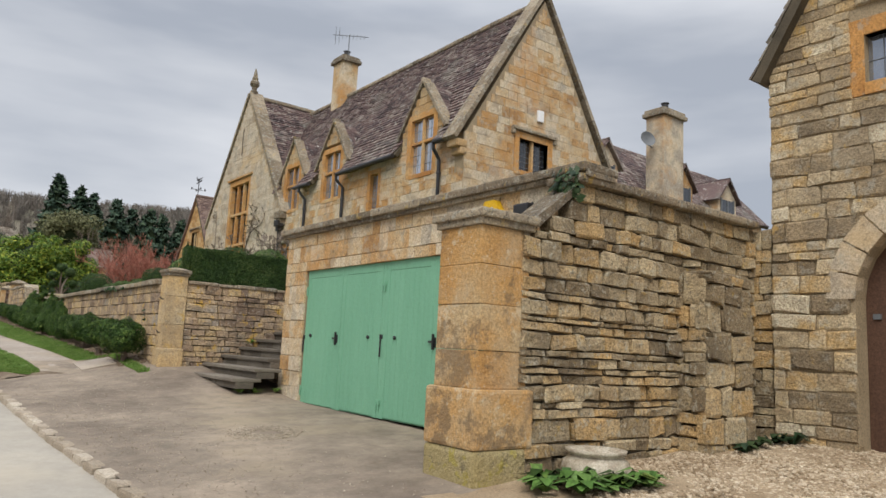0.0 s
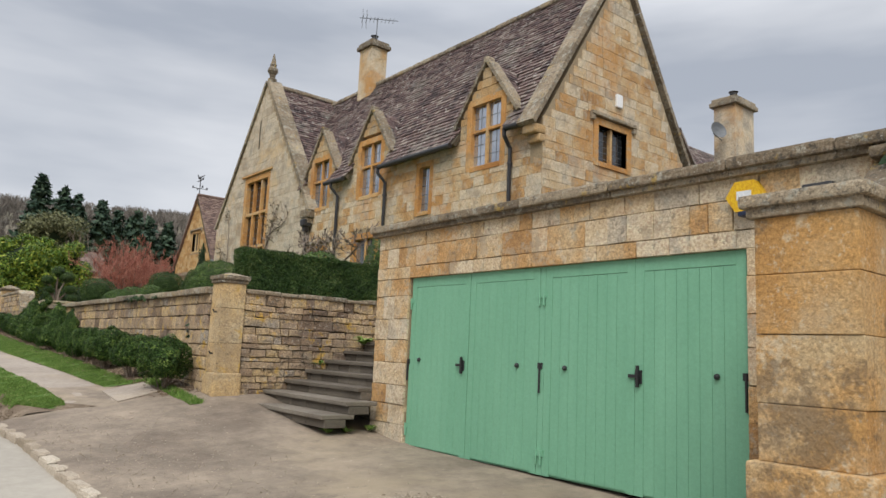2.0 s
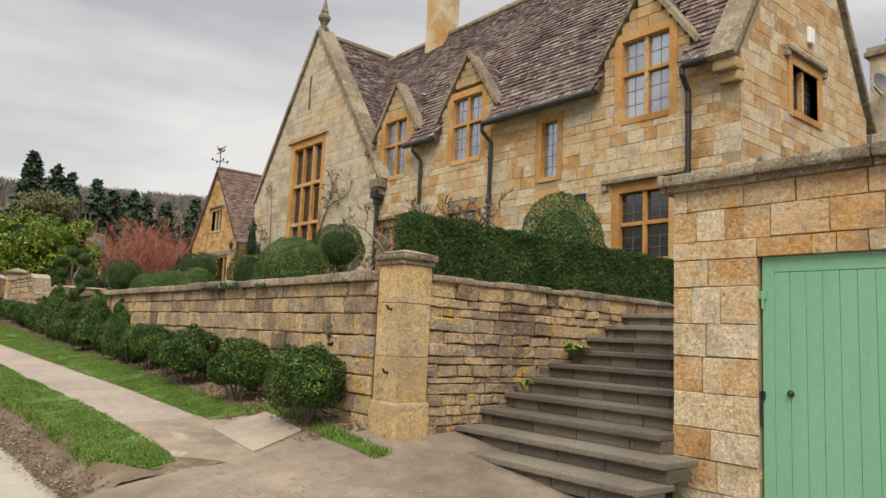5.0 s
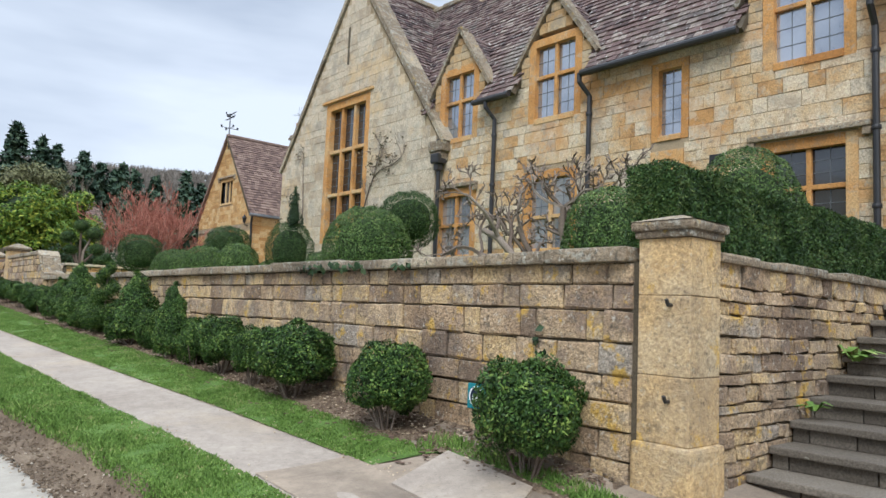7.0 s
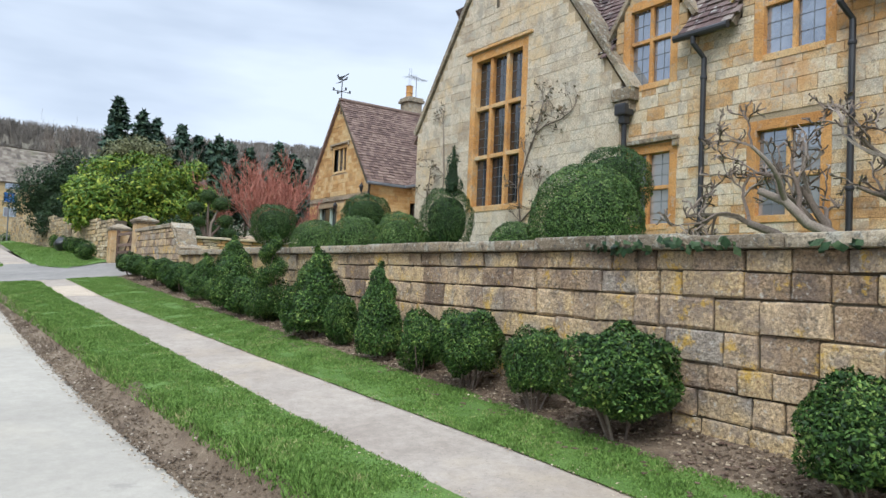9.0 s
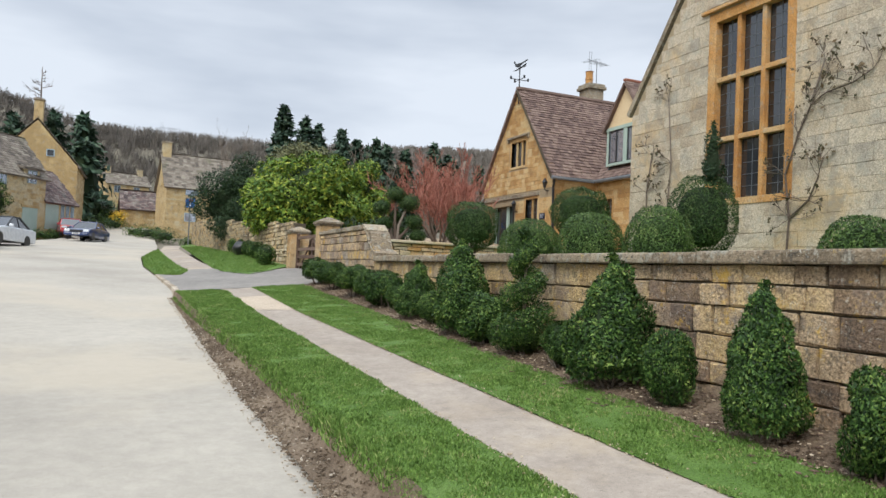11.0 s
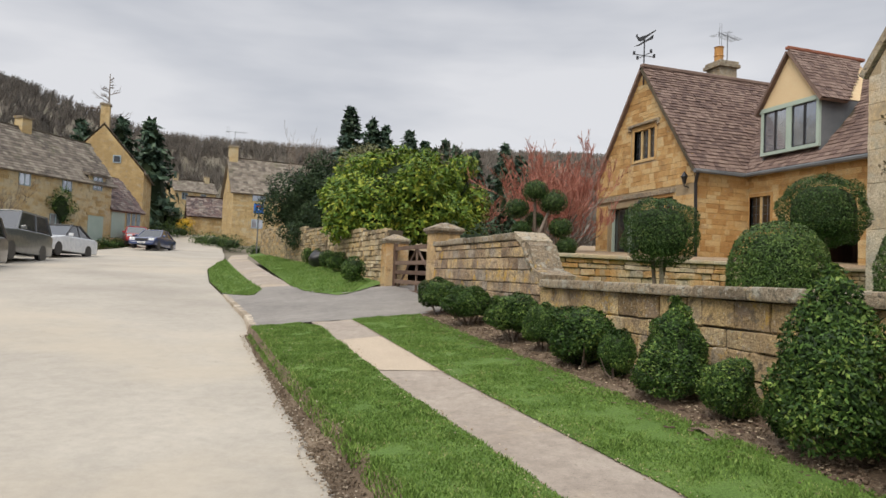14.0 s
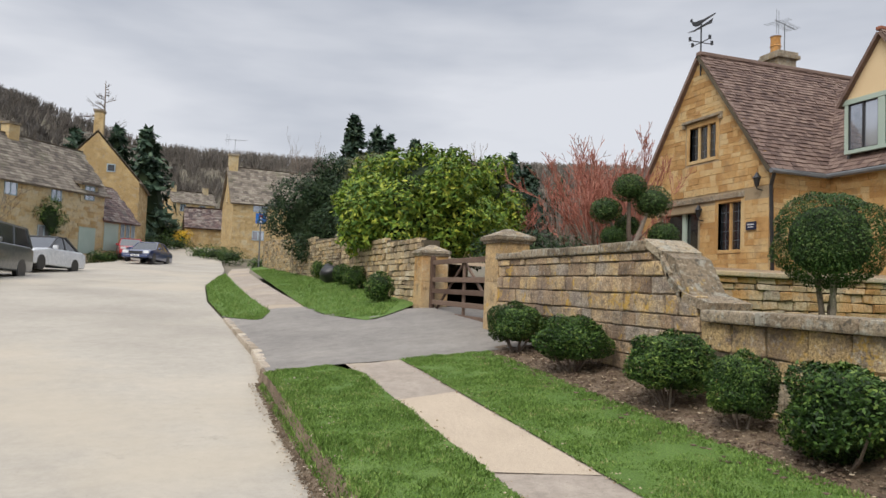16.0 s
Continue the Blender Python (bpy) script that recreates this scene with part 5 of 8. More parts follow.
hst = coursed(HC - HW, HC + HW, 2.4, 11.3, 0.25, 0.5, holes=hh, span=hspan, gap=0.003, even=0.3, seed=63)
lay(hwall, hst, (HX, 0, 0), (0, 1, 0), (-1, 0, 0), hall_stone, 0.016, 0.06, near=(10.5, 27, 5), rough=0.004, seed=19)
window(house, "window_hall", (HX, 0, 0), (0, 1, 0), (-1, 0, 0), *hallw[0], 3, (5.32, 6.57), margin=0.2, deep=0.16, mull=0.10, pane=dark_glass, lattice=(2, 4))
part("drip_mould", boxes((HX - 0.09, HX + 0.02, 26.3, 28.84, 8.02, 8.09), bevel=0.015), surround, house)
part("slot", boxes((HX - 0.022, HX + 0.02, 27.62, 27.72, 9.0, 10.1)), dark_joint, house)
# buttressing return of the wing beside the front
part("hall_return", boxes((HX + 0.01, FX + 0.3, HC - HW - 0.01, HC - HW + 0.3, 2.0, HE)), hall_stone, house)
for sgn in (-1, 1):
    p, q = Vector((HX - 0.06, HC + sgn * (HW + (0.26 if sgn < 0 else 0.08)), HE - (0.24 if sgn < 0 else 0.02))), Vector((HX - 0.06, HC, HA + 0.1))
    v = (q - p).normalized()
    nrm = Vector((0, sgn * v.z, abs(v.y)))
    for i in range(10):
        a, b = p + (q - p) * (i / 10) + v * 0.004, p + (q - p) * ((i + 1) / 10) - v * 0.004
        part("coping", prism(bmesh.new(), [a, b, b + nrm * 0.12, a + nrm * 0.12], (0.55, 0, 0)), coping_stone, hwall)
    if sgn > 0:
        continue
    y = HC + sgn * (HW + 0.08)
    part("kneeler", boxes((HX - 0.12, HX + 0.42, y - 0.25, y + 0.25, HE - 0.42, HE - 0.16), (HX - 0.08, HX + 0.4, y - 0.18, y + 0.16, HE - 0.62, HE - 0.42), bevel=0.03), coping_stone, house, "stepped kneeler stone")
bm = lathe(bmesh.new(), [(0.16, 0), (0.17, 0.12), (0.10, 0.18), (0.12, 0.3), (0.20, 0.42), (0.19, 0.52), (0.11, 0.62), (0.13, 0.68), (0.10, 0.74), (0.06, 0.95), (0.02, 1.12)], 10, (HX + 0.15, HC, HA + 0.12))
part("finial", bm, coping_stone, house, "carved stone finial")
# hall roof
for sgn in (-1, 1):
    o = Vector((HX + 0.42, HC + sgn * (HW + 0.12), HE - 0.1))
    top = Vector((HX + 0.42, HC, HA - 0.02))
    up = (top - o).normalized()
    L = (top - o).length
    rf = part("roof", slab_on(bmesh.new(), o, (1, 0, 0), up, [(0, 0), (9, 0), (9, L), (0, L)], 0.1), dark_joint, house)

    def hk(u, s, sgn=sgn):
        x = HX + 0.42 + u
        z = HE - 0.1 + s * up.z
        return sgn > 0 or z > EZ + (x - EX) * (AP - EZ) / (RX - EX) - 0.15 or x > RX
    tiles(rf, o + Vector((0, 0, 0.01)), (1, 0, 0), up, 9, L, roof_tile, 0.19, 0.135, 0.042, keep=hk, near=(10.8, 25, 9), seed=74 + sgn, loose=150 if sgn < 0 else 0)
bm = boxes((HX + 0.4, 20, HC - 0.12, HC + 0.12, HA - 0.05, HA + 0.09), bevel=0.04)
part("ridge", bm, coping_stone, house)
# hopper and pipe in the angle
bm = tube(bmesh.new(), [(FX - 0.18, 23.52, 5.62), (FX - 0.18, 23.52, 2.4)], 0.05, 10)
box(bm, FX - 0.34, FX - 0.06, 23.38, 23.66, 5.60, 5.84, 0.04)
box(bm, FX - 0.28, FX - 0.1, 23.44, 23.6, 5.44, 5.62, 0.03)
tube(bm, [(FX - 0.18, 23.52, 5.8), (FX - 0.16, 23.6, 6.2)], 0.045, 8)
part("downpipe", bm, black_iron, house, "black iron hopper and downpipe")


def chimney(parent, x0, x1, y0, y1, z0, z1, mat, pots=1):
    c = part("chimney", boxes((x0, x1, y0, y1, z0, z1), bevel=0.02), mat, parent, "square stone chimney stack")
    part("chimney_cap", boxes((x0 - 0.1, x1 + 0.1, y0 - 0.1, y1 + 0.1, z1, z1 + 0.14), (x0 - 0.05, x1 + 0.05, y0 - 0.05, y1 + 0.05, z1 + 0.14, z1 + 0.26), bevel=0.025), coping_stone, c)
    for i in range(pots):
        bm = lathe(bmesh.new(), [(0.13, 0), (0.15, 0.1), (0.11, 0.16), (0.11, 0.3), (0.15, 0.34)], 12, ((x0 + x1) / 2, y0 + (y1 - y0) * (i + 1) / (pots + 1), z1 + 0.24))
        part("pot", bm, black_iron if pots == 1 else surround, c)
    return c


def aerial(parent_label, p, s=1.0, turn=0.0):
    a = thing("aerial", parent_label, "aerial", at=p)
    part("mast", tube(bmesh.new(), [p, (p[0], p[1], p[2] + 1.0 * s)], 0.018, 6), lead, a)
    c, sn = math.cos(turn), math.sin(turn)
    bm = tube(bmesh.new(), [(p[0] - 0.6 * s * c, p[1] - 0.6 * s * sn, p[2] + 0.92 * s), (p[0] + 0.7 * s * c, p[1] + 0.7 * s * sn, p[2] + 1.0 * s)], 0.013, 6)
    for k in range(9):
        t = -0.5 + k * 0.13
        q = (p[0] + t * s * c, p[1] + t * s * sn, p[2] + (0.93 + 0.06 * t) * s)
        l = 0.2 * s if k > 1 else 0.34 * s
        tube(bm, [(q[0] - l * sn, q[1] + l * c, q[2]), (q[0] + l * sn, q[1] - l * c, q[2])], 0.008, 5)
        if k < 2:
            tube(bm, [(q[0], q[1], q[2] - l), (q[0], q[1], q[2] + l)], 0.008, 5)
    part("boom", bm, lead, a)
    return a


chimney(house, 12.98, 13.66, 24.15, 24.95, 10.4, 12.75, ashlar)
aerial("television aerial on the chimney stack", (13.3, 24.4, 12.9), 1.1, -0.45)

# wall lamp and side door on the gable end
lampg = thing("wall_lamp", "black iron lantern on the house wall", "lamp", at=(10.95, 13.25, 4.8))
bm = lathe(bmesh.new(), [(0.05, 0), (0.06, 0.03), (0.10, 0.24), (0.13, 0.25), (0.05, 0.36), (0.015, 0.42)], 6, (10.95, 13.2, 4.7))
part("lantern", bm, black_iron, lampg)
part("bracket", tube(bmesh.new(), [(10.95, 13.38, 4.6), (10.95, 13.2, 4.58), (10.95, 13.2, 4.7)], 0.02, 6), black_iron, lampg)
sd = part("side_door", boxes((11.5, 12.3, 13.33, 13.36, 2.4, 4.25)), brown_wood, house, "dark brown side door")
part("door_frame", boxes((11.36, 11.5, 13.3, 13.38, 2.4, 4.35), (12.3, 12.44, 13.3, 13.38, 2.4, 4.35), (11.36, 12.44, 13.3, 13.38, 4.25, 4.4)), surround, house)

# back wing with small dormers, seen over the garage
back = thing("back_wing", "rear wing of the house with small gabled dormers", "house", kind="structure", at=(22, 16, 3))
part("wall", boxes((16.0, 27.0, 14.6, 18.6, 2.0, 7.1)), ashlar, back)
bs = Vector((0, 2.0, 2.1)).normalized()
br = part("roof", slab_on(bmesh.new(), (16.0, 14.4, 7.0), (1, 0, 0), bs, [(0, 0), (11.2, 0), (11.2, 3.1), (0, 3.1)], 0.1), dark_joint, back)
tiles(br, (16.0, 14.4, 7.01), (1, 0, 0), bs, 11.2, 3.1, roof_tile, 0.2, 0.15, 0.026, seed=77, loose=0)
part("roof", slab_on(bmesh.new(), (16.0, 18.8, 7.0), (1, 0, 0), (0, -bs.y, bs.z), [(0, 0), (11.2, 0), (11.2, 3.1), (0, 3.1)], 0.1), roof_tile, back)
for c in (17.1, 21.2, 24.0):
    d = part("dormer", prism(bmesh.new(), [(c - 0.6, 14.3, 6.6), (c + 0.6, 14.3, 6.6), (c + 0.6, 14.3, 7.7), (c, 14.3, 8.35), (c - 0.6, 14.3, 7.7)], (0, 1.2, 0)), ashlar, back)
    part("pane", boxes((c - 0.38, c + 0.38, 14.27, 14.31, 6.9, 7.55)), dark_glass, d)
    part("frame", boxes((c - 0.03, c + 0.03, 14.25, 14.29, 6.9, 7.55), (c - 0.44, c - 0.38, 14.25, 14.29, 6.86, 7.6), (c + 0.38, c + 0.44, 14.25, 14.29, 6.86, 7.6)), lead, d)
    for sgn in (-1, 1):
        o = Vector((c + sgn * 0.78, 14.15, 7.5))
        up = Vector((-sgn * 0.78, 0, 0.9)).normalized()
        part("slope", slab_on(bmesh.new(), o, (0, 1, 0), up, [(0, 0), (1.5, 0), (1.5, 1.2), (0, 1.2)], 0.07), roof_tile, d)
chimney(back, 19.35, 20.45, 13.75, 14.45, 6.0, 9.62, ashlar)
dish = thing("satellite_dish", "small grey satellite dish beside the chimney", "dish", at=(18.9, 14.2, 8.7))
part("bowl", lathe(bmesh.new(), [(0.02, 0), (0.16, 0.03), (0.27, 0.1), (0.27, 0.11), (0.15, 0.05), (0.02, 0.02)], 14), lead, None)
bowl = bpy.data.objects["bowl"]
bowl.parent = dish
bowl.matrix_basis = pose(0, -0.1, 0, 75, 0, -20)
part("bracket", tube(bmesh.new(), [(18.9, 14.2, 8.66), (19.4, 14.2, 8.55)], 0.02, 6), lead, dish)

# ---- cottage beyond the yard ----
CX, CY, CR, CE, CAP = 13.85, 40.0, 42.8, 6.3, 10.0
cot = thing("cottage", "honey stone cottage with a steep tiled roof", "house", kind="structure", at=(16, 42, 3.6))
gpoly = [(CX, CY, 3.2), (CX, 45.7, 3.2), (CX, 45.7, CE), (CX, CR, CAP), (CX, CY, CE)]
cm = part("wall", wall_sheet((CX, 0, 0), (0, 1, 0), (-1, 0, 0), [(p[1], p[2]) for p in gpoly], [(42.12, 43.3, 6.82, 7.84), (41.04, 41.96, 4.05, 5.4), (42.85, 44.8, 3.3, 5.25)], 0.3), mortar, cot)
cst = coursed(CY, 45.7, 3.3, 9.9, 0.16, 0.36, holes=[(41.95, 43.5, 6.66, 8.0), (40.9, 42.1, 3.9, 5.55), (42.75, 44.9, 3.2, 5.4), (40.0, 45.7, 5.5, 5.66)], gap=0.005, even=0.3, seed=64,
              span=lambda z: (CY, 45.7) if z < CE else (lerp(z, (CE, CY), (CAP, CR)), lerp(z, (CE, 45.7), (CAP, CR))))
lay(cm, cst, (CX, 0, 0), (0, 1, 0), (-1, 0, 0), surface("warm_cottage_stone", [(0.15, (0.38, 0.215, 0.08)), (0.5, (0.50, 0.315, 0.13)), (0.9, (0.54, 0.40, 0.21))], wide=1.5, spots=[(SOOT, 10, 0.59, 0.45), (LICHEN, 6, 0.6, 0.4), ((0.24, 0.165, 0.09), 2.0, 0.56, 0.4)], bump=0.6), 0.014, 0.08, templates=ASHLAR_T, rough=0.006, near=(13.8, 41, 5), loose=200, seed=20)
cotst = MATS["warm_cottage_stone"]
part("string_course", boxes((CX - 0.06, CX + 0.02, 40.9, 45.6, 5.5, 5.66), bevel=0.02), coping_stone, cot)
window(cot, "window_cottage", (CX, 0, 0), (0, 1, 0), (-1, 0, 0), 42.12, 43.3, 6.82, 7.84, 3, margin=0.14, deep=0.1, drip=0.3, pane=dark_glass, mat=cotst)
window(cot, "window_cottage", (CX, 0, 0), (0, 1, 0), (-1, 0, 0), 41.04, 41.96, 4.05, 5.4, 2, margin=0.14, deep=0.1, pane=dark_glass, mat=cotst)
part("opening", boxes((CX + 0.22, CX + 0.25, 42.85, 44.8, 3.3, 5.25)), dark_glass, cot, "dark glazed garden opening")
part("door_frame", boxes((CX + 0.12, CX + 0.2, 43.6, 43.75, 3.3, 5.25), (CX + 0.12, CX + 0.2, 42.86, 42.95, 3.3, 5.25), (CX + 0.12, CX + 0.2, 44.7, 44.79, 3.3, 5.25)), pale_green_paint, cot)
cs = Vector((0, CR - CY, CAP - CE)).normalized()
CL = (CAP - CE) / cs.z
cr = part("roof", slab_on(bmesh.new(), (CX - 0.15, CY - 0.16, CE - 0.2), (1, 0, 0), cs, [(0, 0), (7.5, 0), (7.5, CL + 0.3), (0, CL + 0.3)], 0.1), dark_joint, cot)
cot_tile = surface("brown_clay_tile", [(0.1, (0.105, 0.07, 0.06)), (0.5, (0.17, 0.115, 0.095)), (0.9, (0.23, 0.165, 0.135))], spots=[((0.30, 0.28, 0.25), 6, 0.66, 0.5)], bump=0.4)
tiles(cr, (CX - 0.15, CY - 0.16, CE - 0.19), (1, 0, 0), cs, 7.5, CL + 0.28, cot_tile, 0.2, 0.15, 0.042, near=(14, 40, 7), loose=200, seed=78)
part("roof", slab_on(bmesh.new(), (CX - 0.15, 45.86, CE - 0.2), (1, 0, 0), (0, -cs.y, cs.z), [(0, 0), (7.5, 0), (7.5, CL + 0.3), (0, CL + 0.3)], 0.1), cot_tile, cot)
part("ridge", boxes((CX - 0.15, 21, CR - 0.1, CR + 0.1, CAP + 0.0, CAP + 0.12), bevel=0.03), cot_tile, cot)
part("side_wall", boxes((CX + 0.3, 15.95, CY, CY + 0.3, 3.2, CE - 0.1)), cotst, cot)
chimney(cot, 18.45, 19.25, 44.6, 45.4, 8.0, 11.15, coping_stone, 0)
part("pot", lathe(bmesh.new(), [(0.17, 0), (0.17, 0.3), (0.2, 0.32), (0.17, 0.36), (0.17, 0.65), (0.2, 0.68)], 12, (18.7, 45.0, 11.35)), surround, cot, "tall buff chimney pot")
aerial("television aerial by the cottage chimney", (19.1, 45.0, 11.3), 1.3, 0.4)
# link range with the glazed dormer
LX = 15.9
lk = part("link_wall", wall_sheet((LX, 0, 0), (0, 1, 0), (-1, 0, 0), [(33.6, 3.0), (CY, 3.0), (CY, 6.3), (33.6, 6.3)], [(36.0, 38.0, 0, 5.25), (39.08, 39.95, 4.3, 5.4)], 0.3), cotst, cot)
lay(lk, coursed(33.6, CY, 3.2, 6.3, 0.16, 0.36, holes=[(36.0, 38.0, 0, 5.3), (38.98, 40.0, 4.2, 5.5)], gap=0.006, seed=66), (LX, 0, 0), (0, 1, 0), (-1, 0, 0), cotst, 0.015, 0.07, rough=0.004, loose=60, near=(15.9, 38, 4.5), seed=23)
lay(lk, coursed(CX + 0.02, LX, 3.2, 6.2, 0.16, 0.36, gap=0.006, seed=67), (0, CY, 0), (1, 0, 0), (0, -1, 0), cotst, 0.015, 0.07, rough=0.004, loose=60, near=(14, 40, 4.5), seed=24)
bm = bmesh.new()
for k in range(8):
    a0, a1 = math.pi * k / 8, math.pi * (k + 1) / 8
    prism(bm, [(LX + 0.003, 37 - math.cos(a0), 4.3 + math.sin(a0) * 0.95), (LX + 0.003, 37 - math.cos(a1), 4.3 + math.sin(a1) * 0.95), (LX + 0.003, 37 - math.cos(a1), 5.3), (LX + 0.003, 37 - math.cos(a0), 5.3)], (0.29, 0, 0))
part("arch", bm, cotst, cot)
part("passage", boxes((LX + 2.5, LX + 2.6, 35.5, 38.5, 3.0, 6.0), (LX + 0.3, LX + 2.6, 35.5, 35.6, 3, 6), (LX + 0.3, LX + 2.6, 38.4, 38.5, 3, 6), (LX + 0.3, LX + 2.6, 35.5, 38.5, 5.4, 5.5)), brown_wood, cot, "dark passage behind the arch")
window(cot, "window_link", (LX, 0, 0), (0, 1, 0), (-1, 0, 0), 39.08, 40.0 - 0.05, 4.3, 5.4, 2, margin=0.1, deep=0.08, proud=0.02, pane=dark_glass, mat=cotst)
ls = Vector((2.9, 0, 3.2)).normalized()
lr = part("roof", slab_on(bmesh.new(), (LX - 0.25, 33.5, 6.12), (0, 1, 0), ls, [(0, 0), (CY - 33.5 + 0.1, 0), (CR - 33.5, 4.3), (0, 4.3)], 0.1), dark_joint, cot)
tiles(lr, (LX - 0.25, 33.5, 6.13), (0, 1, 0), ls, CR - 33.5, 4.3, cot_tile, 0.2, 0.15, 0.028, keep=lambda u, s: u < CY - 33.4 + s * 0.68 and not (3.75 < u < 6.1 and s < 2.2 and s > 0.62), near=(15.9, 38, 7), loose=150, seed=79)
part("roof", slab_on(bmesh.new(), (LX + 6.0, 33.5, 6.12), (0, 1, 0), (-ls.x, 0, ls.z), [(0, 0), (9.3, 0), (9.3, 4.3), (0, 4.3)], 0.1), cot_tile, cot)
part("end_wall", boxes((LX + 0.3, 21.6, 33.6, 33.9, 3.0, 6.3)), cotst, cot)
bm = tube(bmesh.new(), [(CX - 0.2, CY - 0.26, CE - 0.25), (LX - 0.36, CY - 0.26, CE - 0.25), (LX - 0.36, 33.5, 6.03)], 0.07, 8)
part("gutter", bm, lead, cot, "grey gutter under the eaves")
part("downpipe", tube(bmesh.new(), [(CX - 0.08, CY - 0.26, CE - 0.28), (CX - 0.02, CY - 0.08, CE - 0.6), (CX + 0.06, CY - 0.08, 3.2)], 0.05, 8), black_iron, cot)
# dormer
dy0, dy1, dz0, dz1, da = 37.32, 39.52, 6.72, 7.95, 9.62
dm = part("dormer", prism(bmesh.new(), [(LX, dy0, dz1 + 0.1), (LX, dy1, dz1 + 0.1), (LX, (dy0 + dy1) / 2, da)], (2.6, 0, 0)), surface("cream_render", [(0.3, (0.66, 0.50, 0.30)), (0.7, (0.70, 0.55, 0.34))], vary=False, bump=0.15), cot, "cream rendered dormer gable")
part("cheek", boxes((LX + 0.05, LX + 2.4, dy0 + 0.02, dy0 + 0.08, dz0 - 0.2, dz1 + 0.1), (LX + 0.05, LX + 2.4, dy1 - 0.08, dy1 - 0.02, dz0 - 0.2, dz1 + 0.1)), lead, dm)
fb = boxes((LX - 0.04, LX + 0.06, dy0, dy1, dz0 - 0.1, dz0), (LX - 0.04, LX + 0.06, dy0 - 0.1, dy1 + 0.1, dz1, dz1 + 0.13), (LX - 0.03, LX + 0.06, dy0, dy0 + 0.1, dz0, dz1), (LX - 0.03, LX + 0.06, dy1 - 0.1, dy1, dz0, dz1), ((LX - 0.03), LX + 0.06, 38.32, 38.52, dz0, dz1), bevel=0.006)
part("frame", fb, pale_green_paint, dm, "pale green painted window frame")
for a, b in ((dy0 + 0.1, 38.32), (38.52, dy1 - 0.1)):
    for c, d in ((a, (a + b) / 2), ((a + b) / 2, b)):
        part("pane", boxes((LX + 0.03, LX + 0.04, c + 0.03, d - 0.03, dz0 + 0.03, dz1 - 0.03)), glass, dm)
        bm = boxes((LX, LX + 0.03, c, c + 0.03, dz0, dz1), (LX, LX + 0.03, d - 0.03, d, dz0, dz1), (LX, LX + 0.03, c, d, dz0, dz0 + 0.03), (LX, LX + 0.03, c, d, dz1 - 0.03, dz1))
        part("casement", bm, black_iron, dm)
for sgn in (-1, 1):
    o = Vector((LX - 0.15, (dy0 + dy1) / 2 + sgn * 1.28, dz1 - 0.02))
    up = (Vector((LX - 0.15, (dy0 + dy1) / 2, da + 0.06)) - o).normalized()
    sl = part("slope", slab_on(bmesh.new(), o, (1, 0, 0), up, [(0, 0), (1.0, 0), (2.8, 2.08), (0, 2.08)], 0.08), cot_tile, dm)
    tiles(sl, o + Vector((0, 0, 0.012)), (1, 0, 0), up, 2.6, 2.06, cot_tile, 0.19, 0.14, 0.026, keep=lambda u, s: u < 1.0 + 0.87 * s, loose=0, seed=80 + sgn) if sgn < 0 else None
part("ridge", boxes((LX - 0.15, LX + 2.8, (dy0 + dy1) / 2 - 0.08, (dy0 + dy1) / 2 + 0.08, da + 0.02, da + 0.12), bevel=0.03), surface("red_ridge_tile", [(0.3, (0.28, 0.11, 0.07)), (0.7, (0.36, 0.16, 0.10))], bump=0.2), dm)

# weathervane on the gable
vane = thing("weathervane", "black iron weathervane with a long-tailed bird", "weathervane", at=(CX, CR, CAP))
part("mast", tube(bmesh.new(), [(CX - 0.05, CR, CAP - 0.6), (CX - 0.05, CR, CAP + 1.0)], 0.024, 6), black_iron, vane)
for dx, dy in ((0, 0.4), (0, -0.4), (-0.4, 0), (0.4, 0)):
    bm = tube(bmesh.new(), [(CX - 0.05, CR, CAP + 0.42), (CX - 0.05 + dx, CR + dy, CAP + 0.42)], 0.014, 6)
    box(bm, CX - 0.05 + dx - 0.03, CX - 0.05 + dx + 0.03, CR + dy - 0.03, CR + dy + 0.03, CAP + 0.40, CAP + 0.52)
    part("cross_arm", bm, black_iron, vane)
bird = [(0.62, 1.78), (0.58, 1.86), (0.52, 1.86), (0.48, 1.74), (0.36, 1.66), (0.1, 1.64), (-0.15, 1.6), (-0.75, 1.62), (-0.75, 1.58), (-0.1, 1.5), (0.1, 1.44), (0.3, 1.46), (0.44, 1.54), (0.54, 1.7)]
part("bird", prism(bmesh.new(), [(CX - 0.06, CR + y * 0.85, CAP + z * 0.8 - 0.18) for y, z in bird], (0.02, 0, 0)), black_iron, vane)
tail = [(0.75, 1.38), (0.4, 1.36), (-0.35, 1.42), (-0.62, 1.46), (-0.55, 1.30), (-0.2, 1.32), (0.4, 1.30)]
part("arrow", prism(bmesh.new(), [(CX - 0.06, CR + y * 0.85, CAP + z * 0.8 - 0.18) for y, z in tail], (0.02, 0, 0)), black_iron, vane)

# low wall of the yard
lw = wall_core("wall_yard", "low pale dry stone wall with flat coping", boxes((4.9, 13.8, 32.5, 32.85, 2.2, 2.98)), dark_joint)
lay(lw, coursed(4.9, 13.8, 2.35, 2.98, 0.1, 0.26, gap=0.014, even=0.35, seed=65), (0, 32.5, 0), (1, 0, 0), (0, -1, 0), ashlar, 0.03, 0.12, templates=RUBBLE_T, rough=0.015, near=(7, 32, 2.6), seed=22)
bm = bmesh.new()
x = 4.85
while x < 13.8:
    box(bm, x, x + 0.89, 32.42, 32.9, 2.985, 3.05, 0.015)
    x += 0.9
part("coping", bm, hall_stone, lw)

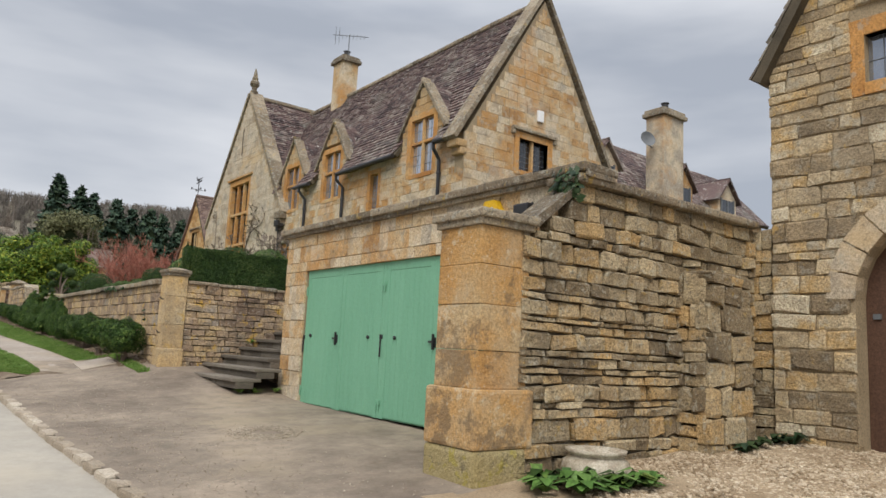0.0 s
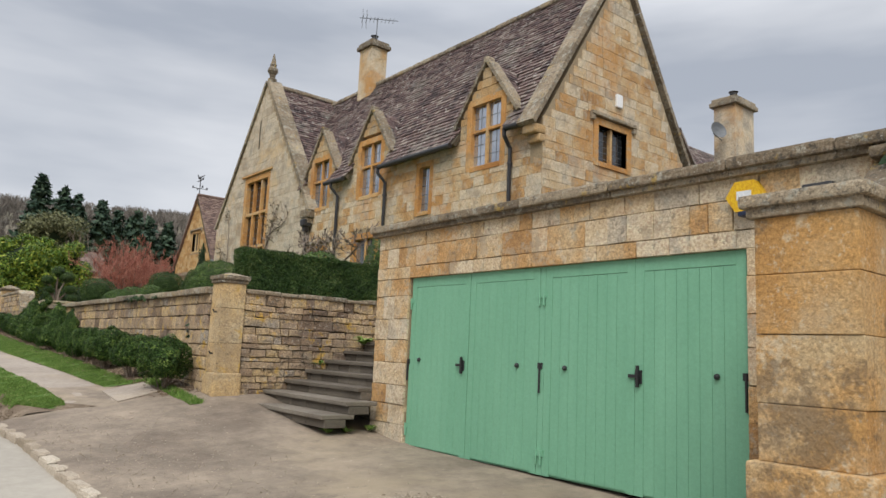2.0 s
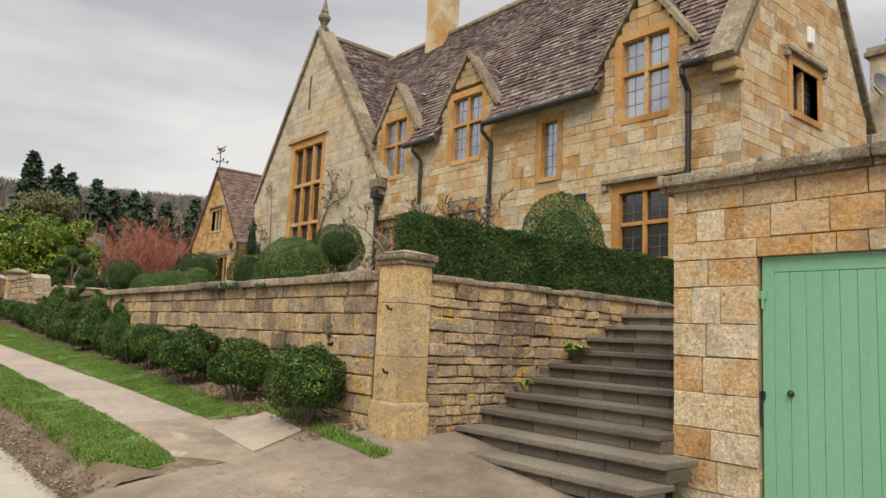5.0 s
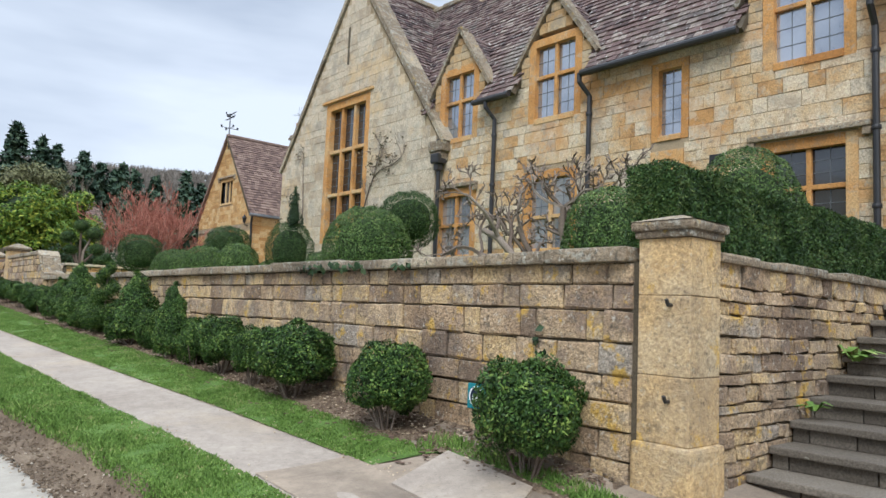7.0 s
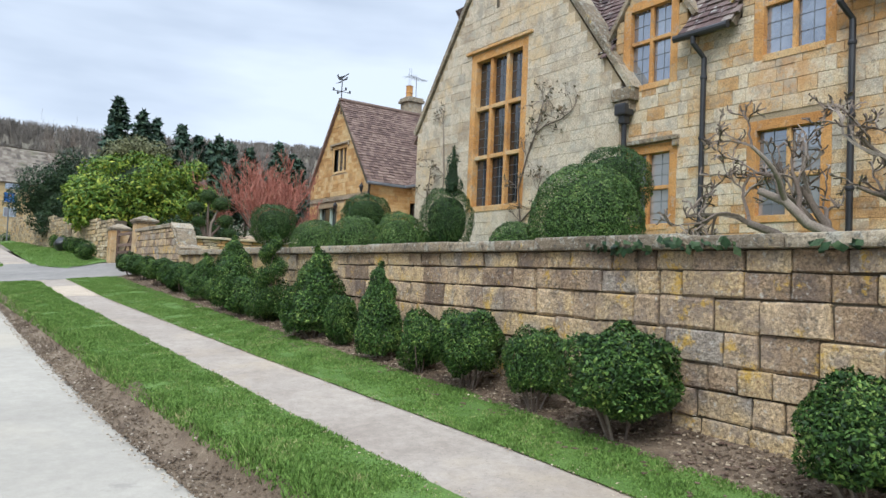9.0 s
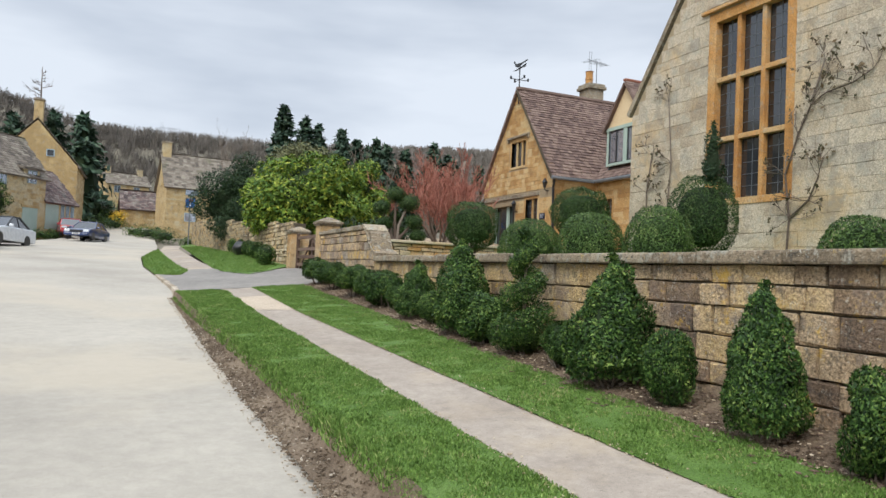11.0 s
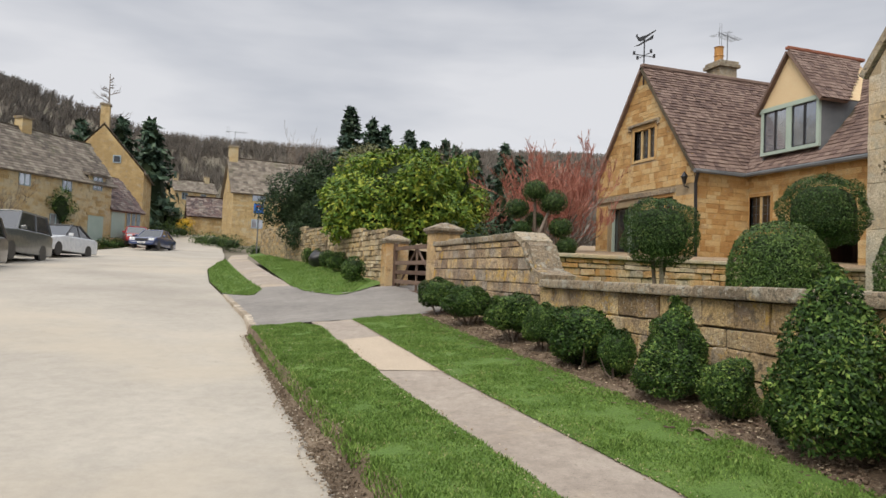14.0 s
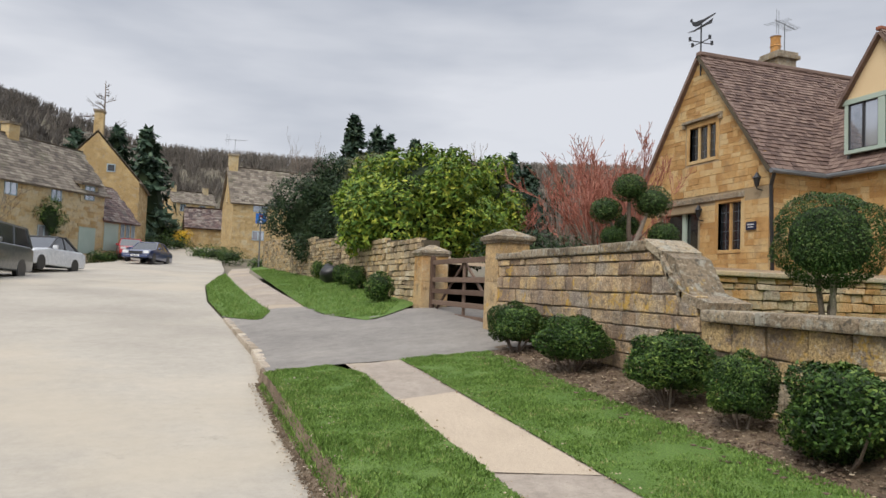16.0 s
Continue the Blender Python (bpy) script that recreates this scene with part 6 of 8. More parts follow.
# ---- plants ----
def leaf_quads(P, N, size, aspect=0.55, spread=0.8, seed=1):
    """Four-cornered leaves at points P, facing roughly along N."""
    r = np.random.default_rng(seed)
    n = len(P)
    N = N + (r.random((n, 3)) - 0.5) * spread * 2
    N /= np.linalg.norm(N, axis=1)[:, None] + 1e-9
    T = np.cross(N, r.random((n, 3)) - 0.5)
    T /= np.linalg.norm(T, axis=1)[:, None] + 1e-9
    B = np.cross(N, T)
    s = (size * (0.6 + 0.8 * r.random(n)))[:, None]
    tip = T * s + N * s * 0.25
    side = B * s * aspect * 0.5
    return np.stack([P - T * s * 0.3, P + tip * 0.35 + side, P + tip, P + tip * 0.35 - side], axis=1)


def on_profile(prof, n, seed, lump=0.06, lump_scale=2.2, depth=0.08):
    """Points and outward directions over a turned outline of (radius, height)."""
    r = np.random.default_rng(seed)
    prof = np.array(prof, dtype=float)
    seg = np.diff(prof, axis=0)
    area = np.linalg.norm(seg, axis=1) * (prof[:-1, 0] + prof[1:, 0] + 0.02)
    k = r.choice(len(seg), n, p=area / area.sum())
    t = r.random(n)
    rad, z = prof[k, 0] + seg[k, 0] * t, prof[k, 1] + seg[k, 1] * t
    a = r.random(n) * math.tau
    nr, nz = seg[k, 1], -seg[k, 0]
    ln = np.hypot(nr, nz) + 1e-9
    N = np.stack([np.cos(a) * nr / ln, np.sin(a) * nr / ln, nz / ln], axis=1)
    P = np.stack([np.cos(a) * rad, np.sin(a) * rad, z], axis=1)
    d = np.array([noise.noise((p[0] * lump_scale * 2 + seed, p[1] * lump_scale * 2, p[2] * lump_scale * 2)) for p in P])
    P = P + N * (d * lump - r.random(n) ** 2 * depth)[:, None]
    return P, N


def core_of(prof, shrink=0.72, n=14):
    z0 = (prof[0][1] + prof[-1][1]) / 2
    return lathe(bmesh.new(), [(max(0.004, r * shrink), z0 + (z - z0) * shrink) for r, z in prof], n)


def put_local(ob, parent):
    ob.parent = parent
    return ob


def bush(name, label, category, prof, mat, n, leaf, stems=0, stem_h=0.2, group="", seed=1, lump=0.06, trunk=0.0, depth=0.07, spread=0.8):
    """A clipped shrub: twiggy stems, a core coloured dark to imitate inner shade, and a skin of small leaves."""
    t = thing(name, label, category, group)
    P, N = on_profile(prof, n, seed, lump, depth=depth)
    put_local(part("foliage", quads_mesh("foliage", leaf_quads(P, N, leaf, seed=seed, spread=spread), mat), mat), t)
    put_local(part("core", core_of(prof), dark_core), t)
    r = random.Random(seed)
    if trunk:
        bm = bmesh.new()
        for k in range(3):
            a = k * 2.1
            tube(bm, [(0.05 * math.cos(a), 0.05 * math.sin(a), -0.15), (0.07 * math.cos(a + 0.5), 0.07 * math.sin(a + 0.5), trunk * 0.5), (0.12 * math.cos(a), 0.12 * math.sin(a), trunk + 0.15)], [0.04, 0.032, 0.03], 7)
        put_local(part("trunk", bm, grey_twig), t)
    elif stems:
        for k in range(stems):
            a = r.random() * math.tau
            q = r.uniform(0.08, 0.2)
            bm = tube(bmesh.new(), [(0.05 * math.cos(a), 0.05 * math.sin(a), -0.06), (q * math.cos(a), q * math.sin(a), stem_h), (q * 1.6 * math.cos(a), q * 1.6 * math.sin(a), stem_h + 0.2)], [0.012, 0.009, 0.006], 5)
            put_local(part("stem", bm, grey_twig), t)
    return t


def ball_prof(r, z0, z1, square=1.0, k=10):
    out = []
    for i in range(k + 1):
        a = -math.pi / 2 + math.pi * i / k
        c, s = math.cos(a), math.sin(a)
        out.append((max(0.01, r * abs(c) ** square), (z0 + z1) / 2 + (z1 - z0) / 2 * math.copysign(abs(s) ** square, s)))
    return out


def dome_prof(r, h):
    return [(r * 0.93, 0.0), (r, h * 0.22), (r, h * 0.42), (r * 0.95, h * 0.6), (r * 0.84, h * 0.76), (r * 0.66, h * 0.88), (r * 0.4, h * 0.965), (0.01, h)]


def cone_prof(r, h):
    return [(r * 0.75, 0.05), (r, h * 0.17), (r * 0.93, h * 0.34), (r * 0.72, h * 0.56), (r * 0.46, h * 0.76), (r * 0.22, h * 0.92), (0.01, h)]


G1 = "box bushes along the garden wall"
BUSH = [bush("box_bush", "rounded dark green box bush with bare stems, in the soil bed", "bush", ball_prof(0.36, 0.14, 0.76, 0.8), box_leaf, 15000, 0.026, 9, 0.18, G1, 100 + k, 0.13) for k in range(3)]
CONE = [bush("box_cone", "tall pointed box cone in the soil bed", "bush", cone_prof(0.33, 1.08), box_leaf, 16000, 0.026, 6, 0.06, G1, 120 + k, 0.10) for k in range(2)]
PUFF = [bush("box_ball", "small clipped box ball in the soil bed", "bush", ball_prof(0.29, 0.04, 0.58, 0.85), box_leaf, 11000, 0.026, 5, 0.06, G1, 140 + k, 0.13) for k in range(2)]
row = [(0, 14.13, 0.68, 0.76), (0, 15.67, 0.66, 0.68), (0, 17.26, 0.76, 0.70), (0, 18.1, 0.46, 0.60), (0, 18.95, 0.60, 0.65), (2, 19.70, 0.42, 0.56), (1, 20.52, 0.52, 1.02), (2, 21.4, 0.38, 0.54),
       (1, 22.14, 0.74, 1.13), (2, 22.9, 0.34, 0.42), (2, 23.66, 0.38, 0.26), (2, 24.42, 0.66, 0.55), (1, 25.2, 0.76, 1.18), (2, 26.08, 0.40, 0.42), (1, 26.74, 0.62, 0.84), (2, 27.58, 0.33, 0.42),
       (2, 28.24, 0.64, 0.55), (0, 29.08, 0.47, 0.50), (0, 29.9, 0.66, 0.56), (0, 31.52, 0.74, 0.54), (0, 32.93, 0.68, 0.54)]
SETS = [(BUSH, 0.72, 0.76), (CONE, 0.66, 1.08), (PUFF, 0.58, 0.58)]
for i, (kind, y, w, h) in enumerate(row):
    x = 3.45
    S, w0, h0 = SETS[kind]
    src = S[i % len(S)]
    m = pose(x, y, land(x, y) + 0.02, 0, 0, i * 67)
    b = copy_thing(src, m)
    b.scale = (w / w0, w / w0, h / h0)
for S, _, _ in SETS:
    for src in S:
        for c in list(src.children):
            bpy.data.objects.remove(c)
        bpy.data.objects.remove(src)

# the spiral
sp = thing("box_spiral", "spiral-cut box topiary in the soil bed", "topiary", G1)
P, N = [], []
r2 = np.random.default_rng(5)
for k in range(22000):
    t = r2.random() ** 1.3
    a = t * math.tau * 3.3
    rad = 0.27 * (1 - t) + 0.05
    tubr = 0.135 * (1 - t) + 0.06
    d = r2.normal(size=3)
    d /= np.linalg.norm(d)
    c = np.array((math.cos(a) * rad * 0.68, math.sin(a) * rad * 0.68, 0.12 + 1.18 * t))
    P.append(c + d * tubr * (1 - 0.3 * r2.random() ** 2))
    N.append(d)
put_local(part("foliage", quads_mesh("foliage", leaf_quads(np.array(P), np.array(N), 0.02, seed=6), box_leaf), box_leaf), sp)
put_local(part("stem", tube(bmesh.new(), [(0, 0, -0.1), (0.01, 0, 1.2)], [0.03, 0.012], 6), grey_twig), sp)
sp.matrix_basis = pose(3.45, 23.62, land(3.45, 23.62), 0, 0, 40)

# clipped shapes on the terrace
TZ = 2.40


def terrace_dome(x, y, w, h, seed, label="broad clipped box dome on the terrace", leaf=dome_leaf):
    b = bush("box_dome", label, "topiary", dome_prof(w / 2, h), leaf, int(24000 * max(0.5, w * w * 0.62)), 0.026, 0, 0, "clipped domes", seed, 0.03, depth=0.05, spread=0.55)
    b.location = (x, y, TZ)
    return b


def lollipop(x, y, w, z0, z1, seed, label="clipped ball on a short trunk", leaf=yew_leaf, base=TZ):
    b = bush("topiary_ball", label, "topiary", ball_prof(w / 2, z0 - base, z1 - base, 0.85), leaf, int(22000 * max(0.5, w * w * 0.62)), 0.024, 0, 0, "clipped balls", seed, 0.08, trunk=z0 - base)
    b.location = (x, y, base)
    return b


terrace_dome(6.75, 20.8, 1.55, 1.46, 201)
lollipop(8.4, 21.8, 1.16, 3.35, 4.45, 202)
terrace_dome(7.0, 16.06, 1.2, 1.34, 203)
terrace_dome(8.1, 14.9, 1.35, 1.86, 204)
lollipop(8.3, 26.3, 1.14, 2.75, 4.15, 205, "dark clipped ball with a bushy spike")
lollipop(6.38, 31.1, 1.16, 2.86, 3.91, 206, "clipped holly ball on twisted stems")
terrace_dome(6.55, 28.9, 1.2, 1.03, 207)
lollipop(8.4, 30.0, 1.24, 3.22, 4.28, 208)
terrace_dome(6.38, 26.7, 1.08, 1.02, 209)
terrace_dome(6.48, 25.2, 0.98, 1.02, 210)
terrace_dome(6.9, 22.4, 0.9, 0.75, 211)
terrace_dome(8.6, 27.6, 1.0, 0.9, 212)
sk = bush("topiary_spike", "ivy-clad spike above the clipped ball", "topiary", cone_prof(0.16, 1.1), holly_leaf, 1500, 0.04, 0, 0, "", 213, 0.12)
sk.location = (8.2, 26.0, 3.9)

# cloud-pruned tree
ct = thing("cloud_tree", "cloud-pruned yew with separate round tufts", "topiary", at=(5.5, 33.7, 2.6))
bm = bmesh.new()
tufts = [(0, 0, 1.62, 0.26), (-0.32, 0.1, 1.28, 0.24), (0.3, -0.12, 1.42, 0.3), (0.1, 0.2, 1.1, 0.2), (0.42, -0.2, 0.95, 0.24), (-0.25, 0, 0.9, 0.2), (0.15, 0.1, 0.72, 0.18), (0.5, -0.3, 0.6, 0.22)]
for k, (x, y, z, r) in enumerate(tufts):
    P, N = on_profile(ball_prof(r * 0.92, z - r * 0.75, z + r * 0.75), 2400, 220 + k, 0.03, depth=0.05)
    q = part("tuft", quads_mesh("tuft", leaf_quads(P + np.array((x, y, 0)), N, 0.024, seed=k), yew_leaf), yew_leaf)
    put_local(q, ct)
    # filling of the tuft, its inner shade painted near-black
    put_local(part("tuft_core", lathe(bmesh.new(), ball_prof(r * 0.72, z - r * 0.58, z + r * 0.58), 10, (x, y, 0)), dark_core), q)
    tube(bm, [(0.05, 0, 0), (x * 0.3, y * 0.3, z * 0.6), (x, y, z)], [0.05, 0.035, 0.02], 6)
put_local(part("trunk", bm, grey_twig), ct)

# yew hedge over the steps
hx0, hx1, hy0, hy1, hz0, hz1 = 4.34, 11.6, 13.62, 14.0, 2.5, 3.26
hd = thing("yew_hedge", "long clipped dark yew hedge above the steps", "hedge", at=(6.7, 14, 2.5))
rr = np.random.default_rng(30)
faces = [((hx0, hy0, hz0), (hx1 - hx0, 0, 0), (0, 0, hz1 - hz0), (0, -1, 0), 70000), ((hx0, hy0, hz1), (hx1 - hx0, 0, 0), (0, hy1 - hy0, 0), (0, 0, 1), 30000), ((hx0, hy0, hz0), (0, hy1 - hy0, 0), (0, 0, hz1 - hz0), (-1, 0, 0), 9000)]
Ps, Ns = [], []
for o, a, b, nn, n in faces:
    P = np.array(o) + rr.random((n, 1)) * np.array(a) + rr.random((n, 1)) * np.array(b)
    d = np.array([noise.noise((p[0] * 2.2, p[1] * 2.2, p[2] * 2.2)) * 0.05 + noise.noise((p[0] * 7, p[1] * 7, p[2] * 7)) * 0.025 for p in P])
    Ps.append(P + np.array(nn) * (d - rr.random(n) ** 2 * 0.05)[:, None])
    Ns.append(np.tile(np.array(nn, dtype=float), (n, 1)))
hang(part("foliage", quads_mesh("foliage", leaf_quads(np.concatenate(Ps), np.concatenate(Ns), 0.024, aspect=0.45, seed=31), yew_leaf), yew_leaf), hd)
# hedge filling; its dark colour stands in for shade behind the leaves
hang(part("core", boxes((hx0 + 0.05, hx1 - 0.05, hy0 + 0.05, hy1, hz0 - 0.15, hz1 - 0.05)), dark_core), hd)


# ---- bare trees ----
THIN = 0.006


def branches(base, heading, length, radius, levels, r, crook=0.25, split=(2, 3), spread=0.55, lift=0.15, shrink=0.72, segs=4, out=None):
    """Grows a limb and its twigs: list of (points, radii)."""
    out = [] if out is None else out
    p, d = Vector(base), Vector(heading).normalized()
    pts, rad = [p.copy()], [radius]
    for i in range(segs):
        d = (d + Vector((r.uniform(-1, 1), r.uniform(-1, 1), r.uniform(-1, 1))) * crook + Vector((0, 0, lift * 0.3))).normalized()
        p = p + d * (length / segs)
        pts.append(p.copy())
        rad.append(max(THIN, radius * (1 - 0.45 * (i + 1) / segs)))
    out.append((pts, rad))
    if levels > 0:
        for k in range(r.randint(*split)):
            j = r.randint(max(1, segs - 2), segs)
            nd = (d + Vector((r.uniform(-1, 1), r.uniform(-1, 1), r.uniform(-0.6, 1))) * spread * 1.3 + Vector((0, 0, lift))).normalized()
            branches(pts[j], nd, length * shrink * r.uniform(0.8, 1.2), rad[j] * 0.72, levels - 1, r, crook, split, spread, lift, shrink, segs, out)
    return out


def limbs_mesh(name, limbs, mat, sides=5):
    V, F = [], []
    for pts, rad in limbs:
        n = sides if rad[0] > 0.012 else 3
        first = len(V)
        a = None
        for i, p in enumerate(pts):
            d = (pts[min(i + 1, len(pts) - 1)] - pts[max(i - 1, 0)]).normalized()
            a = d.orthogonal().normalized() if a is None else (a - d * a.dot(d)).normalized()
            c = d.cross(a)
            for k in range(n):
                V.append(p + (a * math.cos(k * math.tau / n) + c * math.sin(k * math.tau / n)) * rad[i])
        for i in range(len(pts) - 1):
            for k in range(n):
                q = first + i * n
                F.append((q + k, q + (k + 1) % n, q + n + (k + 1) % n, q + n + k))
    return mesh_of(name, V, F, mat)


def bare_tree(name, label, at, limbs0, levels, mat, seed, trunk_mat=None, tag="tree", **kw):
    t = thing(name, label, tag, at=at)
    r = random.Random(seed)
    out = []
    for head, ln, rad in limbs0:
        branches((r.uniform(-0.05, 0.05), r.uniform(-0.05, 0.05), -0.1), head, ln, rad, levels, r, out=out, **kw)
    thick = [q for q in out if q[1][0] > limbs0[0][2] * 0.4]
    thin = [q for q in out if q[1][0] <= limbs0[0][2] * 0.4]
    put_local(part("trunk", limbs_mesh("trunk", thick, trunk_mat or mat, 7), mat, smooth=True), t)
    if thin:
        put_local(part("crown", limbs_mesh("crown", thin, mat, 4), mat), t)
    return t


THIN = 0.010
bare_tree("fruit_tree", "gnarled leafless pollarded tree before the house", (8.0, 17.7, TZ), [((-0.2, 1.0, 0.75), 1.6, 0.085), ((0.0, 0.55, 1), 1.7, 0.08), ((-0.1, -0.9, 0.85), 1.6, 0.08), ((-0.3, -0.3, 1.0), 1.5, 0.075), ((0.3, -0.6, 1.0), 1.5, 0.07), ((0.2, 0.9, 0.9), 1.5, 0.07)], 4, grey_twig, 44,
          crook=0.5, split=(3, 4), spread=0.7, lift=0.1, shrink=0.5, segs=5)
THIN = 0.007
for k, (x, y, z, h, lean, limbs) in enumerate([(10.4, 42.4, 3.5, 4.2, 0.7, 13), (11.9, 44.4, 3.6, 3.8, 0.5, 8), (9.0, 45.8, 3.6, 2.8, 0.4, 5), (13.0, 49.5, 4.2, 3.6, 0.4, 5), (12.2, 54.0, 4.4, 3.4, 0.4, 5)]):
    bare_tree("red_twig_tree", "spreading leafless tree with dense reddish twigs", (x, y, z - 0.3), [((lean * math.cos(j * 2.4 + k), lean * math.sin(j * 2.4 + k), 1), h * 0.42, 0.04) for j in range(limbs)], 5, red_twig, 60 + k, trunk_mat=grey_twig,
              crook=0.18, split=(3, 3) if k < 2 else (2, 3), spread=0.5, lift=0.14, shrink=0.62, segs=3)
for k, (x, y, z, h) in enumerate([(9.6, 50.5, 4.2, 3.8), (7.9, 84.0, 7.0, 7.0), (13.2, 60, 5, 4.6), (4.2, 96, 6, 5.0), (25, 62, 5.5, 5.0), (-18.5, 96, 9, 6)]):
    bare_tree("bare_tree", "tall leafless grey-brown tree", (x, y, z - 0.4), [((0.2 * math.cos(j * 2.1), 0.2 * math.sin(j * 2.1), 1), h * 0.42, 0.012 * h) for j in range(3)], 5, grey_twig, 80 + k,
              crook=0.15, split=(2, 3), spread=0.42, lift=0.28, shrink=0.68, segs=3)


def leafy(name, label, at, lumps, mat, leaf, n, seed, tag="tree", trunk=1.0):
    """A tree or shrub with an uneven crown: lumps of (x, y, z, radius)."""
    t = thing(name, label, tag, at=at)
    r = np.random.default_rng(seed)
    Ps, Ns = [], []
    tot = sum(q[3] ** 2 for q in lumps)
    bm = bmesh.new()
    for k, (x, y, z, rad) in enumerate(lumps):
        m = int(n * rad * rad / tot)
        d = r.normal(size=(m, 3))
        d /= np.linalg.norm(d, axis=1)[:, None]
        f = np.array([1 + 0.35 * noise.noise((q[0] * 2.5 + seed + k, q[1] * 2.5, q[2] * 2.5)) for q in d])
        P = d * (rad * f * (1 - 0.35 * r.random(m) ** 2))[:, None] * np.array((1, 1, 0.85)) + np.array((x, y, z))
        Ps.append(P)
        Ns.append(d)
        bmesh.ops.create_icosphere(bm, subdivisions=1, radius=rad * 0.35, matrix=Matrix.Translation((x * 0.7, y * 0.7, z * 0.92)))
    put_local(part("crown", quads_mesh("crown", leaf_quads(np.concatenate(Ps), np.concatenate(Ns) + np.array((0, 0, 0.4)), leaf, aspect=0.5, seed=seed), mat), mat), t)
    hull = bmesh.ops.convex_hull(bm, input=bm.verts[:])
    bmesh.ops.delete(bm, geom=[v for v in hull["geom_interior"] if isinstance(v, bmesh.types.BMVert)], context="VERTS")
    # added hull in the crown, coloured near-black as shade between the leaves
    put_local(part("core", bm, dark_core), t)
    if trunk:
        put_local(part("trunk", tube(bmesh.new(), [(0, 0, -0.5), (0.05, 0, trunk)], [0.12, 0.08], 8), grey_twig), t)
    return t


r5 = random.Random(9)
lum = [(r5.uniform(-2.0, 2.1), r5.uniform(-1.2, 1.2), r5.uniform(0.7, 3.2), r5.uniform(0.5, 0.8)) for _ in range(34)]
lum = [(x, y, 0.5 + (z - 0.5) * math.sqrt(max(0.05, 1 - (x / 2.5) ** 2)), q) for x, y, z, q in lum] + [(0.9, 0, 3.25, 0.5), (0.1, 0.3, 3.3, 0.55), (-0.8, 0, 3.0, 0.5), (1.6, 0, 2.9, 0.45)]
leafy("laurel", "big glossy bright green laurel over the garden wall", (5.85, 45.0, 3.2), lum, laurel_leaf, 0.13, 34000, 301)
leafy("laurel", "bright green laurel behind the gate pier", (8.2, 45.5, 3.3), [(0, 0, 1.2, 1.0), (-0.6, 0, 2.4, 0.8), (0.5, 0.2, 2.0, 0.7), (0.1, 0, 3.1, 0.55)], laurel_leaf, 0.13, 6000, 302)
leafy("holly", "dark evergreen holly clothed in ivy", (3.9, 53.5, 2.8), [(0.3, 0, 3.6, 1.0), (0.6, 0, 4.5, 0.7), (-0.6, 0.3, 3.2, 1.1), (-1.2, 0.5, 2.4, 0.9), (0.5, -0.8, 2.2, 0.95), (0.6, -0.9, 1.2, 0.8), (-0.2, -0.4, 1.4, 0.9), (0.8, -0.6, 3.2, 0.8)], holly_leaf, 0.10, 16000, 303)
leafy("shrub", "dark shrub behind the drive wall", (7.6, 41.0, 3.0), [(0, 0, 0.6, 0.7), (1.1, 0.4, 0.6, 0.6), (-1.0, 0.5, 0.7, 0.5)], holly_leaf, 0.09, 2500, 304, "shrub", 0)
leafy("magnolia", "pink flowering magnolia in the yard", (8.2, 48.2, 3.5), [(0, 0, 1.6, 0.7), (0.9, 0, 1.4, 0.6), (-0.8, 0.2, 1.3, 0.6), (0.3, 0.2, 2.0, 0.45)], pink_bloom, 0.1, 4000, 305)
for k, (x, y) in enumerate([(4.0, 50.5), (4.15, 49.0), (4.1, 46.5), (4.05, 44.4), (3.75, 40.3)]):
    b = bush("box_ball", "small clipped box ball beneath the dry stone wall", "bush", ball_prof(0.32, 0.0, 0.6, 0.85), box_leaf, 2500, 0.04, 0, 0, "box balls by the drive", 320 + k, 0.06)
    b.location = (x - 0.25, y, land(x - 0.25, y) + 0.05)


def conifer(x, y, z, h, w, seed, label="tall dark conifer on the hillside"):
    """A fir: whorls of drooping boughs, each a spray of needle tufts, longer towards the foot."""
    t = thing("conifer", label, "tree", "conifers on the slope", at=(x, y, z))
    r = np.random.default_rng(seed)
    Ps, Ns = [], []
    tiers = 22
    for k in range(tiers):
        f = k / tiers
        for b in range(9):
            reach = w * 1.5 * (1 - f) ** 0.8 * r.uniform(0.75, 1.12) + 0.12
            a = r.random() * math.tau
            m = max(8, int(34 * (1 - f)))
            s = r.random(m) ** 0.7
            side = (r.random(m) - 0.5) * reach * 0.34 * (1.1 - s)
            d, q = np.array((math.cos(a), math.sin(a))), np.array((-math.sin(a), math.cos(a)))
            xy = d[None] * (s * reach)[:, None] + q[None] * side[:, None]
            zz = h * (0.06 + 0.94 * (f + r.uniform(-0.02, 0.02))) - 0.22 * reach * s ** 1.3 + (r.random(m) - 0.5) * 0.02 * h
            Ps.append(np.column_stack([xy, zz]))
            Ns.append(np.column_stack([np.tile(d * 0.6, (m, 1)), np.full(m, 0.8)]))
    P = np.concatenate(Ps)
    put_local(part("crown", quads_mesh("crown", leaf_quads(P, np.concatenate(Ns), h * 0.05, aspect=0.6, seed=seed), conifer_leaf), conifer_leaf), t)
    # added inner cone; its near-black colour imitates the shade between boughs
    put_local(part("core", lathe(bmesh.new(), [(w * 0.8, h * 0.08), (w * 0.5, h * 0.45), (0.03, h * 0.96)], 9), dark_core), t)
    put_local(part("trunk", tube(bmesh.new(), [(0, 0, -2), (0, 0, h * 0.98)], [0.018 * h, 0.02], 6), grey_twig), t)
    return t


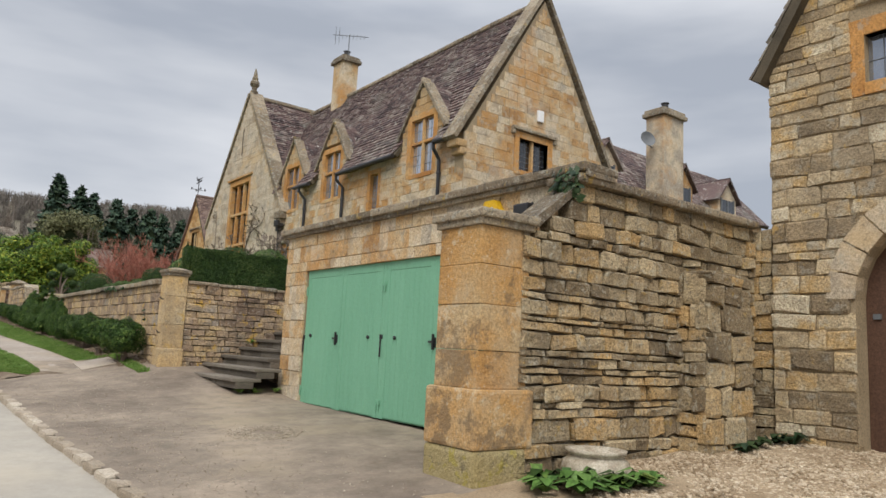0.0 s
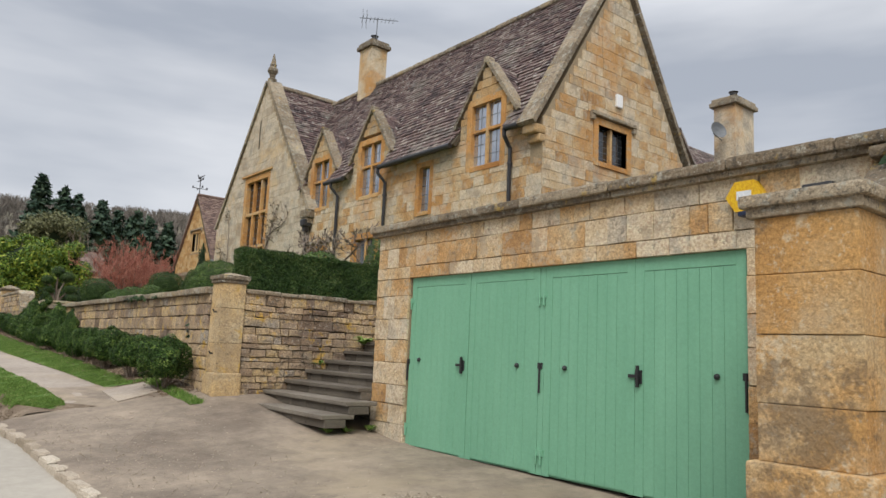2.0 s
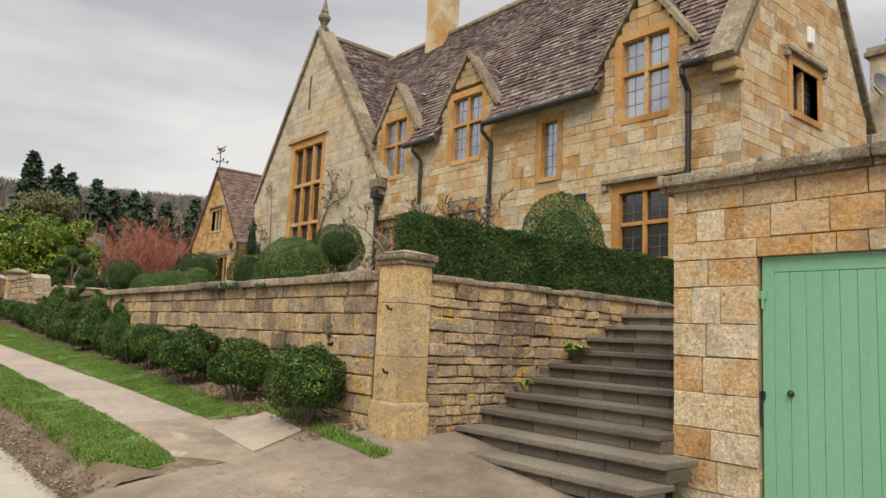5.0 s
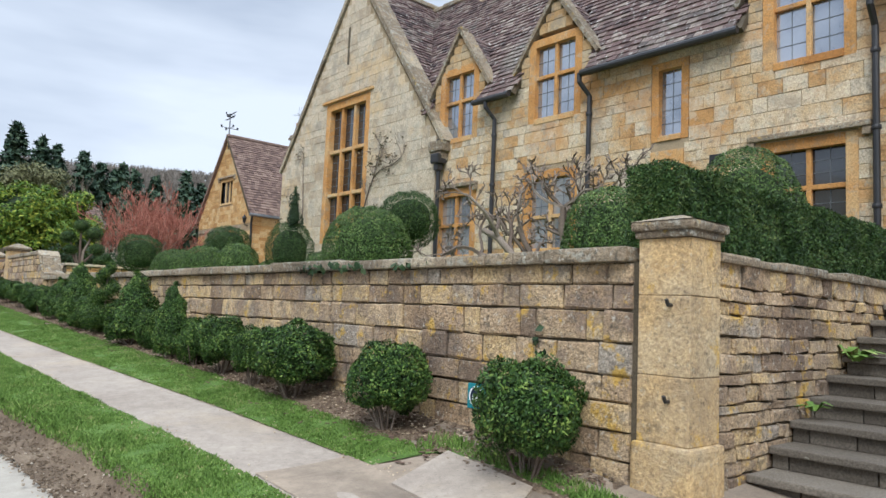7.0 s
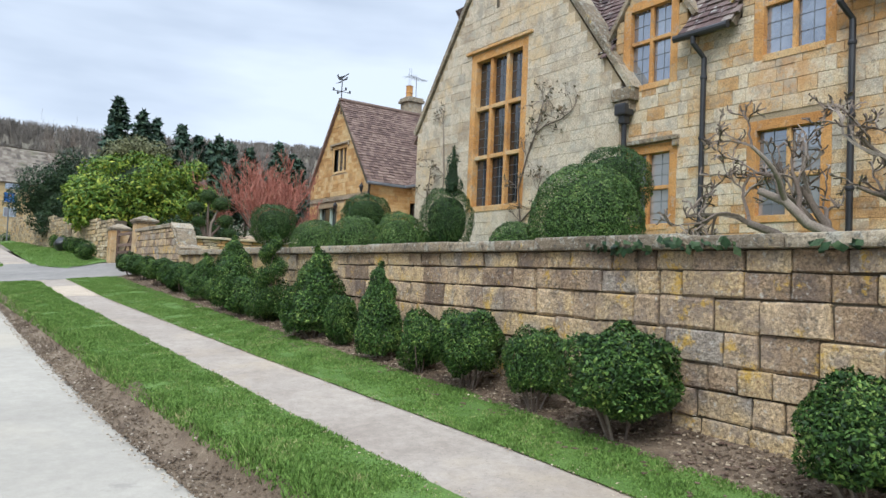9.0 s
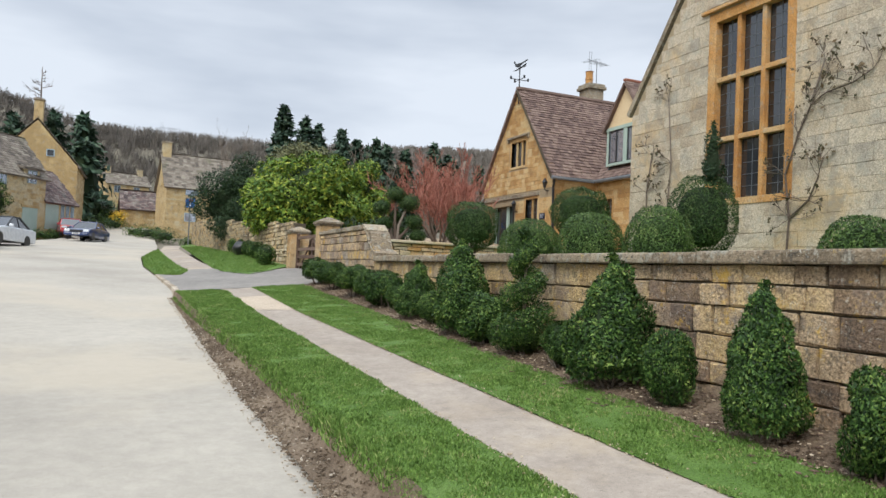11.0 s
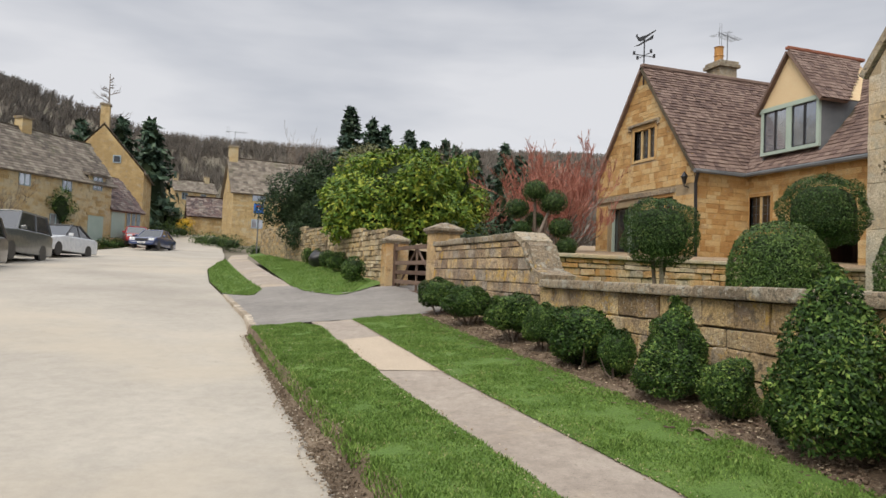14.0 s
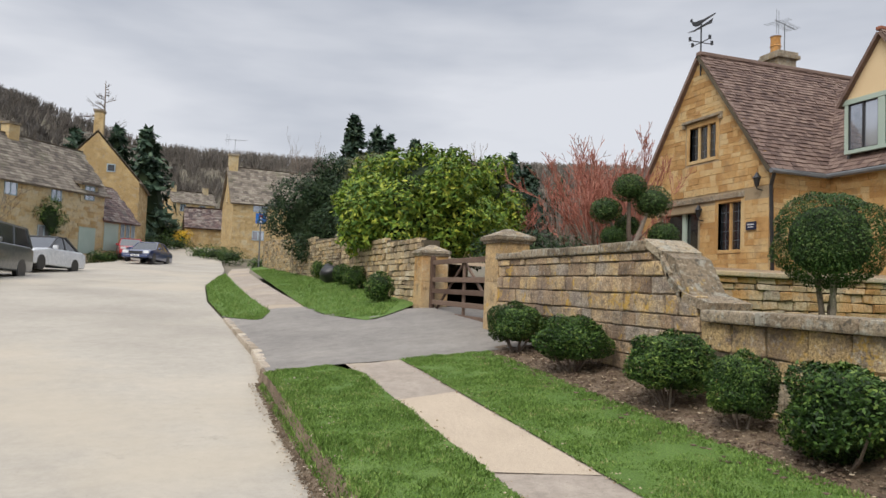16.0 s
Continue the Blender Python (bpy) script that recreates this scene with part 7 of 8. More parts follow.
firs = [(16.3, 110, 23.3, 14, 2.5), (19.1, 110, 22.0, 12, 2.4), (21.1, 111, 21.5, 11, 2.4), (24.0, 110, 21.0, 11, 2.5), (26.7, 112, 20.3, 10, 2.4), (28.9, 110, 20.2, 10, 2.4), (31.5, 113, 20.2, 11, 2.6), (34.6, 114, 20.0, 11, 2.6), (37.8, 111, 20.8, 11, 2.6), (40.4, 112, 19.6, 10, 2.4),
        (22.6, 116, 20.6, 11, 2.6), (30.2, 118, 20.6, 11, 2.6), (44, 118, 20, 11, 2.6), (50, 121, 20, 11, 2.6), (-6.3, 105, 18.2, 14, 3.4), (-9.6, 108, 18.6, 13, 3.2), (-13.5, 108, 18.0, 12, 3.0)]
for k, (x, y, top, h, w) in enumerate(firs):
    conifer(x, y, top - h, h, w, 400 + k)
rk = random.Random(21)
leafy("budding_tree", "hazy olive-green budding tree below the firs", (17.6, 103, 9.0), [(rk.uniform(-3.0, 3.0), rk.uniform(-2, 2), rk.uniform(3.5, 6.6) , rk.uniform(1.0, 1.7)) for _ in range(16)] + [(0, 0, 7.2, 1.5)], olive_bud, 0.3, 9000, 311, trunk=4.0)
# larch with open tiers
lt = thing("larch", "tall thin bare larch with level branches", "tree", at=(-11.2, 109, 10))
rl = random.Random(3)
out = [([Vector((0, 0, -3)), Vector((0.1, 0, 7)), Vector((0, 0, 13.6))], [0.22, 0.14, 0.03])]
for k in range(26):
    z = 6.2 + 7.2 * k / 26
    ln = (1 - k / 30) * rl.uniform(1.6, 3.0)
    a = rl.random() * math.tau
    branches((0, 0, z), (math.cos(a), math.sin(a), 0.1), ln, 0.05, 2, rl, 0.15, (3, 4), 0.5, 0.05, 0.5, 3, out)
put_local(part("trunk", limbs_mesh("trunk", out[:1], grey_twig, 7), grey_twig), lt)
put_local(part("crown", limbs_mesh("crown", out[1:], grey_twig, 4), grey_twig), lt)

# woods on the far slopes
wood_mat = surface("winter_wood", [(0.1, (0.12, 0.11, 0.095)), (0.5, (0.18, 0.16, 0.14)), (0.9, (0.23, 0.20, 0.165))], bump=0, grain=5)
rw = np.random.default_rng(77)
Q = []


def wood(n, xr, yr, hmin, hmax, twigs=16, thin=0.016):
    for _ in range(n):
        x, y = rw.uniform(*xr), rw.uniform(*yr)
        z, h = hill(x, y) - 0.5, rw.uniform(hmin, hmax)
        for _ in range(twigs):
            a, l = rw.uniform(-1, 1), rw.uniform(0.55, 1.0) * h
            bx, by = x + rw.uniform(-0.8, 0.8), y + rw.uniform(-0.8, 0.8)
            tx = bx + a * h * 0.3
            w = h * thin
            Q.append([(bx - w, by, z + l * 0.15), (bx + w, by, z + l * 0.15), (tx + w * 0.5, by + rw.uniform(-1, 1), z + l), (tx - w * 0.5, by, z + l)])


wood(420, (-75, -14), (100, 190), 5, 9.5, 46, 0.007)
wood(1500, (-140, 260), (300, 480), 5, 8, 24, 0.013)
wood(800, (-60, 150), (180, 300), 4, 7, 26, 0.010)
wood(160, (40, 120), (90, 180), 6, 10, 30, 0.009)
tagged(new("far_woods", quads_mesh("far_woods", np.array(Q), wood_mat)), "leafless winter woodland covering the far hillside", "woodland", kind="stuff")

# ---- gate, far walls, sign ----
gate = thing("gate", "weathered brown timber field gate, closed between the piers", "gate", at=(4.15, 36.8, 2.0))
gz = 2.02
for z in (0.12, 0.34, 0.56, 0.78, 1.12):
    hang(part("bar", boxes((4.13, 4.17, 35.08, 38.52, gz + z, gz + z + 0.09), bevel=0.006), gate_wood), gate)
for y in (35.06, 38.48):
    hang(part("stile", boxes((4.11, 4.19, y - 0.02, y + 0.1, gz + 0.06, gz + 1.3), bevel=0.008), gate_wood), gate)
for a, b in (((35.1, 0.15), (36.8, 1.15)), ((38.5, 0.15), (36.8, 1.15)), ((36.8, 0.12), (36.8, 1.2))):
    hang(part("brace", prism(bmesh.new(), [(4.175, a[0] - 0.045, gz + a[1]), (4.175, a[0] + 0.045, gz + a[1]), (4.175, b[0] + 0.045, gz + b[1]), (4.175, b[0] - 0.045, gz + b[1])], (0.03, 0, 0)), gate_wood), gate)


def line_wall(name, label, pts, h, mat, high=0.12, long=0.3, seed=1, loose=0, cope=True):
    """A wall that follows points on the ground, facing the lane."""
    w = thing(name, label, "wall", kind="structure", at=(pts[0][0], pts[0][1], land(*pts[0])))
    for k, (a, b) in enumerate(zip(pts, pts[1:])):
        a, b = Vector((*a, 0)), Vector((*b, 0))
        U = (b - a).normalized()
        N = Vector((-U.y, U.x, 0))
        za = min(land(a.x, a.y), land(b.x, b.y)) + 0.02
        zt0, zt1 = land(a.x, a.y) + h, land(b.x, b.y) + h
        L = (b - a).length
        core = part("core", prism(bmesh.new(), [(a.x, a.y, za - 0.4), (b.x, b.y, za - 0.4), (b.x, b.y, zt1), (a.x, a.y, zt0)], -N * 0.35), dark_joint, w)
        z0 = za - 0.1
        st = []
        for (u, z, ww, hh) in coursed(0, L, 0, max(zt0, zt1) - z0, high, long, gap=0.016, even=0.4, seed=seed + k):
            if z0 + z < zt0 + (zt1 - zt0) * u / L:
                st.append((u, z, ww, hh))
        lay(core, st, (a.x, a.y, z0), U, N, mat, 0.04, 0.14, templates=RUBBLE_T, rough=0.02, loose=loose, seed=seed)
    return w


line_wall("wall_far", "dry stone garden wall beside the climbing path", [(4.15, 39.2), (4.05, 48.0)], 1.35, gate_wall_stone, seed=90, loose=60)
line_wall("wall_far", "pale bulging dry stone wall by the bend", [(4.0, 48.0), (3.55, 54), (3.0, 66.5)], 1.45, dry_stone, seed=92, loose=60)

sign = thing("road_sign", "blue and red no-through-road sign on a grey pole", "sign", at=(2.75, 66.4, 3.3))
blue = surface("sign_blue", [(0.3, (0.02, 0.12, 0.42)), (0.7, (0.03, 0.15, 0.47))], vary=False, bump=0, rough=0.4)
white = surface("sign_white", [(0.3, (0.75, 0.75, 0.75)), (0.7, (0.8, 0.8, 0.8))], vary=False, bump=0, rough=0.4)
redp = surface("sign_red", [(0.3, (0.5, 0.02, 0.02)), (0.7, (0.55, 0.03, 0.03))], vary=False, bump=0, rough=0.4)
hang(part("pole", tube(bmesh.new(), [(2.75, 66.42, 3.0), (2.75, 66.42, 6.45)], 0.04, 8), lead), sign)
hang(part("panel", boxes((2.46, 3.04, 66.36, 66.385, 5.88, 6.46), bevel=0.004), blue), sign)
hang(part("stem_mark", boxes((2.72, 2.78, 66.352, 66.36, 5.95, 6.28)), white), sign)
hang(part("bar_mark", boxes((2.64, 2.86, 66.35, 66.358, 6.27, 6.36)), redp), sign)

# ---- houses up the lane ----
far_stone = surface("far_gold_stone", [(0.15, (0.37, 0.26, 0.12)), (0.5, (0.49, 0.36, 0.18)), (0.9, (0.50, 0.42, 0.27))], wide=1.6, spots=[(SOOT, 4, 0.56, 0.4), (LICHEN, 3, 0.55, 0.4)], bump=0.5, bump_scale=8)
blue_frame = surface("blue_grey_frame", [(0.3, (0.30, 0.38, 0.42)), (0.7, (0.38, 0.46, 0.50))], vary=False, bump=0)


def dwelling(name, label, o, turn, L, D, z0, ze, zr, roof, wins=(), doors=(), chims=(), hip=0.25):
    """A plain cottage in its own frame: x along the front, y into the house; the front is y = 0."""
    h = thing(name, label, "house", "village houses", "structure")
    h.matrix_basis = pose(o[0], o[1], 0, 0, 0, turn)
    put_local(part("wall", prism(bmesh.new(), [(0, 0, z0), (0, D, z0), (0, D, ze), (0, D / 2, zr), (0, 0, ze)], (L, 0, 0)), far_stone), h)
    st = []
    rs = random.Random(int(L * 10))
    for (u, z, w, hh) in coursed(0, L, z0 + 0.6, ze, 0.25, 0.5, seed=int(L * 7), gap=0.02):
        if rs.random() < 0.55 and not any(a - 0.2 < u < b + 0.2 and c - 0.2 < z < d + 0.2 for a, b, c, d in [*wins, *doors]):
            st.append((u, z, w, hh))
    X = []
    for u, z, w, hh in st:
        X.append(ASHLAR_T[rs.randrange(8)] * np.array((w, 0.06, hh)) * np.array((1, -1, 1)) + np.array((u, 0.012, z)))
    if X:
        put_local(tagged(part("stones", repeat_mesh("stones", None, BLOCK_F, np.array(X), far_stone), far_stone), kind="stuff"), h)
    up = Vector((0, D / 2, zr - ze)).normalized()
    sl = math.hypot(D / 2, zr - ze)
    for s in (1, -1):
        oo = Vector((-hip, -0.25 if s > 0 else D + 0.25, ze - 0.25 * (zr - ze) / (D / 2)))
        rf = part("roof", slab_on(bmesh.new(), oo, (1, 0, 0), (0, up.y * s, up.z), [(0, 0), (L + 2 * hip, 0), (L + 2 * hip, sl + 0.35), (0, sl + 0.35)], 0.12), roof)
        put_local(rf, h)
        X = []
        q = random.Random(5)
        S = Vector((0, up.y * s, up.z))
        Nn = Vector((1, 0, 0)).cross(S)
        Nn = Nn if Nn.z > 0 else -Nn
        base = np.array(Matrix((Vector((1, 0, 0)), S, Nn)))
        e, t = 0.26, 0.0
        while t < sl + 0.2:
            u = 0.0
            while u < L + 2 * hip - 0.1:
                w = q.uniform(0.3, 0.5)
                X.append((TILE_T[q.randrange(6)] * np.array((w, e, 0.05))) @ base + np.array(oo + Vector((1, 0, 0)) * (u + w / 2) + S * t))
                u += w
            t += e
        put_local(tagged(part("tiles", repeat_mesh("tiles", None, TILE_F, np.array(X), roof), roof), kind="stuff"), rf)
    for a, b, c, d in wins:
        w = part("window", boxes((a, b, -0.05, 0.04, c, c + 0.06), (a, b, -0.05, 0.04, d - 0.06, d), (a, a + 0.06, -0.05, 0.04, c, d), (b - 0.06, b, -0.05, 0.04, c, d), ((a + b) / 2 - 0.03, (a + b) / 2 + 0.03, -0.05, 0.04, c, d)), blue_frame)
        put_local(w, h)
        put_local(part("pane", boxes((a, b, -0.02, 0.0, c, d)), glass), w)
    for a, b, c, d in doors:
        dd = part("door", boxes((a, b, -0.03, 0.02, c, d), bevel=0.01), pale_green_paint)
        put_local(dd, h)
        put_local(part("lintel", boxes((a - 0.15, b + 0.15, -0.06, 0.02, d, d + 0.18)), far_stone), h)
    for a, b, top in chims:
        c = part("chimney", boxes((a - 0.4, a + 0.4, b - 0.35, b + 0.35, ze, top), bevel=0.02), far_stone)
        put_local(c, h)
        put_local(part("chimney_cap", boxes((a - 0.48, a + 0.48, b - 0.43, b + 0.43, top - 0.15, top)), coping_stone), c)
    return h


TA = math.degrees(math.atan2(5.6, 3.9))
UX, UY = 3.9 / math.hypot(3.9, 5.6), 5.6 / math.hypot(3.9, 5.6)
row_o = (-12 - 9 * UX, 73.5 - 9 * UY)
dwelling("cottage_row", "long gold stone cottage row with a mossy slate roof", row_o, TA, 17.6, 5.2, 3.0, 8.45, 11.5, old_tile,
         wins=[(12.9, 13.75, 7.35, 8.4), (9.4, 10.3, 7.3, 8.3), (12.0, 13.0, 4.6, 5.7), (6.0, 7.0, 7.3, 8.3)], doors=[(15.4, 16.9, 4.1, 5.9)], chims=[(11.9, 2.6, 12.3)])
dm2 = dwelling("dormer_cottage", "small gabled dormer on the cottage row", (-12 + 6.35 * UX + 0.05, 73.5 + 6.35 * UY - 0.02), TA, 1.5, 2.6, 7.6, 8.9, 9.2, old_tile, wins=[(0.3, 1.2, 7.75, 8.75)])
dwelling("garage_wing", "low stone garage wing with a dark tiled roof", (-12 + 8.62 * UX, 73.5 + 8.62 * UY), TA, 3.45, 5.0, 3.0, 6.75, 9.3, roof_tile,
         wins=[(1.75, 2.1, 5.4, 6.45), (2.3, 2.65, 5.4, 6.45), (2.85, 3.2, 5.4, 6.45)], doors=[(0.1, 1.5, 4.4, 6.4)], hip=0.1)
gb = dwelling("gabled_house", "tall gabled stone house behind the cottages", (-5.5, 88.0), 90, 9.0, 6.6, 3.5, 10.5, 14.3, old_tile, chims=[(0.45, 3.3, 16.0)], hip=0.0)
put_local(part("window", boxes((-0.05, 0.03, 1.85, 2.5, 11.0, 11.65)), blue_frame), gb)
put_local(part("pane", boxes((-0.06, -0.04, 1.93, 2.42, 11.08, 11.57)), dark_glass), gb)
fh = dwelling("far_house", "gold stone house with a grey slate roof at the bend", (2.0, 90.0), 8, 8.0, 5.5, 3.5, 9.65, 12.9, old_tile, wins=[(1.75, 2.95, 8.75, 9.6), (1.75, 2.8, 6.2, 7.05), (5.6, 6.7, 8.75, 9.6)], chims=[(0.3, 2.75, 14.1)])
aerial("television aerial on the far house", (2.0, 92.6, 13.9), 1.6, 0.2)
dwelling("far_cottage", "low cottage beyond the bend", (-1.9, 98.0), 4, 5.0, 4.5, 4.0, 7.7, 9.6, roof_tile, chims=[(4.6, 2.2, 10.8)])
dwelling("hill_house", "stone house half hidden on the hillside", (-5.5, 150.0), 20, 7.0, 5.0, 10.0, 15.2, 17.2, old_tile, wins=[(1.2, 2.2, 13.6, 14.8), (4.4, 5.4, 13.6, 14.8)], chims=[(0.8, 2.5, 18.2), (6.2, 2.5, 18.2)])
dwelling("barn", "low brick-red roofed outbuilding behind the yard", (8.6, 61.5), 3, 5.0, 4.0, 3.0, 6.9, 8.4, cot_tile)
leafy("climber", "evergreen climber on the cottage front", (-9.7, 76.4, 4.2), [(0, 0, 2.8, 0.7), (-0.5, -0.4, 2.2, 0.6), (0.4, 0.6, 2.0, 0.6), (0.2, 0.3, 1.2, 0.4)], box_leaf, 0.12, 1500, 330, "climber", 0)
bare_tree("bare_tree", "leafless shrubby tree before the cottage row", (-12.4, 71.2, 3.6), [((0.5 * math.cos(j), 0.5 * math.sin(j), 1), 1.6, 0.07) for j in range(4)], 4, grey_twig, 97, crook=0.25, spread=0.6, shrink=0.7)
for k, (x, y, s) in enumerate([(-7.0, 78.3, 0.7), (-6.3, 79.4, 0.6), (-0.5, 86, 1.0), (0.6, 84, 1.2), (1.8, 82, 1.1), (-2.6, 95, 1.2), (3.6, 78, 0.8), (-4.0, 93, 1.3), (-3.0, 104, 2.0), (-1.0, 108, 2.0), (1.5, 84.5, 0.9)]):
    leafy("shrub", "rounded green shrub beside the lane", (x, y, max(lane(y), hill(x, y)) - 0.1), [(0, 0, 0.5 * s, 0.8 * s), (0.6 * s, 0.1, 0.4 * s, 0.6 * s), (-0.5 * s, 0.2, 0.45 * s, 0.6 * s)], [box_leaf, yew_leaf, dome_leaf][k % 3], 0.1 * max(1, s), 900, 340 + k, "shrub", 0)
leafy("forsythia", "yellow flowering forsythia bush", (-2.3, 97.0, 5.6), [(0, 0, 0.8, 0.8), (0.5, 0, 1.2, 0.5)], yellow_bloom, 0.12, 900, 360, "shrub", 0)

# ---- parked cars ----
def car(label, paint, at, heading, length=4.3, width=1.76, height=1.42, kind="saloon", plate=True):
    """A parked car, its nose along local -y."""
    c = thing("car", label, "car", "parked cars")
    c.matrix_basis = pose(at[0], at[1], at[2], -2.66, 0, heading)
    L, W, H = length, width, height
    tall = kind == "suv"
    belt = 0.62 * H if not tall else 0.60 * H
    low = 0.20 if not tall else 0.28
    nose = belt * (0.86 if not tall else 0.95)
    side = [(-L / 2, low + 0.06), (-L / 2 - 0.02, low + 0.3), (-L / 2 + 0.1, nose - 0.1), (-L / 2 + 0.35, nose), (-L * 0.2, belt), (L * 0.42, belt + 0.03), (L / 2 - 0.04, belt - 0.06), (L / 2, low + 0.32), (L / 2 - 0.05, low + 0.04), (L * 0.36, low), (-L * 0.36, low)]
    bm = prism(bmesh.new(), [(-W / 2, y, z) for y, z in side], (W, 0, 0))
    bmesh.ops.recalc_face_normals(bm, faces=bm.faces[:])
    bmesh.ops.bevel(bm, geom=bm.edges[:], offset=0.07, segments=3, affect="EDGES", profile=0.6)
    put_local(part("body", bm, paint, smooth=True), c)
    if kind == "roadster":
        gl = [(-L * 0.17, belt - 0.02), (L * 0.02, H - 0.03), (L * 0.16, H), (L * 0.36, belt)]
    elif tall:
        gl = [(-L * 0.2, belt - 0.02), (-L * 0.06, H - 0.08), (L * 0.44, H - 0.08), (L * 0.485, belt)]
    else:
        gl = [(-L * 0.2, belt - 0.02), (-L * 0.02, H - 0.04), (L * 0.2, H - 0.04), (L * 0.38, belt)]
    bm = bmesh.new()
    lo = [bm.verts.new((sx * (W / 2 - 0.07), y, z)) for sx in (-1, 1) for y, z in (gl[0], gl[3])]
    hi = [bm.verts.new((sx * (W / 2 - 0.24), y, z)) for sx in (-1, 1) for y, z in (gl[1], gl[2])]
    for f in ((lo[0], lo[1], hi[1], hi[0]), (lo[2], lo[3], hi[3], hi[2]), (lo[0], lo[2], hi[2], hi[0]), (lo[1], lo[3], hi[3], hi[1]), tuple(hi[k] for k in (0, 1, 3, 2)), (lo[0], lo[1], lo[3], lo[2])):
        bm.faces.new(f)
    put_local(part("glass", bm, dark_glass), c)
    soft_top = MATS["black_painted_iron"] if kind == "roadster" else paint
    ry0, ry1, rz = gl[1][0], gl[2][0], gl[1][1]
    put_local(part("roof", boxes((-W / 2 + 0.22, W / 2 - 0.22, ry0 - 0.02, ry1 + 0.05, rz - 0.02, rz + 0.05), bevel=0.025), soft_top), c)
    for sx in (-1, 1):
        for (ya, za), (yb, zb), rr_ in ((gl[0], gl[1], 0.035), (gl[3], gl[2], 0.05), (((gl[0][0] + gl[3][0]) / 2 + 0.1, belt), ((ry0 + ry1) / 2 + 0.1, rz), 0.03)):
            put_local(part("pillar", tube(bmesh.new(), [(sx * (W / 2 - 0.07), ya, za), (sx * (W / 2 - 0.235), yb, zb + 0.01)], rr_, 6), soft_top), c)
    wr = 0.31 if not tall else 0.37
    for sx in (-1, 1):
        for y in (-L * 0.31, L * 0.29):
            x = sx * (W / 2 - 0.09)
            bm = bmesh.new()
            lathe(bm, [(wr * 0.62, -0.1), (wr * 0.95, -0.1), (wr, -0.06), (wr, 0.06), (wr * 0.95, 0.1), (wr * 0.62, 0.1)], 20)
            bmesh.ops.transform(bm, matrix=Matrix.Translation((x, y, wr)) @ Matrix.Rotation(math.pi / 2, 4, "Y"), verts=bm.verts[:])
            wh = part("wheel", bm, black_iron)
            put_local(wh, c)
            bm = lathe(bmesh.new(), [(0.02, 0.05), (wr * 0.2, 0.05), (wr * 0.55, 0.02), (wr * 0.64, 0.09), (wr * 0.64, -0.05)], 15)
            for k in range(5):
                box(bm, -0.035, 0.035, 0.02, wr * 0.6, 0.03, 0.075)
                bmesh.ops.rotate(bm, cent=(0, 0, 0), matrix=Matrix.Rotation(math.tau / 5, 3, "Z"), verts=bm.verts[:])
            bmesh.ops.transform(bm, matrix=Matrix.Translation((x, y, wr)) @ Matrix.Rotation(sx * math.pi / 2, 4, "Y"), verts=bm.verts[:])
            rim = part("rim", bm, alloy)
            put_local(rim, wh)
            bm = lathe(bmesh.new(), [(0.02, 0), (wr + 0.05, 0), (wr + 0.05, 0.02), (0.02, 0.02)], 18)
            bmesh.ops.transform(bm, matrix=Matrix.Translation((x + sx * 0.06, y, wr + 0.02)) @ Matrix.Rotation(sx * math.pi / 2, 4, "Y"), verts=bm.verts[:])
            put_local(part("wheel_arch", bm, black_iron), c)
        bm = bmesh.new()
        box(bm, sx * (W / 2 - 0.42), sx * (W / 2 - 0.06), -L / 2 - 0.005, -L / 2 + 0.16, nose - 0.24, nose - 0.08, 0.03)
        put_local(part("headlight", bm, lamp_glass, None, "clear headlight"), c)
        put_local(part("mirror", boxes((sx * (W / 2 - 0.03), sx * (W / 2 + 0.17), gl[0][0] + 0.16, gl[0][0] + 0.27, belt + 0.0, belt + 0.14), bevel=0.03), paint), c)
    put_local(part("grille", boxes((-W * 0.24, W * 0.24, -L / 2 - 0.03, -L / 2 + 0.05, low + 0.26, nose - 0.12), bevel=0.015), black_iron), c)
    put_local(part("bumper", boxes((-W / 2 + 0.1, W / 2 - 0.1, -L / 2 - 0.06, -L / 2 + 0.1, low + 0.04, low + 0.2), bevel=0.03), paint if not tall else black_iron), c)
    if plate:
        p = part("number_plate", boxes((-0.26, 0.26, -L / 2 - 0.075, -L / 2 - 0.06, low + 0.1, low + 0.21)), white)
        put_local(p, c)
        put_local(part("plate_mark", boxes(*[(-0.21 + 0.06 * k, -0.17 + 0.06 * k, -L / 2 - 0.08, -L / 2 - 0.074, low + 0.125, low + 0.185) for k in range(7)]), black_iron), p)
    return c


alloy = surface("alloy_rim", [(0.3, (0.42, 0.43, 0.44)), (0.7, (0.5, 0.51, 0.52))], rough=0.35, metal=0.7, vary=False, bump=0)
lamp_glass = surface("lamp_glass", [(0.3, (0.55, 0.58, 0.6)), (0.7, (0.7, 0.72, 0.74))], rough=0.08, vary=False, bump=0, coat=1.0)


def paint_of(name, c):
    return surface(name, [(0.3, tuple(v * 0.92 for v in c)), (0.7, c)], rough=0.28, vary=False, bump=0, coat=1.0, spec=0.5, grain=8)


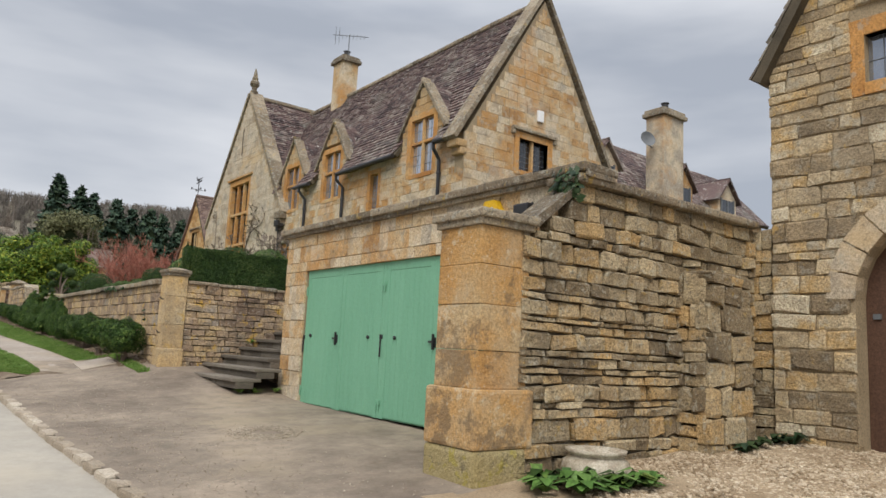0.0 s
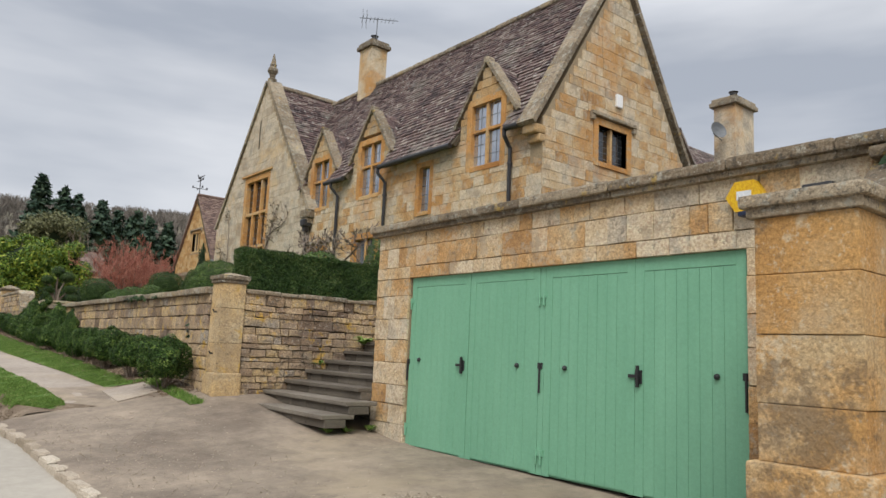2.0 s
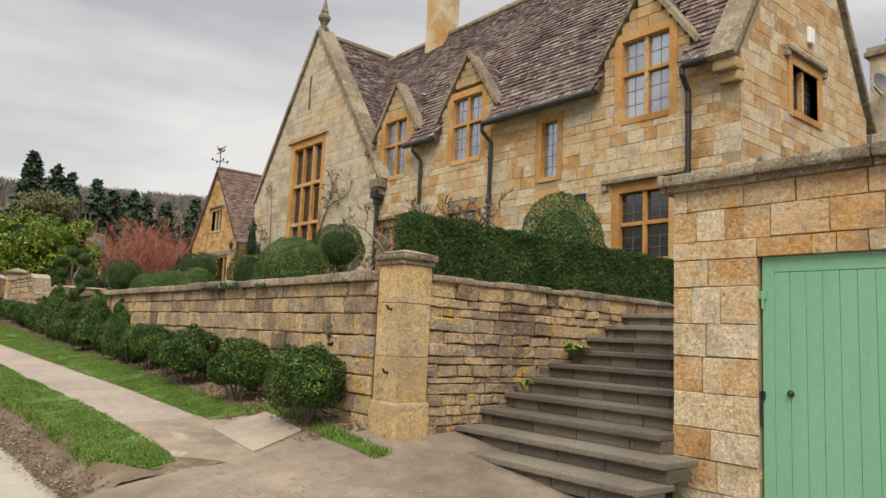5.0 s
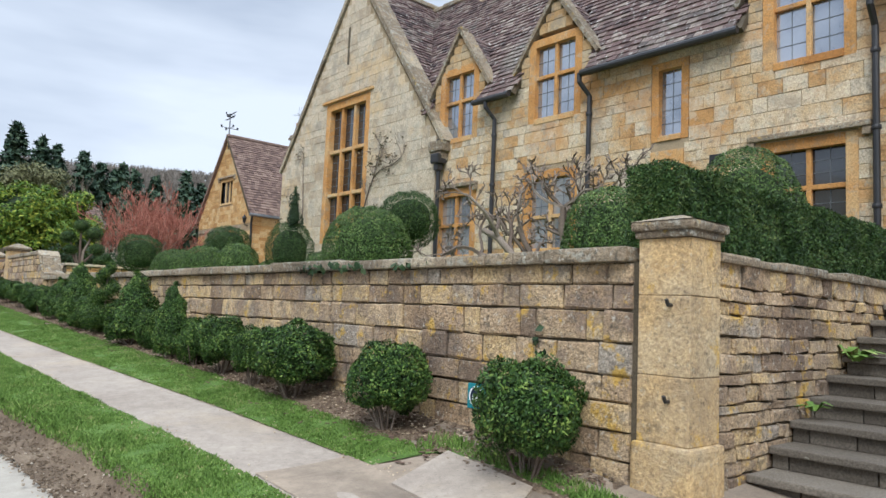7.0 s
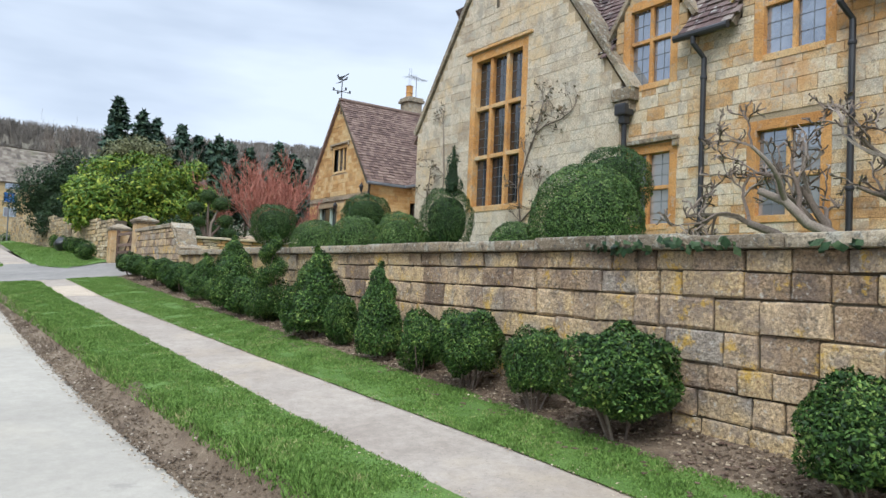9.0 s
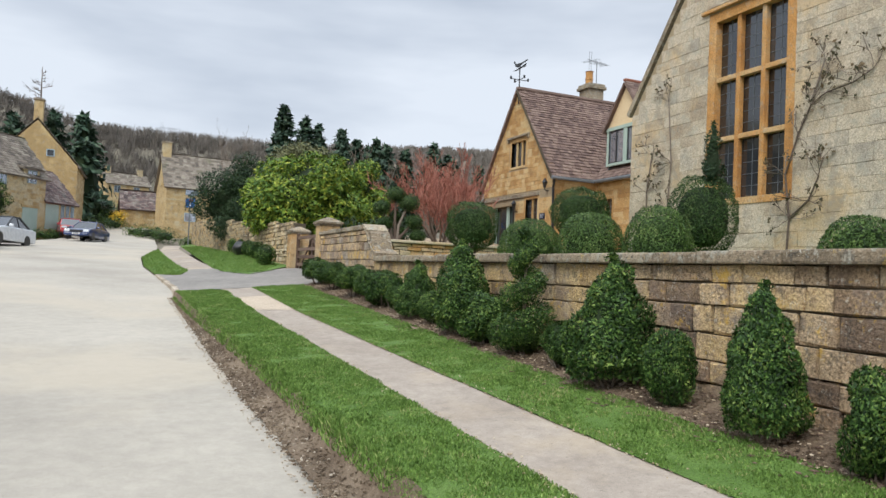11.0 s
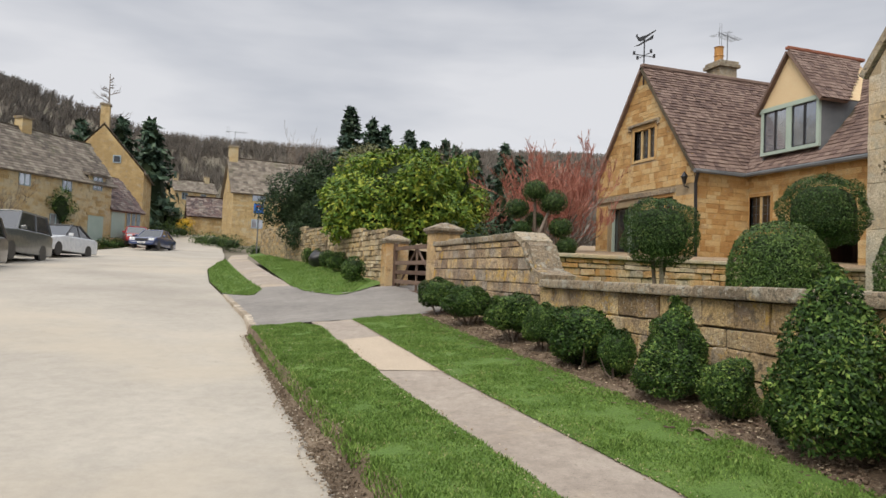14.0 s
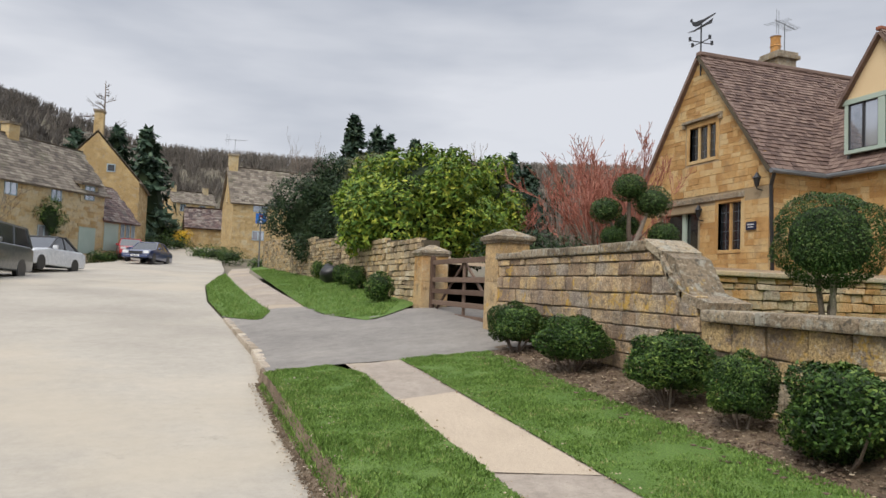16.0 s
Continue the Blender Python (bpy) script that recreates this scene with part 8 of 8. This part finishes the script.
car("silver two-seat roadster with a black soft top, parked by the lane", paint_of("silver_paint", (0.68, 0.70, 0.73)), (-6.95, 59.6, lane(59.6)), -20, 4.3, 1.9, 1.5, "roadster")
car("dark grey-green off-road car parked nose to the camera", paint_of("dark_grey_paint", (0.075, 0.082, 0.08)), (-7.75, 53.6, lane(53.6)), -10, 4.8, 2.0, 2.0, "suv")
car("brown-grey estate car parked at the lane side", paint_of("brown_grey_paint", (0.11, 0.095, 0.085)), (-7.95, 47.6, lane(47.6)), -8, 4.8, 2.0, 1.9, "suv")
car("dark blue saloon car standing in the lane", paint_of("dark_blue_paint", (0.012, 0.03, 0.11)), (-3.7, 76.0, lane(76.0)), -16, 4.4, 1.76, 1.42, "saloon")
car("red hatchback parked behind the blue saloon", paint_of("red_paint", (0.40, 0.02, 0.02)), (-5.2, 80.5, lane(80.5)), 10, 3.9, 1.7, 1.46, "saloon", False)

# ---- kerb, slab, small things ----
setts = [(x_kerb(y), y) for y in np.arange(-4.0, 13.4, 0.36)] + [(lane_edge(y) + 0.06, y) for y in np.arange(33.7, 40.2, 0.34)]
kmesh = [mesh_of("sett", block_template(60 + k, 0.1, 0.12, 0.2)[:, [0, 2, 1]] * np.array((0.12, 0.3, 0.12)), BLOCK_F, kerb_stone) for k in range(6)]
kerb = thing("kerb", "worn pale stone setts along the lane's edge", "kerb", kind="structure", at=(1.5, 6, 0.3))
for i, (x, y) in enumerate(setts):
    ob = new("sett", kmesh[i % 6])
    ob.matrix_basis = pose(x - 0.02, y, land(x + 0.02, y) - 0.05, 0, 0, 4) @ Matrix.Diagonal((1, rng.uniform(0.95, 1.12), 1, 1))
    hang(ob, kerb)
slab = part("slab", mesh_of("slab", [(x, y, land(x, y) + dz) for dz in (-0.05, 0.022) for x, y in ((2.74, 13.7), (3.36, 13.98), (3.4, 14.85), (2.76, 14.68))], [(0, 1, 2, 3), (4, 5, 6, 7), (0, 1, 5, 4), (1, 2, 6, 5), (2, 3, 7, 6), (3, 0, 4, 7)], path_mat), path_mat)
tagged(slab, "pale stone access slab set in the path", "slab", kind="structure")
patchy = part("path_patch", mesh_of("path_patch", [(x, y, land(x, y) + 0.006) for x, y in ((x_path(29.0) + 0.03, 29.0), (x_grass(28.6) - 0.03, 28.7), (x_grass(31.2) - 0.04, 31.2), (x_path(31.1) + 0.03, 31.1))], [(0, 1, 2, 3)], surface("sandy_patch", [(0.3, (0.39, 0.32, 0.24)), (0.7, (0.46, 0.38, 0.29))], vary=False, bump=0.3, grain=120)), None)
tagged(patchy, "sandy repaired stretch of the footpath", "path patch", kind="structure")

dog = thing("sign_plate", "small teal square sign with a white ring, fixed to the wall", "sign", at=(3.86, 15.03, 1.46))
teal = surface("sign_teal", [(0.3, (0.02, 0.19, 0.22)), (0.7, (0.03, 0.22, 0.26))], vary=False, bump=0, rough=0.4)
navy = surface("sign_navy", [(0.3, (0.015, 0.02, 0.05)), (0.7, (0.02, 0.03, 0.06))], vary=False, bump=0, rough=0.4)
hang(part("plate", boxes((3.838, 3.868, 14.93, 15.13, 1.36, 1.56), bevel=0.004), teal), dog)


def disc(x, y, z, r0, r1, th):
    bm = bmesh.new()
    n = 24
    for k in range(n):
        a, b = math.tau * k / n, math.tau * (k + 1) / n
        prism(bm, [(x, y + r0 * math.cos(a), z + r0 * math.sin(a)), (x, y + r1 * math.cos(a), z + r1 * math.sin(a)), (x, y + r1 * math.cos(b), z + r1 * math.sin(b)), (x, y + r0 * math.cos(b), z + r0 * math.sin(b))], (-th, 0, 0))
    return bm


hang(part("ring", disc(3.838, 15.03, 1.46, 0.066, 0.08, 0.003), white), dog)
hang(part("disc", disc(3.838, 15.03, 1.46, 0.001, 0.066, 0.002), navy), dog)
hang(part("mark", prism(bmesh.new(), [(3.836, 15.075, 1.44), (3.836, 15.06, 1.48), (3.836, 15.02, 1.465), (3.836, 14.985, 1.50), (3.836, 14.985, 1.43), (3.836, 15.03, 1.425)], (-0.003, 0, 0)), white), dog)

hexm = surface("alarm_yellow", [(0.3, (0.60, 0.36, 0.015)), (0.7, (0.68, 0.42, 0.02))], vary=False, bump=0, rough=0.4)
al = thing("alarm_box", "yellow hexagonal alarm box on the garage wall", "alarm", at=(5.1, 5.9, 3.1))
hang(part("case", prism(bmesh.new(), [(5.2, 5.9 + 0.155 * math.cos(k * math.pi / 3), 3.1 + 0.14 * math.sin(k * math.pi / 3)) for k in range(6)], (-0.09, 0, 0)), hexm), al)
hang(part("label_plate", boxes((5.105, 5.112, 5.84, 5.96, 3.07, 3.14)), lamp_glass), al)
hang(part("lens", boxes((5.10, 5.19, 5.85, 5.95, 2.94, 2.98), bevel=0.01), navy), al)
fl = thing("flood_lamp", "black flood lamp under the coping", "lamp", at=(5.1, 5.3, 3.05))
hang(part("head", boxes((5.02, 5.16, 5.2, 5.42, 2.9, 3.1), bevel=0.02), black_iron), fl)
hang(part("arm", tube(bmesh.new(), [(5.12, 5.31, 3.05), (5.22, 5.31, 3.14)], 0.02, 6), black_iron), fl)

pot = thing("garden_pot", "weathered glazed garden pot sunk in the gravel", "pot", at=(5.03, 4.25, 0.38))
pot_mat = surface("crackled_glaze", [(0.2, (0.16, 0.11, 0.07)), (0.5, (0.40, 0.35, 0.27)), (0.8, (0.55, 0.51, 0.43))], vary=False, patch_scale=9, rough=0.5, bump=0.4)
hang(part("body", lathe(bmesh.new(), [(0.16, -0.1), (0.25, 0.08), (0.31, 0.2), (0.28, 0.3), (0.22, 0.34), (0.26, 0.36), (0.27, 0.39), (0.22, 0.39), (0.17, 0.34), (0.02, 0.3)], 24, (5.03, 4.25, 0.37)), pot_mat, smooth=True), pot)
gr = np.random.default_rng(90)


weed_leaf = leaf_mat("weed_leaf", [(0.15, (0.04, 0.085, 0.02)), (0.5, (0.075, 0.155, 0.035)), (0.9, (0.13, 0.22, 0.06))])


def rosette(name, label, x, y, z, n, size, mat, seed):
    """A low plant of long arching leaves."""
    t = thing(name, label, "plant", at=(x, y, z))
    r = np.random.default_rng(seed)
    Q_ = []
    for _ in range(n):
        a, l, w = r.random() * math.tau, size * r.uniform(0.6, 1.1), size * r.uniform(0.14, 0.24)
        d, s = np.array((math.cos(a), math.sin(a), 0)), np.array((-math.sin(a), math.cos(a), 0))
        up = r.uniform(0.5, 1.1)
        p0 = d * 0.02
        p1 = d * l * 0.5 + np.array((0, 0, l * 0.5 * up))
        p2 = d * l + np.array((0, 0, l * 0.35 * up))
        Q_.append([p0 - s * w * 0.2, p0 + s * w * 0.2, p1 + s * w, p1 - s * w])
        Q_.append([p1 - s * w, p1 + s * w, p2 + s * w * 0.15, p2 - s * w * 0.15])
    put_local(part("leaves", quads_mesh("leaves", np.array(Q_), mat), mat), t)
    return t


for k, (x, y) in enumerate([(4.3, 4.15), (4.5, 3.95), (4.45, 4.35), (4.75, 3.9), (4.65, 4.2), (4.95, 3.85), (5.15, 3.8), (4.6, 4.05)]):
    rosette("green_plant", "low leafy green weed at the foot of the pier", x, y, land(x, y) + 0.02, 20, 0.26, [weed_leaf, box_leaf][k % 3 == 2], 500 + k)
for k, (x, y) in enumerate([(4.5, 11.0), (4.75, 10.98), (5.1, 11.0), (7.2, 4.1), (7.6, 4.2), (8.0, 4.2), (8.1, 4.05)]):
    rosette("green_plant", "tuft of weeds against the stonework", x, y, land(x, y) + 0.02, 14, 0.14 if k < 3 else 0.24, grass_leaf if k < 3 else holly_leaf, 520 + k)
rosette("fern", "small fern growing from the step joints", 6.3, 13.1, 1.86, 18, 0.24, grass_leaf, 540)
rosette("fern", "small fern growing from the step joints", 5.5, 13.12, 1.5, 10, 0.14, grass_leaf, 541)


def ivy(x, y, z, n, sx, sy, sz, seed, label="trailing ivy on the wall top"):
    t = thing("ivy", label, "ivy", at=(x, y, z))
    r = np.random.default_rng(seed)
    P = (r.random((n, 3)) - 0.5) * np.array((sx, sy, sz))
    put_local(part("leaves", quads_mesh("leaves", leaf_quads(P, np.tile((-1.0, -0.3, 0.4), (n, 1)), 0.055, aspect=0.9, seed=seed), holly_leaf), holly_leaf), t)


ivy(3.79, 17.3, 2.52, 70, 0.05, 1.3, 0.06, 601)
ivy(3.79, 15.9, 2.52, 14, 0.04, 0.5, 0.06, 602)
ivy(5.05, 4.7, 3.18, 110, 0.12, 0.3, 0.3, 603, "dark ivy tuft under the coping")
ivy(3.85, 14.4, 1.95, 9, 0.02, 0.1, 0.2, 604, "sprig of ivy in the wall joints")

# climbers on the hall front
cl_leaf = surface("russet_climber_leaf", [(0.2, (0.05, 0.05, 0.025)), (0.6, (0.10, 0.075, 0.04)), (0.9, (0.16, 0.11, 0.06))], bump=0)
for k, (pts) in enumerate([[(26.55, 2.6), (26.5, 3.6), (26.6, 4.4), (26.35, 5.1), (26.1, 5.6), (25.8, 5.75), (25.3, 5.8), (24.95, 5.95)], [(26.1, 5.6), (25.95, 6.0), (25.83, 6.35)], [(29.8, 2.6), (29.75, 4.0), (29.65, 5.0), (29.8, 6.4)], [(30.4, 2.6), (30.45, 4.4), (30.3, 5.3)], [(26.5, 3.6), (26.1, 3.9), (25.9, 4.3)]]):
    t = thing("climber", "bare wall-trained climber with a few russet leaves", "climber", at=(10.5, pts[0][0], pts[0][1]))
    V3 = [Vector((10.49 + 0.02 * rng.random(), y, z)) for y, z in pts]
    lim = [(V3, [0.022 * (1 - 0.6 * i / len(V3)) for i in range(len(V3))])]
    rk = random.Random(k)
    for p in V3[1:]:
        for _ in range(4):
            branches(p, (-0.15, rk.uniform(-1, 1), rk.uniform(-0.3, 1)), 0.35, 0.007, 1, rk, 0.3, (2, 2), 0.6, 0.1, 0.6, 3, lim)
    hang(part("stem", limbs_mesh("stem", lim, grey_twig, 5), grey_twig), t)
    tips = np.array([tuple(q[0][-1]) for q in lim[1:]] * 3) + (gr.random((len(lim[1:]) * 3, 3)) - 0.5) * 0.09
    hang(part("leaves", quads_mesh("leaves", leaf_quads(tips, np.tile((-1.0, 0, 0.2), (len(tips), 1)), 0.06, aspect=0.7, seed=k), cl_leaf), cl_leaf), t)

# cottage lamps and name plate
for y, z in ((42.6, 5.2), (40.25, 5.85)):
    lt2 = thing("wall_lamp", "black carriage lamp on the cottage wall", "lamp", at=(13.7, y, z))
    hang(part("lantern", lathe(bmesh.new(), [(0.05, 0), (0.10, 0.2), (0.13, 0.21), (0.05, 0.32), (0.01, 0.38)], 6, (13.66, y, z - 0.15)), black_iron), lt2)
    hang(part("bracket", tube(bmesh.new(), [(13.84, y, z - 0.25), (13.66, y, z - 0.22), (13.66, y, z - 0.12)], 0.018, 6), black_iron), lt2)
npl = thing("name_plate", "small dark slate name plate by the window", "sign", at=(13.82, 40.6, 4.66))
hang(part("plate", boxes((13.79, 13.825, 40.42, 40.78, 4.56, 4.78), bevel=0.004), navy), npl)
hang(part("lettering", boxes((13.785, 13.791, 40.48, 40.72, 4.69, 4.72), (13.785, 13.791, 40.50, 40.70, 4.62, 4.645)), lamp_glass), npl)

# twig on the road, black sack by the far wall
tw = bare_tree("fallen_twig", "fallen twig lying on the lane", (0.43, 31.15, lane(31.15) + 0.012), [((0.3, -1, 0.02), 0.22, 0.008)], 2, grey_twig, 33, tag="twig", lift=0.0, spread=0.5)
tw.scale = (1, 1, 0.12)
bg = thing("sack", "black plastic sack beside the far wall", "sack", at=(3.75, 48.2, 2.9))
bm = bmesh.new()
bmesh.ops.create_icosphere(bm, subdivisions=3, radius=0.36, matrix=Matrix.Translation((3.75, 48.2, 3.0)) @ Matrix.Diagonal((1, 1.3, 0.9, 1)))
for v in bm.verts:
    v.co += v.normal * 0.08 * noise.noise(v.co * 5)
hang(part("bag", bm, black_iron, smooth=True), bg)

# ---- loose ground cover ----
def blades(name, label, ys, left, right, per_m2, h, seed, mat=None, lift=0.015):
    r = np.random.default_rng(seed)
    area = sum(max(0.0, right(y) - left(y)) for y in np.arange(*ys, 0.25)) * 0.25
    n = int(area * per_m2)
    Y = r.uniform(ys[0], ys[1], n)
    A, B = np.array([left(y) for y in Y]), np.array([right(y) for y in Y])
    X = A + (B - A) * r.random(n)
    ok = B > A
    X, Y = X[ok], Y[ok]
    Z = np.array([land(x, y) for x, y in zip(X, Y)]) + lift - 0.01
    clump = np.array([0.75 + 0.7 * noise.noise((x * 2.3, y * 2.3, 1)) + 0.4 * noise.noise((x * 7, y * 7, 4)) for x, y in zip(X, Y)])
    hh = h * np.clip(clump, 0.25, 2.0) * r.uniform(0.6, 1.3, len(X))
    a = r.random(len(X)) * math.tau
    w = 0.0035 + 0.004 * r.random(len(X))
    dx, dy = np.cos(a) * w, np.sin(a) * w
    lx, ly = (r.random(len(X)) - 0.5) * hh * 1.3, (r.random(len(X)) - 0.5) * hh * 1.3
    V = np.stack([np.stack([X - dx, Y - dy, Z], 1), np.stack([X + dx, Y + dy, Z], 1), np.stack([X + lx + dx * 0.3, Y + ly + dy * 0.3, Z + hh], 1), np.stack([X + lx - dx * 0.3, Y + ly - dy * 0.3, Z + hh], 1)], 1)
    tagged(new(name, quads_mesh(name, V, mat or grass_leaf)), label, "grass", kind="stuff")


blades("grass", "short green verge grass by the lane", (13.8, 33.2), lambda y: x_top(y) - 0.05 + lerp(y, (13.75, 0.35), (14.3, 0), (32.5, 0), (33.2, 0.2)), lambda y: verge_right(y) + 0.01, 9500, 0.026, 700)
blades("grass", "short green verge grass by the soil bed", (15.2, 33.2), lambda y: x_grass(y) - 0.02, lambda y: x_bed(y) + 0.05, 9500, 0.026, 701)
blades("grass", "short grass at the pier's foot", (12.9, 15.2), lambda y: lerp(y, (12.9, 3.45), (13.6, 3.42), (14.9, 3.44), (15.2, 2.95)), lambda y: lerp(y, (12.9, 3.65), (15, 3.6)), 4200, 0.05, 702)
blades("grass", "short grass on the far island", (39.3, 60), lambda y: lane_edge(y) + lerp(y, (39.3, 0.5), (40.5, 0.02), (58, 0.05), (60, 0.4)), lambda y: far_path_l(y) - lerp(y, (39.3, 0.3), (40.5, 0.0), (60, 0.1)), 900, 0.07, 703, lift=0.015)
blades("grass", "short grass below the far wall", (38, 62), lambda y: lerp(y, (37.5, 2.6), (39, 2.1), (41, far_path_l(41) + 0.78), (66, far_path_l(66) + 0.9)), lambda y: lerp(y, (37.5, 2.8), (38.5, 3.3), (40, 3.9)), 700, 0.07, 704, lift=0.015)
blades("grass", "grass fringe hanging over the earth bank", (14.2, 33), lambda y: x_top(y) - 0.07, lambda y: x_top(y) + 0.06, 6500, 0.042, 705)


def crumbs(name, label, n, place, size, mat, seed, category="debris", flat=0.6):
    """Small loose lumps strewn on the ground."""
    r = random.Random(seed)
    X = []
    for _ in range(n):
        x, y = place(r)
        s = size * r.uniform(0.4, 1.6)
        a = r.random() * math.tau
        t = CLOD_T[r.randrange(10)][:, [0, 2, 1]] * np.array((s, s * r.uniform(0.5, 1), s * flat))
        c, q = math.cos(a), math.sin(a)
        X.append(t @ np.array(((c, q, 0), (-q, c, 0), (0, 0, 1))) + np.array((x, y, land(x, y) + s * 0.2 + 0.01)))
    tagged(new(name, repeat_mesh(name, None, BLOCK_F, np.array(X), mat)), label, category, kind="stuff")


crumbs("gravel", "pale limestone gravel chippings", 16000, lambda r: (r.uniform(4.5, 8.6), r.uniform(1.2, 4.5)), 0.024, gravel_mat, 1, "gravel")
crumbs("soil_clods", "soil clods and stones in the bed", 5200, lambda r: (lambda y: (r.uniform(x_bed(y), 3.86), y))(r.uniform(13.7, 33)), 0.018, soil, 2, "soil")
crumbs("bed_stones", "pale stones and dead leaves in the bed", 2000, lambda r: (lambda y: (r.uniform(x_bed(y), 3.86), y))(r.uniform(13.7, 33)), 0.016, gravel_mat, 3, "stones", 0.3)
crumbs("bank_clods", "earth clods and pebbles along the bank", 5000, lambda r: (lambda y: (x_foot(y) + (x_top(y) - x_foot(y)) * r.random() ** 1.5 * 0.9 - 0.05 * r.random(), y))(r.uniform(13.7, 33.2)), 0.014, bank_soil, 4, "soil")
crumbs("grit", "loose grit along the path edges", 1800, lambda r: (lambda y: (r.choice((x_path(y), x_grass(y))) + r.gauss(0, 0.05), y))(r.uniform(14, 33)), 0.009, gravel_mat, 5, "grit")
crumbs("lane_grit", "pale pebbles and washed-out grit at the bank's foot", 1700, lambda r: (lambda y: (x_foot(y) - 0.12 + abs(r.gauss(0, 0.16)), y))(r.uniform(13.8, 33.2)), 0.012, kerb_stone, 6, "grit")
crumbs("leaf_litter", "dry brown leaves strewn over the bed and path edge", 1500, lambda r: (lambda y: (r.uniform(x_bed(y) - 0.25, 3.86), y))(r.uniform(13.7, 33)), 0.028, gate_wood, 7, "leaves", 0.12)
crumbs("forecourt_grit", "fine loose grit over the forecourt", 3000, lambda r: (lambda y: (x_kerb(y) + 0.1 + abs(r.gauss(0, 1.1)), y))(r.uniform(3.0, 13.0)), 0.008, kerb_stone, 8, "grit")
crumbs("worn_patch", "ring of broken stony surface in the forecourt", 900, lambda r: (lambda a, d: (3.51 + d * 0.34 * math.cos(a), 7.78 + d * 0.42 * math.sin(a)))(r.random() * math.tau, r.gauss(0.8, 0.22)), 0.014, kerb_stone, 9, "worn patch", 0.35)
